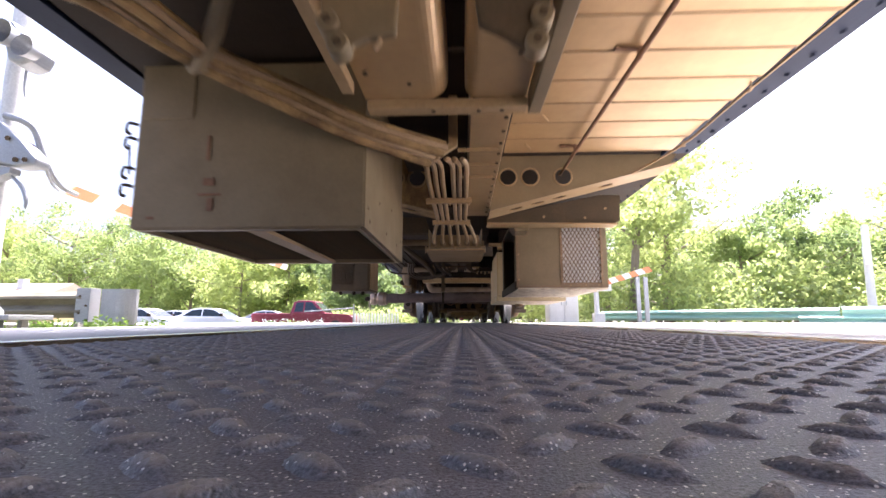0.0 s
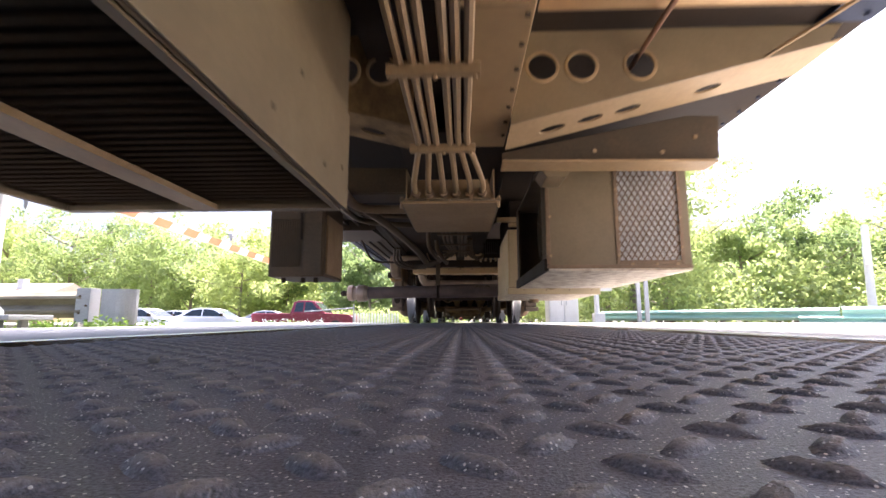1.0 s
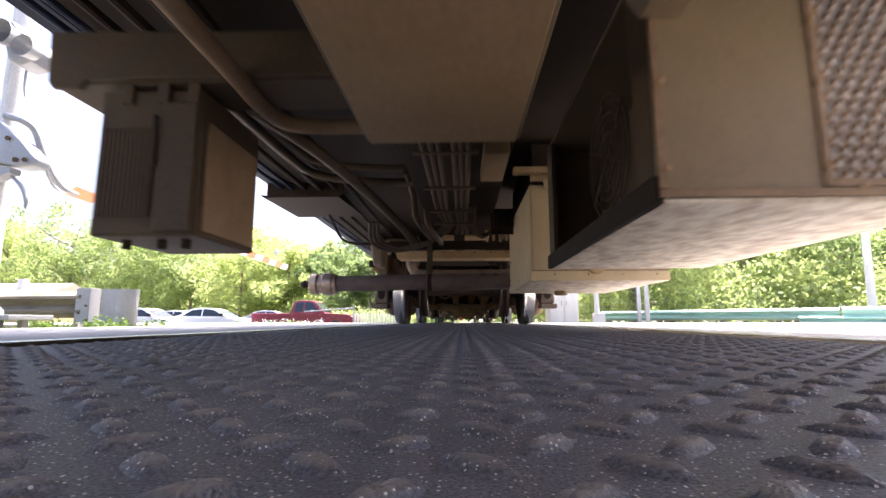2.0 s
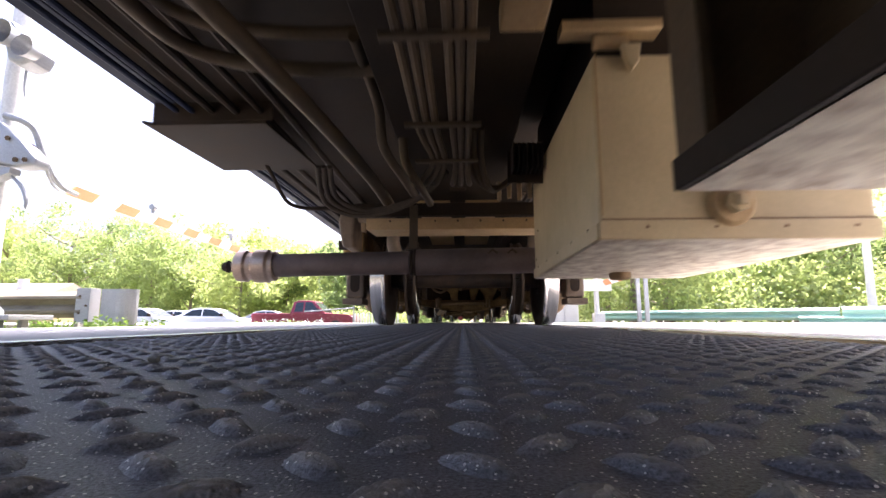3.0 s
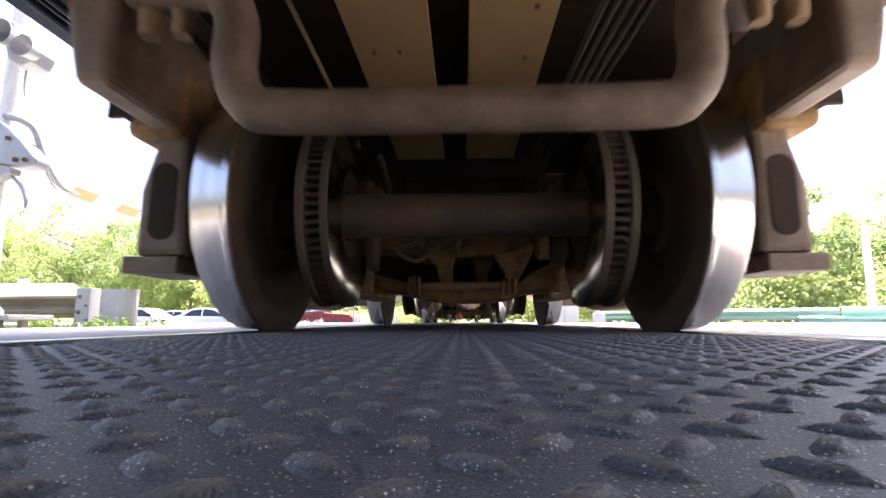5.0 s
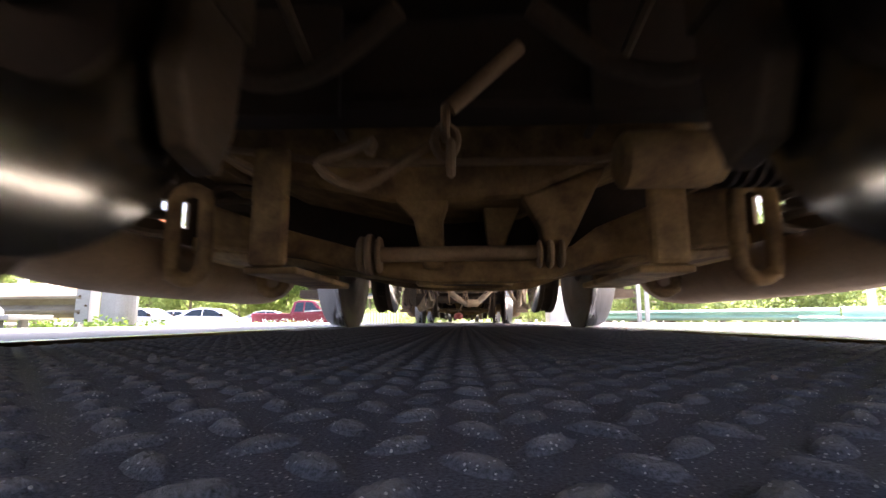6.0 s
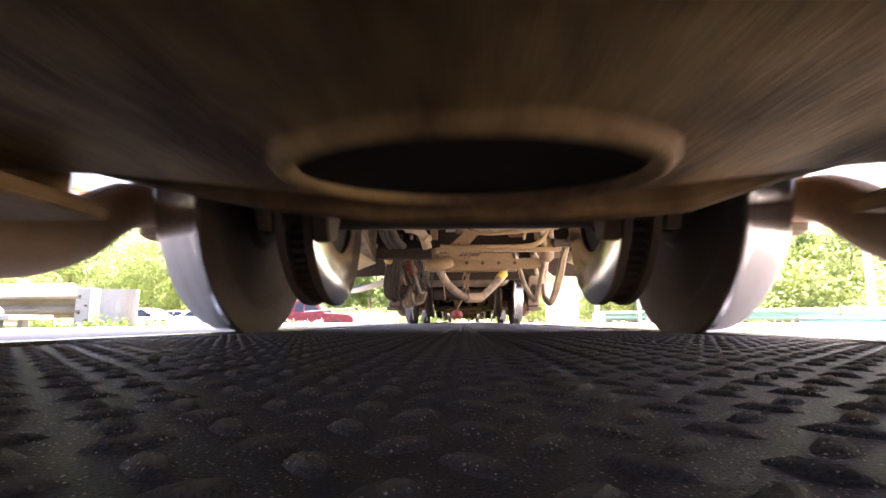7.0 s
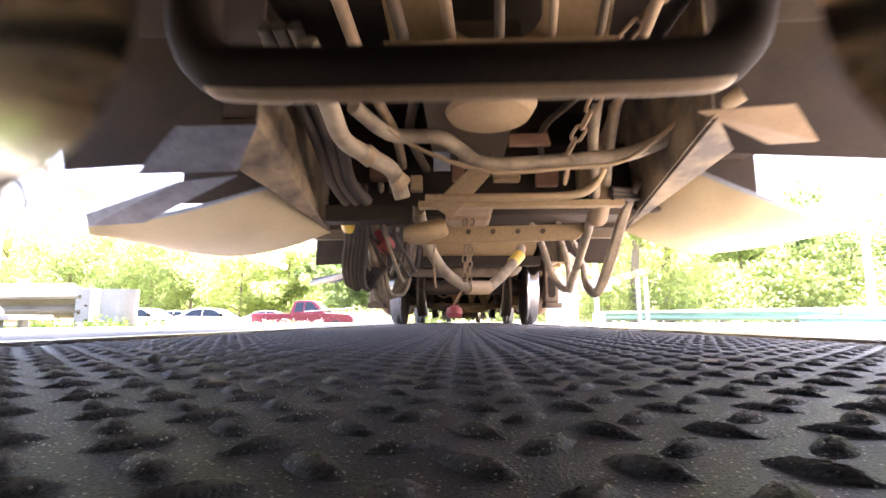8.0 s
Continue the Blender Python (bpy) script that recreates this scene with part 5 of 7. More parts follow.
def left_pipes(car):
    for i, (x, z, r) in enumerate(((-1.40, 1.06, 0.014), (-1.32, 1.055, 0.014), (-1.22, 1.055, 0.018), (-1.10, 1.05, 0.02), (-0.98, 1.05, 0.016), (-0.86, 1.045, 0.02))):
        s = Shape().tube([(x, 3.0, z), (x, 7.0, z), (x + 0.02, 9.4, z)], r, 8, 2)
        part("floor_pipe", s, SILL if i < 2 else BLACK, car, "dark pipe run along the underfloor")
    s = Shape().tube([(-0.70, 3.55, 0.80), (-0.70, 4.1, 0.79), (-0.70, 4.38, 0.785), (-0.62, 4.50, 0.78), (-0.30, 4.52, 0.78)], 0.030, 12, 5)
    part("elbow_pipe", s, CAST, car, "thick bent pipe with an open end")
    s = Shape().tube([(-0.86, 4.60, 0.90), (-0.72, 5.1, 0.88), (-0.58, 5.8, 0.83), (-0.47, 6.5, 0.765), (-0.42, 6.82, 0.70)], 0.032, 12, 4)
    part("slanting_pipe", s, DARK, car, "thick slanting air pipe")
    s = Shape().tube([(-1.0, 4.4, 0.96), (-0.97, 5.3, 0.95), (-0.90, 5.62, 0.94), (-0.60, 5.72, 0.92), (-0.25, 5.72, 0.91)], 0.026, 10, 5)
    part("bent_pipe", s, DARK, car, "dark bent pipe crossing to the sill")
    s = Shape().tube([(-0.98, 4.4, 1.0), (-0.93, 5.25, 0.99), (-0.86, 5.50, 0.98), (-0.60, 5.58, 0.97), (-0.25, 5.58, 0.96)], 0.022, 10, 5)
    part("bent_pipe", s, DARK, car, "dark bent pipe crossing to the sill")
    # slack loops of cable before the truck
    for k in range(3):
        s = Shape().tube([(-0.74 + 0.03 * k, 6.5, 0.82), (-0.76 + 0.035 * k, 6.7, 0.69 + 0.01 * k), (-0.62 + 0.03 * k, 6.8, 0.632 + 0.014 * k), (-0.40, 6.78, 0.65 + 0.012 * k), (-0.21, 6.7, 0.72), (-0.12 + 0.02 * k, 6.55, 0.80)], 0.014, 8, 5)
        part("slack_cable", s, HOSE_DARK, car, "slack loop of black cable")
    for k in range(3):
        s = Shape().tube([(0.02 + 0.03 * k, 6.1, 0.85), (0.03 + 0.03 * k, 6.35, 0.79), (0.10 + 0.02 * k, 6.55, 0.73 - 0.012 * k), (0.20, 6.62, 0.735), (0.27, 6.62, 0.79)], 0.016, 8, 5)
        part("slack_cable", s, DARK, car, "slack loop of dusty cable")
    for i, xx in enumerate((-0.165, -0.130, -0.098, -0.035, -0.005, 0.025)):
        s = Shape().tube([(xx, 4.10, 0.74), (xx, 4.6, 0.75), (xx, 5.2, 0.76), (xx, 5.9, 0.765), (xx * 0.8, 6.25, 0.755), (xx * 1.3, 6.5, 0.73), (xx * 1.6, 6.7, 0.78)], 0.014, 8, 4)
        part("conduit", s, DARK, car, "dark brown electrical conduit")
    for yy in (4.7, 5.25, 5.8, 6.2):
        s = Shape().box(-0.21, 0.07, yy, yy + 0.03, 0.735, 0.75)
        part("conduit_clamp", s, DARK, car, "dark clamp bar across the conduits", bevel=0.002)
    s = Shape().prism([(-1.55, 6.30), (-1.50, 6.33), (-0.95, 6.33), (-0.90, 7.05), (-1.52, 7.05)], "z", 0.985, 1.0)
    s.box(-1.52, -0.92, 6.33, 6.345, 1.0, 1.10)
    part("underfloor_tray", s, BLACK, car, "dark flat tray under the floor", bevel=0.004)
    s = Shape().tube([(-1.23, 6.9, 1.06), (-1.18, 7.0, 0.93), (-1.13, 7.04, 0.82), (-1.08, 7.05, 0.765), (-1.0, 7.06, 0.74), (-0.90, 7.06, 0.735), (-0.60, 7.06, 0.735)], 0.012, 8, 5)
    part("drop_pipe", s, BLACK, car, "thin black drop pipe")
    for x, y in ((-0.34, 6.05), (-0.27, 6.25)):
        s = Shape().tube([(x, y - 0.5, 0.93), (x, y - 0.08, 0.91), (x, y, 0.85), (x + 0.01, y + 0.05, 0.76), (x + 0.06, y + 0.22, 0.70), (x + 0.09, y + 0.5, 0.685)], 0.021, 10, 4)
        part("drop_pipe", s, DARK, car, "grimy bent drop pipe")
    # boxes and louvres over the tank side
    s = Shape().box(0.10, 0.22, 4.9, 5.35, 0.80, 0.90)
    part("relay_box", s, TAN, car, "small dusty relay box", bevel=0.006)
    s = Shape()
    for i in range(7):
        s.box(0.235 + 0.022 * i, 0.243 + 0.022 * i, 6.30, 6.42, 0.74, 0.86)
    s.box(0.22, 0.40, 6.42, 6.44, 0.70, 0.90)
    part("louvre_block", s, BLACK, car, "black louvre block")
    for i in range(4):
        s = Shape().tube([(0.20 + 0.055 * i, 6.72, 0.69 + 0.01 * (i % 2)), (0.20 + 0.055 * i, 6.72, 0.79)], [0.011, 0.015], 8, 0)
        part("terminal_post", s, TAN, car, "dusty terminal post")


def cross_pipe(car):
    """The thick tube across the car ahead of the truck, with a bronze end fitting."""
    yy = 6.93
    s = Shape().tube([(-1.10, yy, 0.362), (-0.31, yy, 0.375)], 0.068, 24, 0)
    b = part("cross_tube", s, TUBEP, car, "thick grimy tube across the car")
    s = Shape().tube([(-0.275, yy, 0.376), (1.42, yy, 0.402)], 0.076, 24, 0)
    part("tube_sleeve", s, TUBEP, b)
    # added black ring paints the shadow at the sleeve's overlap
    s = Shape()
    s.lathe([(-0.305, 0.06), (-0.305, 0.073), (-0.298, 0.077), (-0.290, 0.070), (-0.286, 0.070), (-0.280, 0.079), (-0.270, 0.079), (-0.270, 0.06)], 28, (0, yy, 0.376))
    part("overlap_shade_ring", s, BLACK, b, "black ring standing in for the shadow where the sleeve overlaps")
    s = Shape()
    s.lathe([(-1.335, 0.001), (-1.335, 0.075), (-1.325, 0.090), (-1.27, 0.094), (-1.26, 0.080), (-1.23, 0.080), (-1.22, 0.098), (-1.14, 0.098), (-1.13, 0.088), (-1.10, 0.086), (-1.10, 0.001)], 14, (0, yy, 0.358))
    part("bronze_coupling", s, BRASS, b, "scratched bronze end coupling", bevel=0.004)
    s = Shape().tube([(-1.42, yy, 0.356), (-1.385, yy, 0.356), (-1.38, yy, 0.356), (-1.33, yy, 0.356)], [0.022, 0.038, 0.030, 0.030], 10, 0)
    part("end_cap", s, BLACK, b)
    s = Shape().box(-0.315, -0.265, yy + 0.0, yy + 0.012, 0.45, 0.72)
    s.box(-0.325, -0.255, yy - 0.03, yy + 0.03, 0.452, 0.466)
    part("hanger_strap", s, DARK, b, "flat hanger strap", bevel=0.003)
    for xx in (0.17, 0.28):
        wm = Shape()
        for k in (-1, 1):
            wm.tube([(xx, yy - 0.050, 0.442), (xx + k * 0.025, yy - 0.068, 0.418)], 0.006, 6, 0)
        part("weld_mark", wm, DARK, b)
    # cream beam above and behind the tube
    s = Shape()
    s.prism([(7.06, 0.668), (7.075, 0.60), (7.40, 0.615), (7.40, 0.68)], "x", -0.60, 0.56)
    b2 = part("cream_beam", s, CREAMTAN, car, "cream sheet beam ahead of the truck", bevel=0.004)
    bolts(b2, [(-0.45 + 0.14 * i, 7.062, 0.65) for i in range(7)], 0.007, 0.008, "y", DARK)
    s = Shape().box(-0.66, 0.62, 7.0, 7.055, 0.672, 0.75)
    part("cross_angle", s, BLACK, car, "black cross angle", bevel=0.005)
    # yellow-tan sill plates over the truck with a dark slot
    s = Shape()
    s.box(-0.33, -0.09, 7.45, 9.3, 0.86, 0.88)
    s.box(0.02, 0.26, 7.45, 9.3, 0.86, 0.88)
    b3 = part("body_bolster_plate", s, FLOORP, car, "tan body plates above the truck", bevel=0.003)
    s = Shape().box(-0.09, 0.02, 7.45, 9.3, 0.95, 0.97)
    part("slot_plate", s, BLACK, b3)
    bolts(b3, [(-0.27, 8.3, 0.86), (-0.19, 8.3, 0.86), (0.2, 8.1, 0.86), (0.2, 8.35, 0.86), (0.2, 8.6, 0.86)], 0.008, 0.006, "z", DARK)
    for k in range(5):
        s = Shape().tube([(0.40 + 0.035 * k, 7.2, 0.86), (0.36 + 0.03 * k, 8.2, 0.84), (0.33 + 0.025 * k, 9.2, 0.80)], 0.010, 8, 3)
        part("cable", s, HOSE_DARK, car, "black cable above the truck")
    s = Shape().tube([(-0.50, 8.0, 0.97), (-0.42, 8.8, 0.74)], 0.008, 6, 0)
    part("brake_rod", s, CAST, car)


left_box(CAR_A)
grille_box(CAR_A)
cream_tank(CAR_A)
junction_box(CAR_A)
cable_sweep(CAR_A)
centre_sill(CAR_A)
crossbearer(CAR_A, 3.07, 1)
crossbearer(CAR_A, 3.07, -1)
underfloor_right(CAR_A)
left_electric_box(CAR_A)
left_pipes(CAR_A)
cross_pipe(CAR_A)


# ---- car ends, hoses and coupler ----
def sheet(s, pts, thick):
    """A flat sheet-metal polygon with thickness."""
    P = [Vector(p) for p in pts]
    n = (P[1] - P[0]).cross(P[2] - P[0]).normalized() * thick
    m = len(P)
    return s.add(P + [p + n for p in P], [tuple(range(m)), tuple(range(2 * m - 1, m - 1, -1))] + [(i, (i + 1) % m, m + (i + 1) % m, m + i) for i in range(m)])


def hose(car, name, pts, r, mat, label="", seg=10):
    return part(name, Shape().tube(pts, r, seg, 6), mat, car, label)


def chain(car, pts, link=0.034, r=0.0075, mat=None, label="hanging steel chain"):
    """Interlocking oval links along a path, each a part."""
    P = [Vector(p) for p in pts]
    s = Shape().tube([(0.6 * link * math.cos(a), 0, (0.55 * link if math.sin(a) > 0 else -0.55 * link) + 0.6 * link * math.sin(a)) for a in [2 * math.pi * i / 12 + 0.01 for i in range(13)]], r, 6, 0)
    me = s.mesh("chain_link", mat or CAST)
    recalc(me)
    k = 0
    for a, b in zip(P, P[1:]):
        n = max(1, int((b - a).length / (link * 1.9)))
        for i in range(n):
            o = new("chain_link", me)
            o.parent = car
            q = (b - a).to_track_quat('Z', 'Y').to_matrix().to_4x4()
            o.matrix_local = Matrix.Translation(a.lerp(b, (i + 0.5) / n)) @ q @ pose(0, 0, 0, 0, 0, 90 * (k % 2) + 20)
            k += 1


def step_well(car, sx, y, turn):
    """Curved cream shield and the sheet steel round the vestibule steps; turn is +1 at the far end of a car."""
    X = lambda u: sx * u
    Y = lambda d: y + turn * d
    # the far side's steps stand a little further out
    out = 0.0 if sx < 0 else 0.13
    low = [(0.72 + out, 0.655, 0.512), (0.95 + 0.6 * out, 0.60, 0.42), (1.19, 0.52, 0.368), (1.38, 0.27, 0.372), (1.50, -0.03, 0.405)]
    top = [(0.725 + out, 0.65, 0.514), (0.86 + out, 0.12, 0.612 + 0.4 * out), (1.08 + out * 0.6, 0.04, 0.515 + 0.2 * out), (1.30 + 0.3 * out, 0.0, 0.452), (1.50, -0.06, 0.415)]

    def along(pts, t):
        i = min(int(t * 4), 3)
        a, b, c, d = [Vector(pts[max(0, min(4, q))]) for q in (i - 1, i, i + 1, i + 2)]
        u = t * 4 - i
        return 0.5 * (2 * b + (c - a) * u + (2 * a - 5 * b + 4 * c - d) * u * u + (3 * b - a - 3 * c + d) * u ** 3)
    n, m = 20, 5
    v, f = [], []
    for i in range(n + 1):
        a = along(low, i / n)
        k = i / n * 4
        b = Vector(top[min(int(k), 3)]).lerp(Vector(top[min(int(k), 3) + 1]), k - min(int(k), 3))
        for q in range(m + 1):
            w = q / m
            p = a.lerp(b, w)
            v.append((X(p.x), Y(p.y), p.z - 0.03 * math.sin(math.pi * w) * min(1, i / 5)))
    o = len(v)
    v += [(a, b, c + 0.006) for a, b, c in v]
    for i in range(n):
        for q in range(m):
            a = i * (m + 1) + q
            f += [(a, a + 1, a + m + 2, a + m + 1), (o + a, o + a + m + 1, o + a + m + 2, o + a + 1)]
        a, b = i * (m + 1), (i + 1) * (m + 1)
        f += [(a, b, o + b, o + a), (a + m, o + a + m, o + b + m, b + m)]
    s = Shape().add(v, f, True)
    part("step_shield", s, CREAM, car, "curved cream step shield")
    s = Shape().tube([(X(p[0]), Y(p[1]), p[2] + 0.004) for p in top[1:]], 0.009, 8, 4)
    part("shield_edge", s, GALV, car, "bare scuffed edge of the step shield")
    s = sheet(Shape(), [(X(0.67 + out), Y(-0.42), 0.672), (X(0.725 + out), Y(0.64), 0.518), (X(0.86 + out), Y(0.12), 0.615 + 0.4 * out), (X(0.817 + out), Y(-0.23), 0.585 + 0.4 * out)], 0.006)
    sheet(s, [(X(0.66 + out), Y(-0.42), 1.12), (X(0.66 + out), Y(0.64), 1.12), (X(0.722 + out), Y(0.64), 0.52), (X(0.665 + out), Y(-0.42), 0.676)], 0.006)
    part("step_side", s, PEEL, car, "peeling dusty step side plate")
    if X(1) < 0:
        s = sheet(Shape(), [(X(0.67), Y(-0.42), 0.672), (X(0.90), Y(-0.48), 0.646), (X(1.088), Y(-0.38), 0.525), (X(0.817), Y(-0.23), 0.58)], 0.005)
        part("splash_plate", s, SCUFF, car, "bare scuffed splash plate")
        s = sheet(Shape(), [(X(1.50), Y(-0.08), 0.455), (X(1.07), Y(-0.18), 0.552), (X(0.842), Y(-0.18), 0.576), (X(1.252), Y(-0.08), 0.420), (X(1.48), Y(-0.08), 0.408)], 0.006)
        part("step_strap", s, SCUFF, car, "bare grey strap under the step")
    else:
        s = sheet(Shape(), [(X(0.74), Y(-0.42), 0.69), (X(1.0), Y(-0.48), 0.68), (X(1.13), Y(-0.38), 0.60), (X(1.07), Y(-0.23), 0.648)], 0.005)
        part("splash_plate", s, CAST, car, "dusty brown splash plate")
    s = sheet(Shape(), [(X(0.90), Y(-0.22), 1.12), (X(1.50), Y(-0.22), 1.12), (X(1.50), Y(-0.20), 0.60), (X(0.90), Y(-0.20), 0.63)], 0.005)
    part("step_riser", s, BLACK, car, "dark step riser")
    s = Shape().box(*sorted((X(0.68), X(1.50))), *sorted((Y(0.55), Y(0.57))), 0.66 if turn > 0 else 0.82, 1.12)
    part("step_back", s, BLACK, car, "dark back of the step well")


def car_end(car, y, turn):
    """End sill, coupler pocket and diaphragm; turn is +1 where the end faces +y."""
    s = Shape().box(-0.67, -0.24 if turn > 0 else 0.67, *sorted((y - turn * 0.60, y - turn * 0.50)), 0.515, 0.60)
    part("end_sill", s, BLACK, car, "black end sill angle", bevel=0.008)
    s = Shape().box(-1.45, 1.45, *sorted((y - turn * 0.45, y - turn * 0.05)), 0.86, 1.12)
    part("buffer_beam", s, BLACK, car, "dark buffer beam", bevel=0.01)
    s = Shape()
    for i in range(5):
        a = y + turn * (0.0 + 0.075 * i)
        s.box(-0.62, 0.62, *sorted((a, a + turn * 0.045)), 1.0, 3.6)
    part("diaphragm", s, BLACK, car, "black folded gangway diaphragm")
    s = Shape()
    s.box(-0.14, 0.20, *sorted((y - turn * 1.4, y - turn * 0.1)), 0.80, 1.02)
    part("draft_sill", s, DARK, car, "dark draft gear pocket", bevel=0.015)
    s = Shape()
    s.box(-0.07, 0.13, *sorted((y - turn * 0.3, y + turn * 0.30)), 0.78, 0.98)
    s.box(-0.12, 0.20, *sorted((y + turn * 0.08, y + turn * 0.36)), 0.74, 1.02)
    part("coupler", s, CAST, car, "cast steel coupler head", bevel=0.03)


car_end(CAR_A, 13.95, 1)
car_end(CAR_B, 14.75, -1)
step_well(CAR_A, -1, 12.98, 1)
step_well(CAR_A, 1, 12.98, 1)


def end_clutter(car):
    # coupler carrier with a round cut-out, dish, small brackets
    s = Shape()
    arc = [(0.105 + 0.155 * math.cos(a), 1.02 - 0.12 * math.sin(a)) for a in [math.pi * i / 10 for i in range(11)]]
    s.prism([(-0.27, 1.12), (-0.22, 0.89), (0.45, 0.875), (0.50, 1.12)] + [(0.26, 1.12)] + arc + [(-0.05, 1.12)], "y", 12.50, 12.53)
    s.box(-0.24, 0.47, 12.45, 12.56, 0.872, 0.886)
    part("coupler_carrier", s, TAN, car, "dusty carrier plate with a round cut-out")
    s = Shape().lathe([(0.86, 0.001), (0.86, 0.17), (0.82, 0.175), (0.78, 0.15), (0.762, 0.09), (0.757, 0.001)], 32, (0.10, 12.78, 0), "z")
    part("round_dish", s, TAN, car, "round dusty dish under the draft gear")
    for k in range(3):
        s = Shape().box(0.19, 0.36, 12.98 + 0.03 * k, 13.0 + 0.03 * k, 0.745 + 0.028 * k, 0.765 + 0.028 * k)
        part("shim", s, RUST, car, "rusty shim plate", bevel=0.003)
    s = Shape().box(-0.12, -0.05, 13.02, 13.04, 0.66, 0.74)
    part("tag_plate", s, GALV, car, "small grey tag plate")
    s = sheet(Shape(), [(-0.14, 13.2, 0.55), (0.03, 13.1, 0.69), (0.12, 13.1, 0.66), (-0.05, 13.2, 0.49)], 0.02)
    part("diagonal_bracket", s, TAN, car, "dusty diagonal bracket", bevel=0.005)
    s = Shape().box(-0.20, 0.72, 13.20, 13.26, 0.545, 0.575)
    part("cross_bar", s, TAN, car, "flat dusty cross bar", bevel=0.005)
    s = Shape().tube([(-0.30, 13.50, 0.475), (-0.25, 13.50, 0.475), (-0.10, 13.5, 0.51), (-0.08, 13.5, 0.515)], [0.035, 0.055, 0.05, 0.035], 14, 0)
    part("air_cylinder", s, TAN, car, "small dusty air cylinder")
    # hoses
    hose(car, "main_hose", [(-0.40, 12.75, 0.82), (-0.29, 12.95, 0.79), (-0.10, 12.95, 0.775), (-0.01, 13.0, 0.74), (0.10, 13.0, 0.675), (0.42, 13.0, 0.685), (0.67, 13.0, 0.71), (0.83, 12.9, 0.755), (1.0, 12.75, 0.84)], 0.030, HOSE, "thick dusty hose swung across the car end", 12)
    hose(car, "thin_cable", [(-0.3, 12.9, 0.80), (-0.18, 12.98, 0.74), (0.10, 12.97, 0.635), (0.41, 12.97, 0.645), (0.65, 12.95, 0.67), (0.81, 12.8, 0.78)], 0.009, CONDUIT, "thin pale cable")
    hose(car, "brake_hose", [(-0.46, 12.4, 0.86), (-0.44, 12.6, 0.74), (-0.43, 12.75, 0.69), (-0.36, 12.85, 0.665), (-0.29, 12.95, 0.645), (-0.265, 13.0, 0.60), (-0.25, 13.03, 0.545)], 0.034, HOSE, "thick bent brake hose", 12)
    for p in ((-0.36, 12.85, 0.665), (-0.255, 12.99, 0.60)):
        s = Shape().tube([(p[0] - 0.015, p[1] - 0.012, p[2] + 0.01), (p[0] + 0.015, p[1] + 0.012, p[2] - 0.01)], 0.040, 12, 0)
        part("hose_clamp", s, CONDUIT, car, "pale hose band")
    for k in range(3):
        hose(car, "trunk_hose", [(-0.64 + 0.05 * k, 12.5, 0.98), (-0.60 + 0.05 * k, 12.9, 0.80), (-0.58 + 0.04 * k, 13.15, 0.66), (-0.55 + 0.05 * k, 13.3, 0.60)], 0.026, HOSE_DARK, "dark trunk hose")
    for k in range(6):
        d = 0.022 * k
        hose(car, "jumper_cable", [(-0.60 + d, 13.45, 0.66), (-0.62 + d, 13.6, 0.50), (-0.655 + d, 13.7, 0.33 - 0.01 * k), (-0.635 + d, 13.75, 0.235 - 0.012 * (k % 3)), (-0.58 + d, 13.8, 0.30), (-0.55 + d, 14.1, 0.42), (-0.55 + d, 14.5, 0.60), (-0.52 + d, 14.8, 0.80)], 0.013, HOSE_DARK, "black jumper cable looping between the cars")
    for k in range(4):
        d = 0.026 * k
        hose(car, "jumper_cable", [(-0.52 + d, 13.6, 0.72), (-0.54 + d, 13.85, 0.45), (-0.53 + d, 13.98, 0.20 + 0.01 * k), (-0.49 + d, 14.05, 0.165 + 0.01 * k), (-0.44 + d, 14.15, 0.24), (-0.42 + d, 14.4, 0.48), (-0.42 + d, 14.7, 0.75)], 0.014, HOSE, "dusty jumper cable looping between the cars")
    hose(car, "train_hose", [(-0.23, 13.5, 0.60), (-0.21, 13.85, 0.49), (-0.12, 14.08, 0.35), (0.02, 14.28, 0.262), (0.10, 14.35, 0.25)], 0.036, HOSE, "thick dusty air hose between the cars", 12)
    hose(car, "train_hose", [(0.12, 14.36, 0.25), (0.18, 14.41, 0.27), (0.29, 14.5, 0.37), (0.40, 14.6, 0.50), (0.45, 14.8, 0.60)], 0.036, HOSE, "thick dusty air hose between the cars", 12)
    s = Shape().tube([(0.03, 14.29, 0.258), (0.17, 14.40, 0.264)], 0.048, 10, 0)
    part("hose_coupling", s, CONDUIT, car, "pale hose coupling", bevel=0.004)
    s = Shape().tube([(0.36, 14.56, 0.455), (0.42, 14.62, 0.52)], 0.043, 12, 0)
    part("hose_cock", s, YELLOW, car, "yellow angle cock")
    for k in range(3):
        d = 0.03 * k
        hose(car, "steam_hose", [(0.80, 13.25, 0.66), (0.79 - d * 0.3, 13.4, 0.55), (0.79 - d * 0.5, 13.6, 0.38), (0.755 - d * 0.4, 13.72, 0.225), (0.72, 13.78, 0.18 + 0.4 * d), (0.685, 13.82, 0.24 + 0.4 * d), (0.70, 13.95, 0.40), (0.74, 14.4, 0.62), (0.74, 14.8, 0.80)], 0.016, HOSE, "dusty hose looping low at the car side")
    hose(car, "steam_hose", [(0.54, 14.8, 0.78), (0.55, 14.45, 0.58), (0.60, 14.4, 0.38), (0.67, 14.4, 0.265), (0.72, 14.38, 0.27), (0.765, 14.3, 0.41), (0.73, 13.9, 0.58), (0.67, 13.35, 0.63), (0.62, 13.1, 0.73), (0.60, 12.9, 0.88)], 0.024, HOSE, "dusty steam hose between the cars")
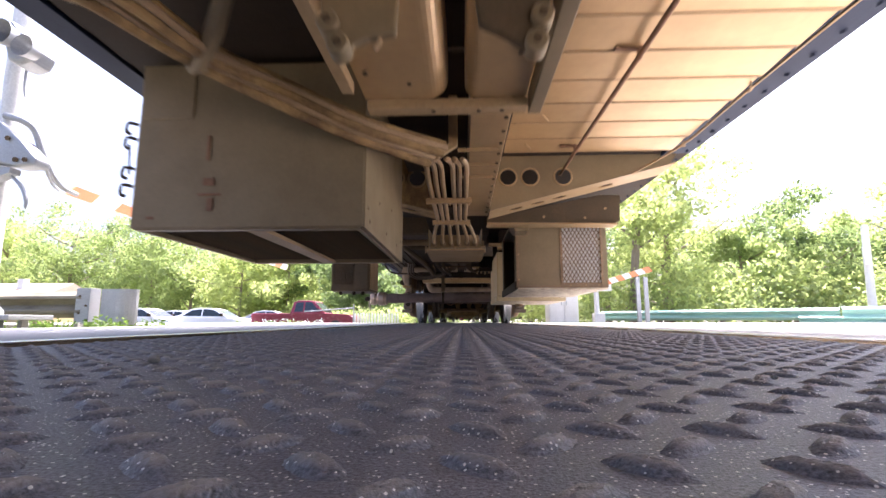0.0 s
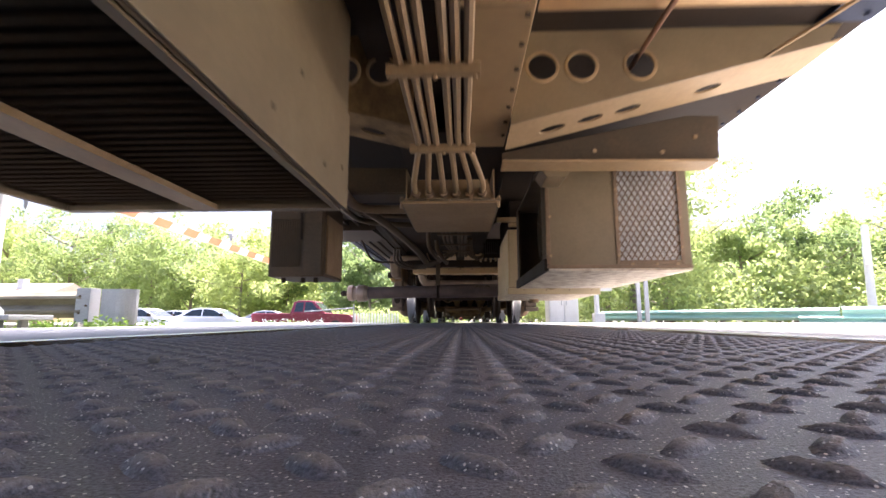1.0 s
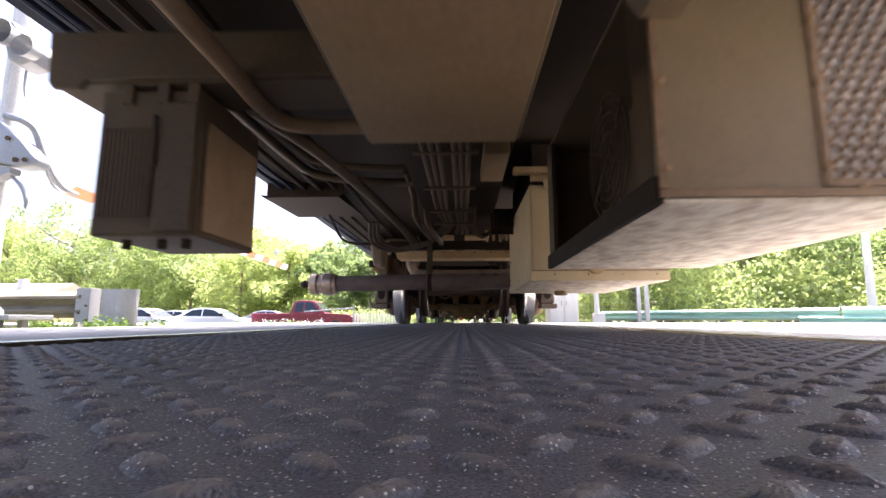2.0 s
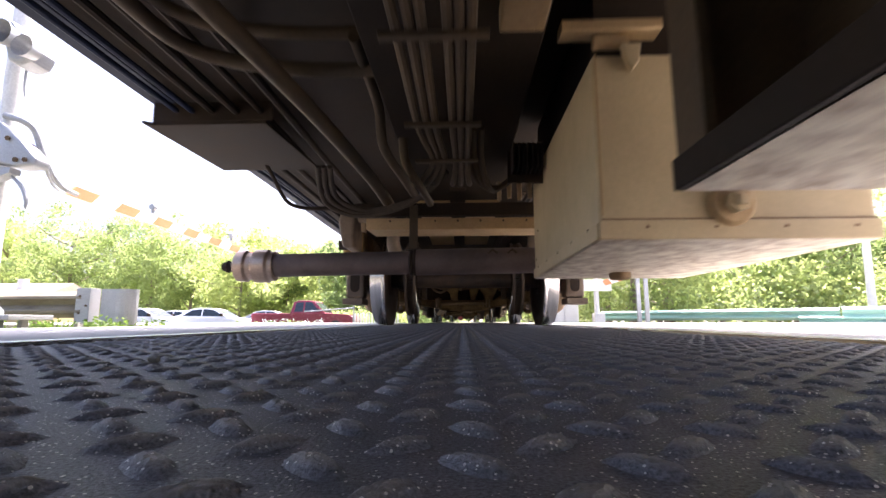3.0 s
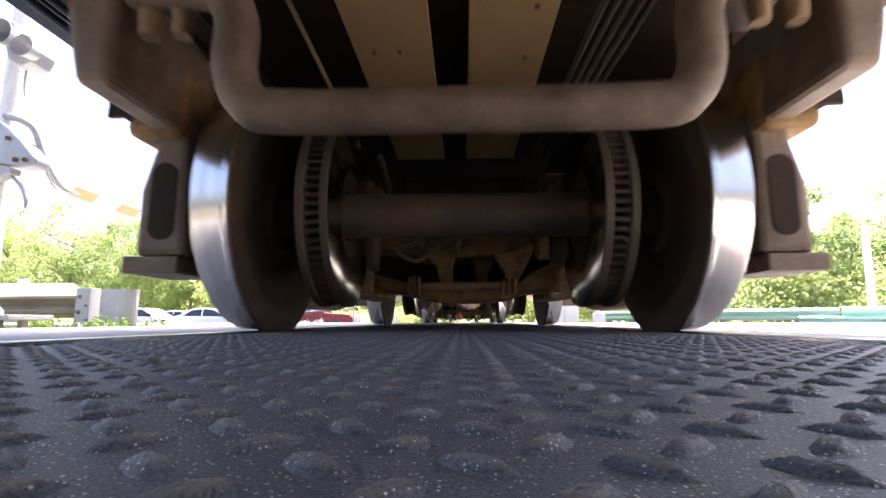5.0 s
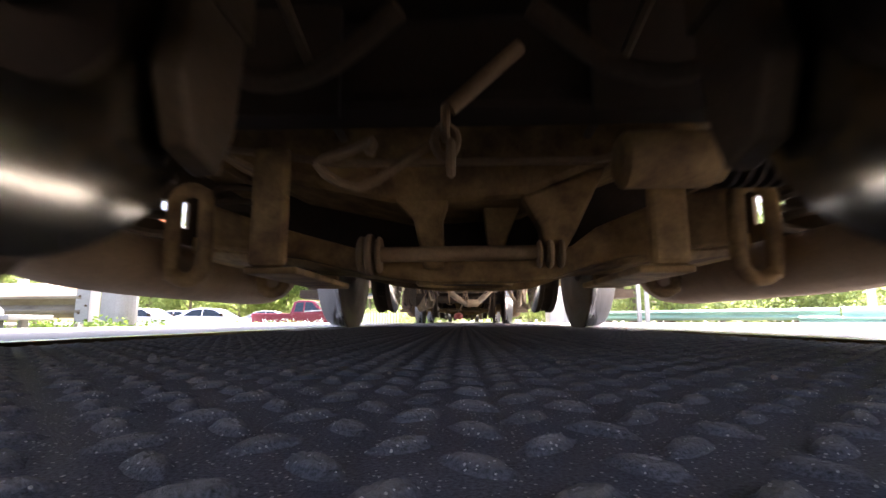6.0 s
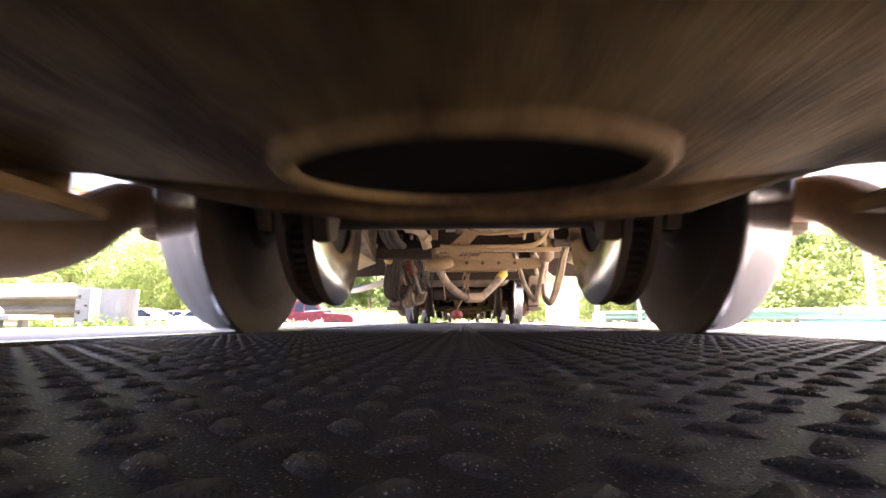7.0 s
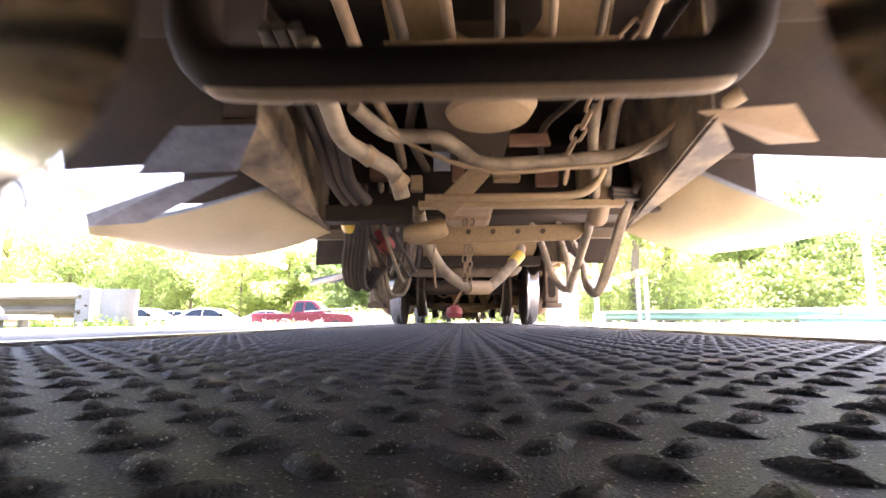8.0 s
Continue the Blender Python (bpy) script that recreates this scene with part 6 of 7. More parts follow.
    hose(car, "steam_hose", [(0.53, 12.9, 0.88), (0.53, 12.98, 0.76), (0.59, 13.2, 0.60), (0.65, 13.55, 0.52), (0.66, 13.8, 0.40), (0.67, 14.1, 0.27), (0.70, 14.3, 0.25), (0.74, 14.5, 0.45), (0.74, 14.8, 0.72)], 0.022, HOSE, "dusty steam hose between the cars")
    s = Shape().tube([(0.62, 13.22, 0.60), (0.655, 13.42, 0.535)], 0.05, 12, 0)
    part("hose_coupling", s, CAST, car, "brown hose coupling")
    for k in range(3):
        hose(car, "coiled_cable", [(0.66, 13.2, 0.62 - 0.02 * k), (0.80, 13.3, 0.64 - 0.02 * k), (0.92, 13.32, 0.665 - 0.02 * k), (0.97, 13.35, 0.61), (0.92, 13.38, 0.565 + 0.015 * k), (0.80, 13.38, 0.58 + 0.01 * k), (0.70, 13.3, 0.585)], 0.014, HOSE_DARK, "black cable coiled by the step")
    rng = np.random.default_rng(3)
    for k in range(9):
        xa, xb = -0.62 + 0.03 * k + 0.05 * rng.random(), -0.60 + 0.035 * k
        low = 0.20 + 0.16 * rng.random()
        hose(car, "jumper_cable", [(xa, 13.35, 0.70), (xa - 0.02, 13.55 + 0.1 * rng.random(), 0.52), (xb, 13.9, low + 0.05), (xb + 0.02, 14.1, low), (xb + 0.02, 14.35, low + 0.12), (xb, 14.7, 0.74)], 0.008 + 0.006 * rng.random(), HOSE_DARK if k % 3 else HOSE, "thin jumper cable hung between the cars", 8)
    for k in range(7):
        xa = -0.35 + 0.15 * k
        hose(car, "pipe_stub", [(xa, 12.2 + 0.1 * rng.random(), 0.95), (xa + 0.03, 12.7, 0.90 - 0.06 * rng.random()), (xa + 0.06 * rng.normal(), 13.1, 0.84), (xa + 0.05, 13.5, 0.80 - 0.1 * rng.random())], 0.012 + 0.012 * rng.random(), DARK if k % 2 else CAST, "grimy pipe above the coupler")
    for k in range(6):
        xa, za = -0.45 + 0.2 * k, 0.62 + 0.10 * rng.random()
        q = Shape().box(xa, xa + 0.05 + 0.08 * rng.random(), 13.32, 13.36 + 0.05 * rng.random(), za, za + 0.06 + 0.08 * rng.random())
        part("end_bracket", q, TAN if k % 2 else RUST, car, "small dusty bracket", bevel=0.006)
    q = Shape().box(-0.66, 0.90, 13.38, 13.42, 0.60, 0.90)
    part("end_web", q, BLACK, car, "black end web plate")
    q = Shape().tube([(-0.16, 13.12, 0.565), (0.10, 13.10, 0.56), (0.44, 13.10, 0.565), (0.55, 13.1, 0.60), (0.60, 13.1, 0.68)], 0.018, 10, 5)
    part("cross_pipe", q, TAN, car, "dusty bent pipe across the car end")
    q = Shape().prism([(-0.24, 0.44), (0.60, 0.46), (0.66, 0.52), (0.62, 0.545), (-0.20, 0.53)], "y", 13.60, 13.63)
    part("lower_carrier", q, TAN, car, "dusty tan plate below the coupler", bevel=0.006)
    bolts(car, [(-0.1 + 0.13 * i, 13.60, 0.505) for i in range(5)], 0.014, 0.014, "y", DARK, "carrier_bolt")
    chain(car, [(0.62, 12.35, 1.0), (0.50, 12.5, 0.90), (0.46, 12.75, 0.78), (0.42, 12.95, 0.70), (0.44, 13.1, 0.62)])
    chain(car, [(0.02, 13.95, 0.66), (0.015, 14.1, 0.46), (0.01, 14.2, 0.29)], 0.028, 0.006)
    chain(car, [(0.06, 13.95, 0.66), (0.05, 14.1, 0.50), (0.04, 14.26, 0.30)], 0.024, 0.006)
    hose(car, "tie_cord", [(-0.14, 13.6, 0.50), (-0.16, 13.7, 0.36), (-0.15, 13.75, 0.22)], 0.006, CONDUIT, "pale hanging cord")
    s = Shape().lathe([(0.06, 0.001), (0.065, 0.045), (0.09, 0.058), (0.125, 0.05), (0.14, 0.025), (0.15, 0.001)], 20, (-0.06, 14.4, 0), "z")
    part("hanging_weight", s, REDCAP, car, "faded red dummy coupling hung low")
    hose(car, "tie_cord", [(0.0, 14.3, 0.25), (-0.03, 14.35, 0.20), (-0.06, 14.4, 0.145)], 0.009, CAST)
    s = Shape().tube([(-0.60, 13.52, 0.57), (-0.605, 13.6, 0.535)], 0.042, 12, 0)
    part("plug_collar", s, YELLOW, car, "yellow plug collar")
    s = Shape().tube([(-0.47, 13.72, 0.50), (-0.44, 13.84, 0.47)], 0.05, 12, 0)
    part("plug_cap", s, REDCAP, car, "faded red plug cap")


end_clutter(CAR_A)


def following_car_front(car):
    s = Shape().prism([(-0.36, 0.60), (0.62, 0.60), (0.66, 0.70), (0.66, 0.84), (-0.36, 0.84)], "y", 15.35, 15.40)
    part("end_beam", s, TAN, car, "dusty tan end beam", bevel=0.01)
    s = Shape().box(-1.40, 1.40, 15.5, 15.56, 0.80, 1.12)
    part("end_plate", s, DARK, car, "dark plate behind the beam")
    for sx in (-1, 1):
        step_well(car, sx, 15.7, -1)
    for x0, x1, y0, y1, z0 in ((-1.25, -0.45, 21, 23, 0.42), (0.45, 1.2, 22, 25, 0.35), (-1.2, -0.5, 26, 29, 0.45), (0.4, 1.2, 28, 31, 0.4)):
        s = Shape().box(x0, x1, y0, y1, z0, 1.12)
        part("underfloor_box", s, OLIVE, car, "dusty underfloor equipment box", bevel=0.01)
    s = Shape().box(-0.3, 0.3, 18, 40, 0.75, 1.12)
    part("centre_sill", s, DARK, car, "dark centre sill")


following_car_front(CAR_B)

# ---- surroundings ----
def leaf_cloud(centres, radius, count, leaf, rng, flat=0.75):
    """Many small leaf blades round the given centres."""
    n = count
    c = np.array(centres)[rng.integers(0, len(centres), n)]
    d = rng.normal(size=(n, 3))
    d /= np.linalg.norm(d, axis=1)[:, None]
    p = c + d * (radius * rng.random(n) ** 0.45)[:, None] * np.array([1, 1, flat])
    a = rng.normal(size=(n, 3))
    a /= np.linalg.norm(a, axis=1)[:, None]
    b = np.cross(a, rng.normal(size=(n, 3)))
    b /= np.linalg.norm(b, axis=1)[:, None]
    s = (leaf * (0.6 + 0.8 * rng.random(n)))[:, None]
    a, b = a * s, b * s * 0.55
    v = np.stack([p - a, p - b * 0.9 - a * 0.1, p + a, p + b * 0.9 - a * 0.1], 1).reshape(-1, 3)
    f = np.arange(4 * n).reshape(n, 4)
    return v, f


def leaf_mesh(name, v, f, mat):
    me = bpy.data.meshes.new(name)
    me.from_pydata(v.tolist(), [], f.tolist())
    me.materials.append(mat)
    me.update()
    return me


def tree(x, y, height, spread, leaf, count, mat, seed, label, trunk_share=0.35, lean=0.0, name="tree"):
    rng = np.random.default_rng(seed)
    z = ground_height(x, y) - 0.05
    t = thing(name, label, "tree", "trees along the road", at=pose(x, y, z))
    h0 = height * trunk_share
    r = 0.018 * height + 0.03
    s = Shape()
    top = (lean * height, 0.05 * height, height * 0.86)
    mid = (lean * h0 * 0.8, 0.02, h0)
    s.tube([(0, 0, 0), (lean * h0 * 0.3, 0.03, h0 * 0.45), mid, (lean * height * 0.7, 0.1, height * 0.65), top], [r * 1.25, r, r * 0.8, r * 0.45, r * 0.12], 9, 3)
    ends = [top]
    for i in range(9):
        a = 2.4 * i + rng.random()
        k = 0.5 + 0.5 * rng.random()
        zz = h0 * 0.8 + (height * 0.75 - h0 * 0.8) * (i / 8)
        base = (lean * zz, 0.03, zz)
        e = (base[0] + math.cos(a) * spread * k, math.sin(a) * spread * k, zz + height * 0.16 * (0.5 + rng.random()))
        m = (base[0] + (e[0] - base[0]) * 0.5, e[1] * 0.5, zz + (e[2] - zz) * 0.35)
        s.tube([base, m, e], [r * 0.38, r * 0.24, r * 0.06], 6, 3)
        ends += [e, m]
    part("trunk", s, BARK, t, "tapered trunk with limbs")
    cs = []
    for i in range(46 if trunk_share > 0.2 else 90):
        e = ends[rng.integers(0, len(ends))]
        j = rng.normal(size=3) * spread * 0.30
        cs.append((e[0] + j[0], e[1] + j[1], max(h0 * 0.45, min(height * 0.97, e[2] + j[2] * 0.9))))
    v, f = leaf_cloud(cs, spread * 0.24, count, leaf, rng)
    part("crown", leaf_mesh("crown", v, f, mat), None, t, "uneven crown of small leaves")
    return t


LEFT_TREES = ((-62, 62, 14.5, 5.5, 0), (-51, 60, 15.5, 6.0, 1), (-44, 66, 15.0, 6.0, 1), (-37, 64, 12.5, 5.5, 1), (-31, 68, 13.0, 5.5, 0), (-24.5, 52, 10.2, 5.0, 0), (-20.0, 54, 9.5, 4.2, 0),
              (-17.5, 66, 10.5, 4.5, 1), (-13.5, 56, 9.5, 4.0, 2), (-9.0, 46, 9.0, 3.8, 2), (-5.0, 62, 9.5, 4.5, 1), (-70, 70, 16, 6, 1), (-57, 76, 17, 6, 2))
for i, (x, y, h, sp, k) in enumerate(LEFT_TREES):
    tree(x, y, h, sp * 1.12, 0.20, 11500, LEAVES[k], 10 + i, "broad deciduous tree with sunlit yellow-green leaves" if k == 0 else "deciduous tree with dense green summer leaves", 0.14)
RIGHT_TREES = ((6.6, 19.0, 7.6, 2.6, 0, 0.10), (9.2, 22.0, 8.8, 3.0, 0, 0.03), (12.0, 21.0, 3.9, 2.3, 1, 0.0), (14.6, 21.5, 5.7, 2.6, 2, 0.05), (17.5, 22.0, 4.8, 2.6, 1, 0.0), (20.5, 22.0, 6.3, 3.0, 0, 0.0),
               (24.0, 22.0, 7.0, 3.4, 1, 0.0), (28.5, 22.0, 8.0, 3.6, 1, 0.0), (8.0, 27.0, 7.0, 3.4, 2, 0.0), (12.0, 29.0, 7.5, 3.2, 1, 0.0), (19.0, 30.0, 5.4, 3.2, 2, 0.0), (4.2, 30.0, 8.0, 3.2, 1, 0.0), (34.0, 24.0, 9.0, 4.0, 0, 0.0))
for i, (x, y, h, sp, k, ln) in enumerate(RIGHT_TREES):
    tree(x, y, h, sp, 0.10, 7200, LEAVES[k], 50 + i, "roadside tree with light green leaves and pale trunk" if k == 0 else "dense dark green roadside tree", 0.30 if i else 0.5, ln)


def hedge(name, label, spots, radius, count, leaf, mat, seed):
    rng = np.random.default_rng(seed)
    cs = [(x + rng.normal() * radius * 0.5, y + rng.normal() * radius * 0.4, ground_height(x, y) + z + rng.random() * radius) for x, y, z in spots for _ in range(6)]
    v, f = leaf_cloud(cs, radius, count, leaf, rng, 0.9)
    tagged(part(name, leaf_mesh(name, v, f, mat), None), label, "undergrowth", kind="stuff")


hedge("undergrowth", "tangled green undergrowth behind the guardrail", [(5 + 1.6 * i, 18.3 + 0.9 * math.sin(i * 1.7), 0.2) for i in range(18)] + [(5 + 1.7 * i, 20.0, 1.2) for i in range(17)], 1.0, 22000, 0.08, LEAVES[1], 91)
hedge("undergrowth", "bright sunlit scrub behind the guardrail", [(6 + 2.3 * i, 19.0, 1.0) for i in range(12)], 1.0, 9000, 0.10, LEAVES[0], 92)
hedge("far_woods", "distant wooded skyline in summer leaf", [(-110 + 5 * i, 88 + 6 * math.sin(i), 1 + 3 * (j)) for i in range(46) for j in range(3)], 4.5, 26000, 0.7, LEAVES[1], 93)
hedge("scrub", "low green scrub along the track", [(-4.0 - 0.7 * i, 34, 0.4) for i in range(8)] + [(3.0 + 0.6 * i, 26, 0.3) for i in range(6)], 0.8, 5000, 0.10, LEAVES[0], 94)
hedge("flowering_bush", "low bush with pale blossom before the parked truck", [(-11.5 + 0.45 * i, 23.5, 0.25) for i in range(10)], 0.32, 2600, 0.05, LEAVES[1], 95)
hedge("blossom", "pale blossom on the low bush", [(-9.6 + 0.4 * i, 23.2, 0.35) for i in range(8)], 0.30, 420, 0.055, WHITE, 96)


def w_beam(s, p0, p1, z0, z1):
    """A corrugated guardrail sheet between two plan points."""
    d = (Vector(p1) - Vector(p0)).normalized()
    nrm = Vector((d.y, -d.x))
    h = z1 - z0
    prof = [(0.0, 0.0), (0.03, 0.08), (0.075, 0.18), (0.08, 0.28), (0.03, 0.40), (0.0, 0.5), (0.03, 0.60), (0.08, 0.72), (0.075, 0.82), (0.03, 0.92), (0.0, 1.0)]
    ring = prof + [(a - 0.004, b) for a, b in reversed(prof)]
    n = len(ring)
    v = [(p[0] + nrm.x * a, p[1] + nrm.y * a, z0 + b * h) for p in (p0, p1) for a, b in ring]
    s.add(v, [(i, (i + 1) % n, n + (i + 1) % n, n + i) for i in range(n)] + [tuple(range(n)), tuple(range(2 * n - 1, n - 1, -1))])


def guardrails():
    g = thing("guardrail", "weathered grey corrugated guardrail with a rounded end", "guardrail")
    s = Shape()
    w_beam(s, (-9.5, 5.62), (-4.03, 5.0), 0.07, 0.355)
    part("beam", s, OLDBEAM, g, "weathered corrugated beam")
    for x, y in ((-4.75, 5.16), (-6.6, 5.37), (-8.5, 5.59)):
        p = Shape().box(x - 0.10, x, y, y + 0.14, -0.2, 0.33)
        part("post", p, BARK, g, "grey timber post", bevel=0.01)
    p = Shape()
    p.box(-4.10, -4.085, 4.93, 5.08, -0.2, 0.385)
    p.box(-4.085, -3.96, 4.93, 4.945, -0.2, 0.385)
    p.box(-3.96, -3.945, 4.93, 5.08, -0.2, 0.385)
    part("end_post", p, GALV, g, "folded steel end post", bevel=0.003)
    e = Shape()
    arc = [(-3.69 + 0.195 * math.cos(a), 5.05 - 0.14 * math.sin(a)) for a in [math.pi * i / 14 for i in range(15)]]
    e.prism(arc + [(a * 0.985 - 0.054, b + 0.004) for a, b in reversed(arc)], "z", -0.10, 0.375)
    part("end_shoe", e, GALV, g, "curved sheet-steel end shoe")
    bolts(g, [(-3.98, 4.929, 0.20), (-4.05, 4.929, 0.30), (-4.05, 4.929, 0.12)], 0.012, 0.01, "y", DARK)
    g = thing("guardrail", "pale green corrugated guardrail before the trees", "guardrail")
    s = Shape()
    w_beam(s, (4.7, 16.6), (9.2, 12.2), 0.06, 0.37)
    w_beam(s, (9.2, 12.15), (13.5, 9.9), 0.06, 0.39)
    part("beam", s, GREENRAIL, g, "green corrugated beam")
    s = Shape()
    w_beam(s, (8.4, 12.5), (14.5, 9.2), -0.02, 0.16)
    part("lower_beam", s, GREENRAIL, g, "second lower beam")
    for i in range(8):
        t = i / 7
        x, y = (4.8 + 4.4 * t * 2, 16.5 - 4.3 * t * 2) if t < 0.5 else (9.2 + 4.0 * (t - 0.5) * 2, 12.15 - 2.1 * (t - 0.5) * 2)
        p = Shape().box(x + 0.02, x + 0.14, y + 0.05, y + 0.17, -0.3, 0.36)
        part("post", p, BARK, g, "timber guardrail post", bevel=0.01)


def striped_arm(parent, p0, p1, w, n, first=0):
    a, b = Vector(p0), Vector(p1)
    for i in range(n):
        q0, q1 = a.lerp(b, i / n), a.lerp(b, (i + 1) / n)
        d = (q1 - q0).normalized()
        up = Vector((0, 0, w / 2))
        side = d.cross(Vector((0, 0, 1))).normalized() * 0.015
        sl = d * 0.05
        s = Shape()
        v = [q0 - up - side - sl, q1 - up - side - sl, q1 + up - side + sl, q0 + up - side + sl]
        v += [p + side * 2 for p in v]
        s.add(v, [(0, 1, 2, 3), (7, 6, 5, 4), (0, 4, 5, 1), (1, 5, 6, 2), (2, 6, 7, 3), (3, 7, 4, 0)])
        part("stripe", s, ORANGE if (i + first) % 2 == 0 else WHITE, parent, "orange-red reflective stripe" if (i + first) % 2 == 0 else "white reflective stripe")


def crossing_gates():
    g = thing("crossing_gate", "white level-crossing gate mast with lowered striped arm", "crossing gate")
    s = Shape().tube([(-3.80, 3.66, -0.2), (-3.80, 3.66, 4.2)], 0.068, 16, 0)
    part("mast", s, WHITE, g, "white painted mast")
    s = Shape().tube([(-3.80, 3.66, -0.12), (-3.80, 3.66, 0.12), (-3.80, 3.66, 0.16), (-3.80, 3.66, 0.32)], [0.15, 0.13, 0.10, 0.085], 14, 0)
    part("base_casting", s, GALV, g, "grey base casting", bevel=0.004)
    s = Shape().box(-3.95, -3.37, 3.45, 3.85, 0.045, 0.085)
    for x in (-3.9, -3.44):
        s.box(x, x + 0.04, 3.6, 3.66, -0.12, 0.045)
    part("base_plate", s, GALV, g, "rusty base plate on legs", bevel=0.006)
    s = Shape()
    s.prism([(-3.903, 1.622), (-3.720, 1.634), (-3.546, 1.485), (-3.391, 1.324), (-3.402, 1.262), (-3.562, 1.255), (-3.759, 1.296), (-3.856, 1.307)], "y", 3.52, 3.68)
    part("gate_mechanism", s, GALV, g, "grey gate mechanism casting", bevel=0.018)
    s = Shape()
    s.prism([(-3.825, 1.258), (-3.570, 1.241), (-3.574, 1.198), (-3.805, 1.116)], "y", 3.50, 3.60)
    s.tube([(-3.599, 3.550, 1.183), (-3.503, 3.550, 1.098), (-3.452, 3.550, 0.996), (-3.450, 3.550, 0.913)], [0.010, 0.018, 0.018, 0.008], 8, 4)
    part("counterweight", s, GALV, g, "grey curved counterweight lever")
    s = Shape().tube([(-3.771, 3.600, 1.718), (-3.609, 3.600, 1.666), (-3.549, 3.650, 1.602), (-3.509, 3.700, 1.434), (-3.493, 3.800, 1.269), (-3.513, 3.950, 1.197), (-3.528, 4.120, 1.182)], [0.028, 0.030, 0.030, 0.026, 0.024, 0.022, 0.02], 10, 4)
    s.tube([(-3.477, 3.600, 1.325), (-3.466, 3.700, 1.286), (-3.530, 3.850, 1.209), (-3.591, 4.000, 1.187)], 0.013, 8, 4)
    part("arm_bracket", s, GALV, g, "curved grey arm bracket")
    bolts(g, [(-3.466, 3.515, 1.305), (-3.545, 3.515, 1.306), (-3.631, 3.515, 1.486)], 0.02, 0.015, "y", DARK)
    s = Shape()
    s.prism([(-3.705, 2.430), (-3.632, 2.453), (-3.551, 2.351), (-3.437, 2.288), (-3.396, 2.188), (-3.440, 2.091), (-3.531, 2.064), (-3.620, 2.096), (-3.668, 2.230)], "y", 3.40, 3.62)
    part("lamp_housing", s, GALV, g, "grey warning-lamp housing", bevel=0.03)
    s = Shape()
    s.lathe([(3.36, 0.06), (3.30, 0.10), (3.28, 0.105), (3.33, 0.09), (3.40, 0.07), (3.40, 0.06)], 18, (-3.596, 0, 2.271), "y")
    s.lathe([(3.36, 0.05), (3.30, 0.085), (3.28, 0.09), (3.33, 0.075), (3.40, 0.06), (3.40, 0.05)], 18, (-3.392, 0, 2.144), "y")
    part("lamp_hood", s, GALV, g, "pair of grey lamp hoods")
    s = Shape().tube([(-3.645, 3.600, 2.151), (-3.643, 3.600, 1.989), (-3.623, 3.600, 1.879)], 0.012, 8, 3)
    part("lamp_cable", s, GALV, g)
    striped_arm(g, (-3.60, 4.12, 1.225), (-3.60, 9.6, 1.125), 0.105, 18)
    for y in (5.3, 7.2, 9.0):
        s = Shape().tube([(-3.60, y, 1.27), (-3.60, y, 1.33)], 0.02, 8, 0)
        s.lathe([(y - 0.03, 0.001), (y - 0.03, 0.035), (y + 0.03, 0.035), (y + 0.03, 0.001)], 14, (-3.60, 0, 1.35), "y")
        part("arm_lamp", s, GALV, g, "small grey arm lamp")
    # far side: posts, striped arm, lamp post, cabinet
    g = thing("crossing_gate", "grey gate posts with a short striped arm", "crossing gate")
    for x in (4.62, 4.83):
        s = Shape().box(x, x + 0.10, 13.0, 13.08, -0.2, 1.20)
        part("post", s, GALV, g, "grey gate post", bevel=0.008)
    striped_arm(g, (5.0, 12.95, 1.42), (3.7, 13.4, 1.02), 0.16, 8)
    g = thing("signal_post", "white signal post with lamp bracket", "signal post")
    s = Shape().tube([(4.10, 15.0, -0.2), (4.10, 15.0, 3.6)], 0.075, 12, 0)
    part("post", s, WHITE, g)
    s = Shape().box(3.98, 4.30, 14.85, 15.15, -0.1, 0.28)
    part("base", s, WHITE, g, "white base box", bevel=0.02)
    s = Shape().box(3.65, 4.55, 14.90, 14.98, 0.95, 1.30)
    part("lamp_bracket", s, WHITE, g, bevel=0.02)
    g = thing("signal_cabinet", "white metal signal cabinet with double doors", "cabinet")
    s = Shape().box(2.82, 3.78, 16.0, 16.8, -0.2, 1.45)
    part("body", s, WHITE, g, bevel=0.02)
    for x in (2.86, 3.32):
        s = Shape().box(x, x + 0.42, 15.97, 15.995, -0.02, 1.35)
        d = part("door", s, WHITE, g, "white cabinet door", bevel=0.006)
        s = Shape().tube([(x + (0.36 if x < 3 else 0.06), 15.95, 0.55), (x + (0.36 if x < 3 else 0.06), 15.95, 0.70)], 0.012, 6, 0)
        part("handle", s, GALV, d)
    g = thing("utility_pole", "short pale utility pole with a crossbar", "pole")
    s = Shape().tube([(12.50, 15.3, -0.3), (12.58, 15.3, 3.0)], [0.12, 0.095], 12, 0)
    part("pole", s, WHITE, g)
    s = Shape().box(12.32, 12.50, 15.12, 15.20, 1.75, 2.3)
    part("meter_box", s, WHITE, g, bevel=0.02)


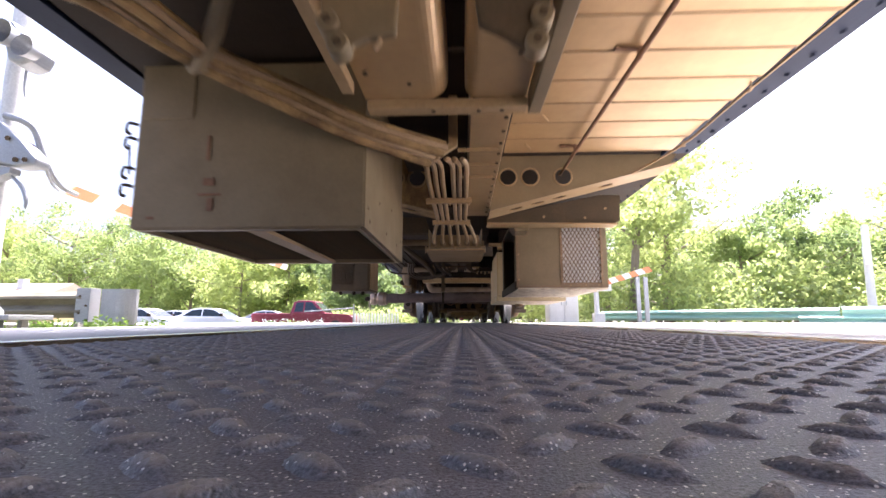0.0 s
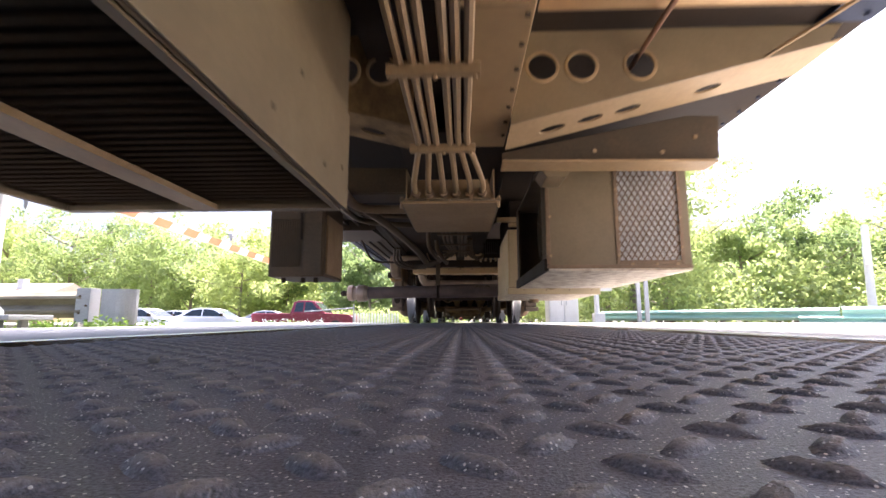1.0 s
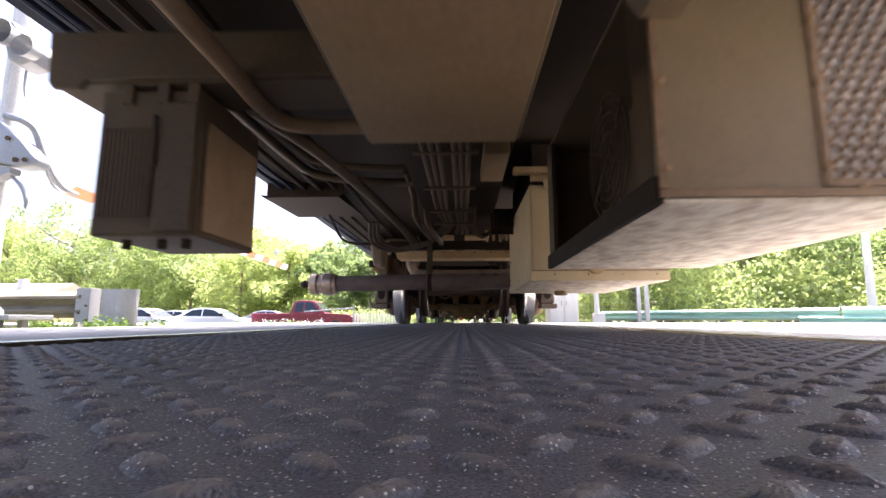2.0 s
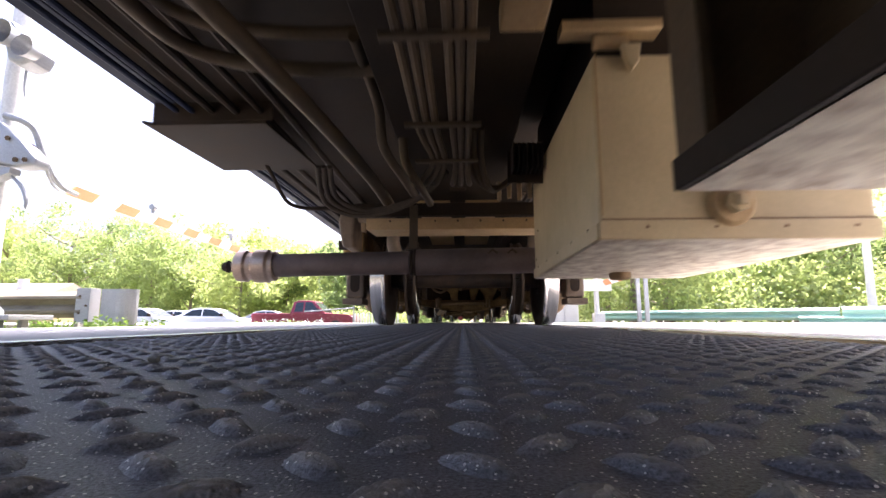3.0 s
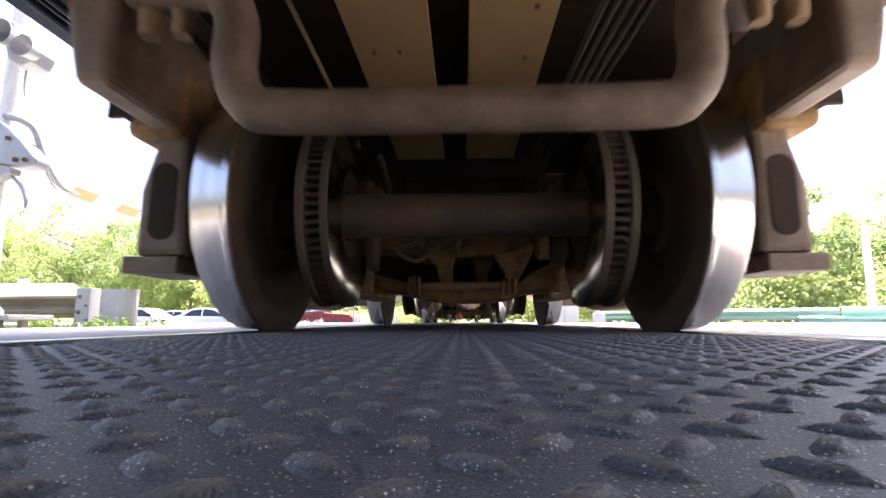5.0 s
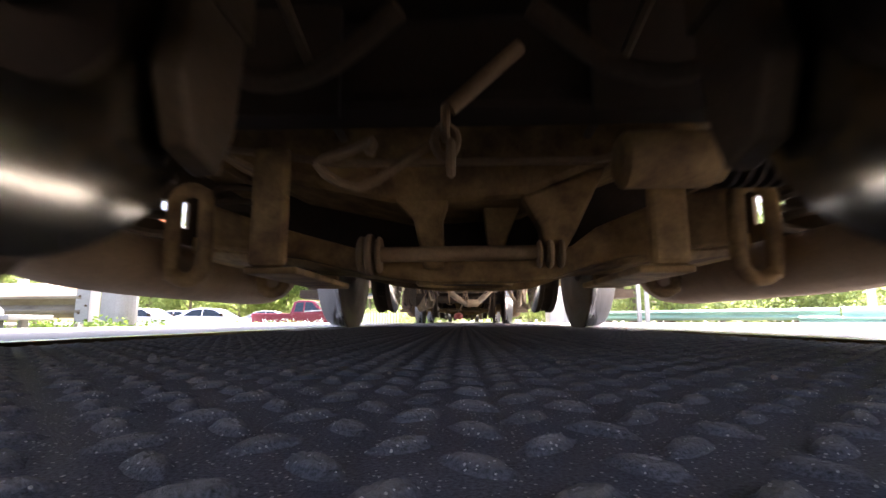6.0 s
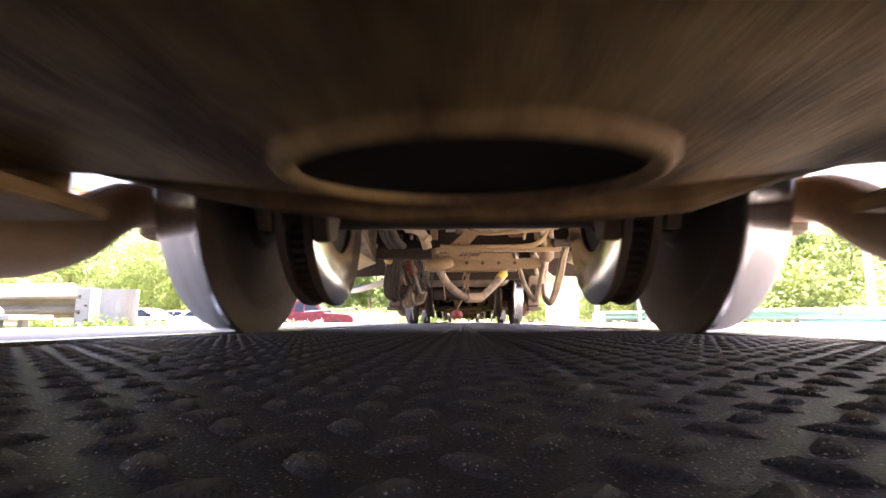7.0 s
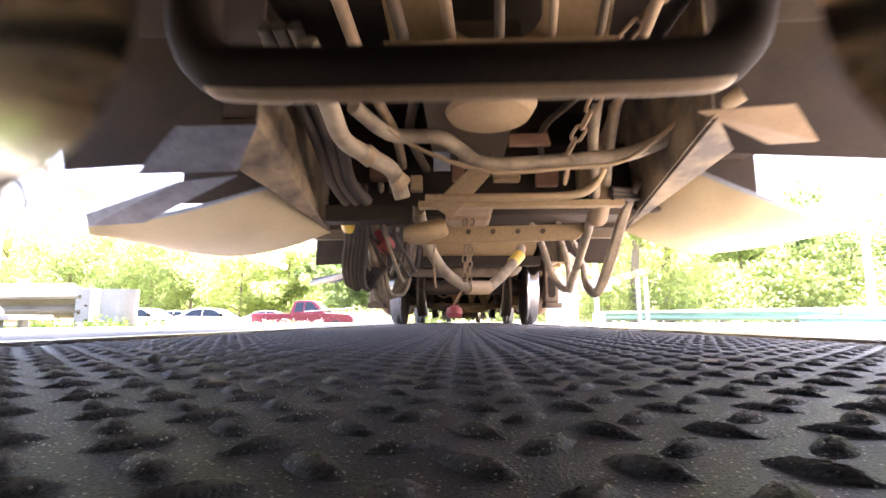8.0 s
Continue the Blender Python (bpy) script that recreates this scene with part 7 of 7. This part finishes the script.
def car(name, x, y, heading, paint, label, pickup=False):
    """A parked car: body along its own x, front at +x."""
    z = ground_height(x, y)
    t = thing(name, label, "car" if not pickup else "pickup truck", "parked cars", at=pose(x, y, z, 0, 0, heading))
    if pickup:
        L, W = 2.95, 0.98
        side = [(-L, 0.55), (-L, 1.18), (-0.75, 1.18), (-0.70, 1.25), (1.15, 1.20), (2.65, 1.12), (2.9, 0.95), (L, 0.55), (2.45, 0.42), (-2.5, 0.45)]
        roof = [(-0.72, 1.2), (-0.60, 1.82), (-0.35, 1.92), (0.35, 1.92), (0.62, 1.84), (1.25, 1.2)]
        panes = [[(-0.50, 1.27), (-0.46, 1.78), (0.0, 1.82), (0.0, 1.27)], [(0.08, 1.27), (0.08, 1.82), (0.45, 1.80), (0.98, 1.27)]]
        wheels, r = (-1.85, 1.9), 0.40
    else:
        L, W = 2.25, 0.88
        side = [(-L, 0.42), (-L, 0.85), (-2.05, 0.98), (-1.3, 1.0), (0.9, 0.96), (1.9, 0.84), (2.2, 0.66), (L, 0.42), (1.9, 0.25), (-1.9, 0.25)]
        roof = [(-1.75, 0.96), (-1.0, 1.38), (-0.5, 1.47), (0.1, 1.45), (0.45, 1.36), (1.15, 0.94)]
        panes = [[(-1.35, 1.02), (-0.92, 1.33), (-0.35, 1.39), (-0.35, 1.0)], [(-0.27, 1.0), (-0.27, 1.39), (0.15, 1.37), (0.38, 1.30), (0.88, 0.99)]]
        wheels, r = (-1.35, 1.38), 0.32
    s = Shape().prism(side, "y", -W, W)
    part("body", s, paint, t, bevel=0.07)
    s = Shape()
    n = len(roof)
    v = [(a, sy * (W - 0.04 - 0.20 * (b - roof[0][1]) / 0.6), b) for sy in (-1, 1) for a, b in roof]
    s.add(v, [tuple(range(n)), tuple(range(2 * n - 1, n - 1, -1))] + [(i, n + i, n + (i + 1) % n, (i + 1) % n) for i in range(n)])
    cab = part("cabin", s, paint, t, bevel=0.03)
    for sy in (-1, 1):
        for pn in panes:
            s = Shape()
            m = len(pn)
            o = [(a, sy * (W - 0.04 - 0.20 * (b - roof[0][1]) / 0.6 + 0.004), b) for a, b in pn]
            s.add(o + [(a, c - sy * 0.02, b) for a, c, b in o], [tuple(range(m)), tuple(range(2 * m - 1, m - 1, -1))] + [(i, m + i, m + (i + 1) % m, (i + 1) % m) for i in range(m)])
            part("side_window", s, CARGLASS, cab, "dark side window")
    (xa, za), (xb, zb) = roof[-2], roof[-1]
    s = Shape()
    pts = [(xa + (xb - xa) * k + 0.012, sy * (W - 0.10 - 0.16 * (1 - k)), za + (zb - za) * k + 0.012) for k, sy in ((0.08, -1), (0.92, -1), (0.92, 1), (0.08, 1))]
    s.add(pts + [(a - 0.02, b, c - 0.02) for a, b, c in pts], [(0, 1, 2, 3), (7, 6, 5, 4), (0, 4, 5, 1), (1, 5, 6, 2), (2, 6, 7, 3), (3, 7, 4, 0)])
    part("windscreen", s, CARGLASS, cab, "dark windscreen")
    for wx in wheels:
        for sy in (-1, 1):
            s = Shape().lathe([(sy * (W - 0.20), r * 0.6), (sy * (W - 0.20), r - 0.03), (sy * (W - 0.16), r), (sy * (W - 0.01), r), (sy * (W + 0.02), r - 0.03), (sy * (W + 0.02), r * 0.6)], 24, (wx, 0, r), "y")
            w = part("wheel", s, TYRE, t, "black tyre on a grey rim")
            s = Shape().lathe([(sy * (W - 0.08), 0.001), (sy * (W - 0.08), r * 0.62), (sy * (W + 0.005), r * 0.62), (sy * (W - 0.02), 0.08), (sy * (W + 0.01), 0.06), (sy * (W + 0.01), 0.001)], 18, (wx, 0, r), "y")
            part("rim", s, GALV, w)
    for sy in (-1, 1):
        s = Shape().box(L - 0.14, L + 0.01, *sorted((sy * (W - 0.38), sy * (W - 0.05))), side[6][1] - 0.16, side[6][1] - 0.02)
        part("headlight", s, WHITE, t, "clear headlight", bevel=0.02)
        s = Shape().box(panes[1][-1][0] - 0.12, panes[1][-1][0], *sorted((sy * (W - 0.02), sy * (W + 0.16))), panes[1][-1][1] + 0.02, panes[1][-1][1] + 0.18)
        part("door_mirror", s, BLACK, t, bevel=0.02)


car("pickup_truck", -9.1, 28.0, 0, CARRED, "dark red crew-cab pickup truck parked on the lot", True)
car("parked_car", -14.2, 27.0, 4, CARWHITE, "white hatchback car parked on the lot")
car("parked_car", -17.7, 26.4, -4, CARWHITE, "white saloon car parked on the lot")
car("parked_car", -13.2, 33.0, 10, GALV, "silver car parked behind the others")
car("parked_car", -19.5, 33.0, 0, CARWHITE, "white car parked further back")
guardrails()
crossing_gates()


def fence_and_house():
    f = thing("picket_fence", "low white picket fence beside the track", "fence")
    me = Shape().prism([(0, 0), (0.09, 0), (0.09, 1.0), (0.045, 1.08), (0, 1.0)], "y", 0, 0.02).mesh("picket", WHITE)
    recalc(me)
    for i in range(16):
        o = new("picket", me)
        o.parent, o.location = f, (-5.9 + 0.155 * i, 26.0, ground_height(-5, 26) + 0.05)
    s = Shape().box(-6.0, -3.4, 26.025, 26.06, -0.35, -0.28)
    part("fence_bar", s, WHITE, f)
    s = Shape().tube([(-8.6, 25.8, 0.55), (-5.9, 25.8, 0.75)], 0.03, 8, 0)
    s.tube([(-5.9, 25.8, -0.8), (-5.9, 25.8, 0.95)], 0.04, 8, 0)
    part("barrier_pole", s, GALV, f, "grey barrier pole")
    h = thing("house", "low house with a pinkish shingle roof", "house")
    s = Shape().box(-44, -37.2, 41, 47, -0.9, 2.1)
    part("wall", s, CREAM, h)
    s = Shape().prism([(40.3, 2.1), (47.7, 2.1), (44, 3.6)], "x", -44.5, -36.9)
    r = part("roof", s, ROOFTILE, h, "pinkish brown shingle roof")
    s = Shape().box(-41.0, -40.4, 42.4, 43.0, 2.9, 3.9)
    part("chimney", s, WHITE, r, "small pale chimney")
    for x in (-43, -39.5):
        s = Shape().box(x, x + 0.9, 40.97, 41.03, 0.8, 1.9)
        w = part("window", s, CARGLASS, h, "dark window")
        q = Shape()
        q.box(x - 0.08, x, 40.94, 41.0, 0.72, 1.98)
        q.box(x + 0.9, x + 0.98, 40.94, 41.0, 0.72, 1.98)
        q.box(x, x + 0.9, 40.94, 41.0, 1.9, 1.98)
        q.box(x, x + 0.9, 40.94, 41.0, 0.72, 0.8)
        part("frame", q, WHITE, w)


fence_and_house()


def verge_grass():
    rng = np.random.default_rng(5)
    n = 2600
    x, y = -2.7 - 2.6 * rng.random(n), 0.5 + 4.7 * rng.random(n)
    h, a = 0.02 + 0.06 * rng.random(n), rng.random(n) * 6.28
    v, f = [], []
    for i in range(n):
        z = ground_height(x[i], y[i]) + 0.02
        dx, dy = math.cos(a[i]) * 0.008, math.sin(a[i]) * 0.008
        lx, ly = rng.normal() * 0.03, rng.normal() * 0.03
        o = len(v)
        v += [(x[i] - dx, y[i] - dy, z), (x[i] + dx, y[i] + dy, z), (x[i] + lx, y[i] + ly, z + h[i])]
        f.append((o, o + 1, o + 2))
    me = bpy.data.meshes.new("verge_grass")
    me.from_pydata(v, [], f)
    me.materials.append(GRASS)
    tagged(part("verge_grass", me, None), "ragged green verge grass under the guardrail", "grass", kind="stuff")
    s = Shape()
    s.prism([(-8, -7), (-2.62, -7), (-2.62, 4.35), (-3.2, 5.35), (-8, 5.35)], "z", -0.2, -0.04)
    tagged(part("verge", s, SOIL), "brown earth verge beside the road", "ground", kind="structure")


verge_grass()
hedge("verge_weeds", "low leafy weeds along the verge before the guardrail", [(-2.9 - 0.16 * i, 4.55 + 0.25 * math.sin(i * 2.3), -0.02) for i in range(24)], 0.12, 5200, 0.022, GRASS, 97)
for x, y, r in ((-3.45, 4.6, 0.03), (-3.85, 4.7, 0.045), (-4.25, 4.55, 0.035), (-4.6, 4.6, 0.04), (-3.62, 4.4, 0.025)):
    s = Shape()
    s.lathe([(-0.05, 0.001), (-0.05, r * 0.9), (-0.02, r * 1.1), (0.01, r * 0.8), (0.025, 0.001)], 9, (x, y, 0.0), "z")
    tagged(part("stone", s, GRIT), "pale rounded stone lying among verge weeds", "stone", "verge stones")


def motions():
    rows = [(0.5 * i, 0.5 * i * SPEED) for i in range(17)]
    for car in (CAR_A, CAR_B):
        walk(car, [(t, pose(0, -d, 0)) for t, d in rows])
    turn = math.degrees(SPEED / WHEEL_R)
    times = [0.3 * i for i in range(27)] + [8.0]
    for k, (ob, y, z) in enumerate(WHEELSETS):
        walk(ob, [(t, pose(0.007, y, z, turn * t + 37 * k)) for t in times])


motions()
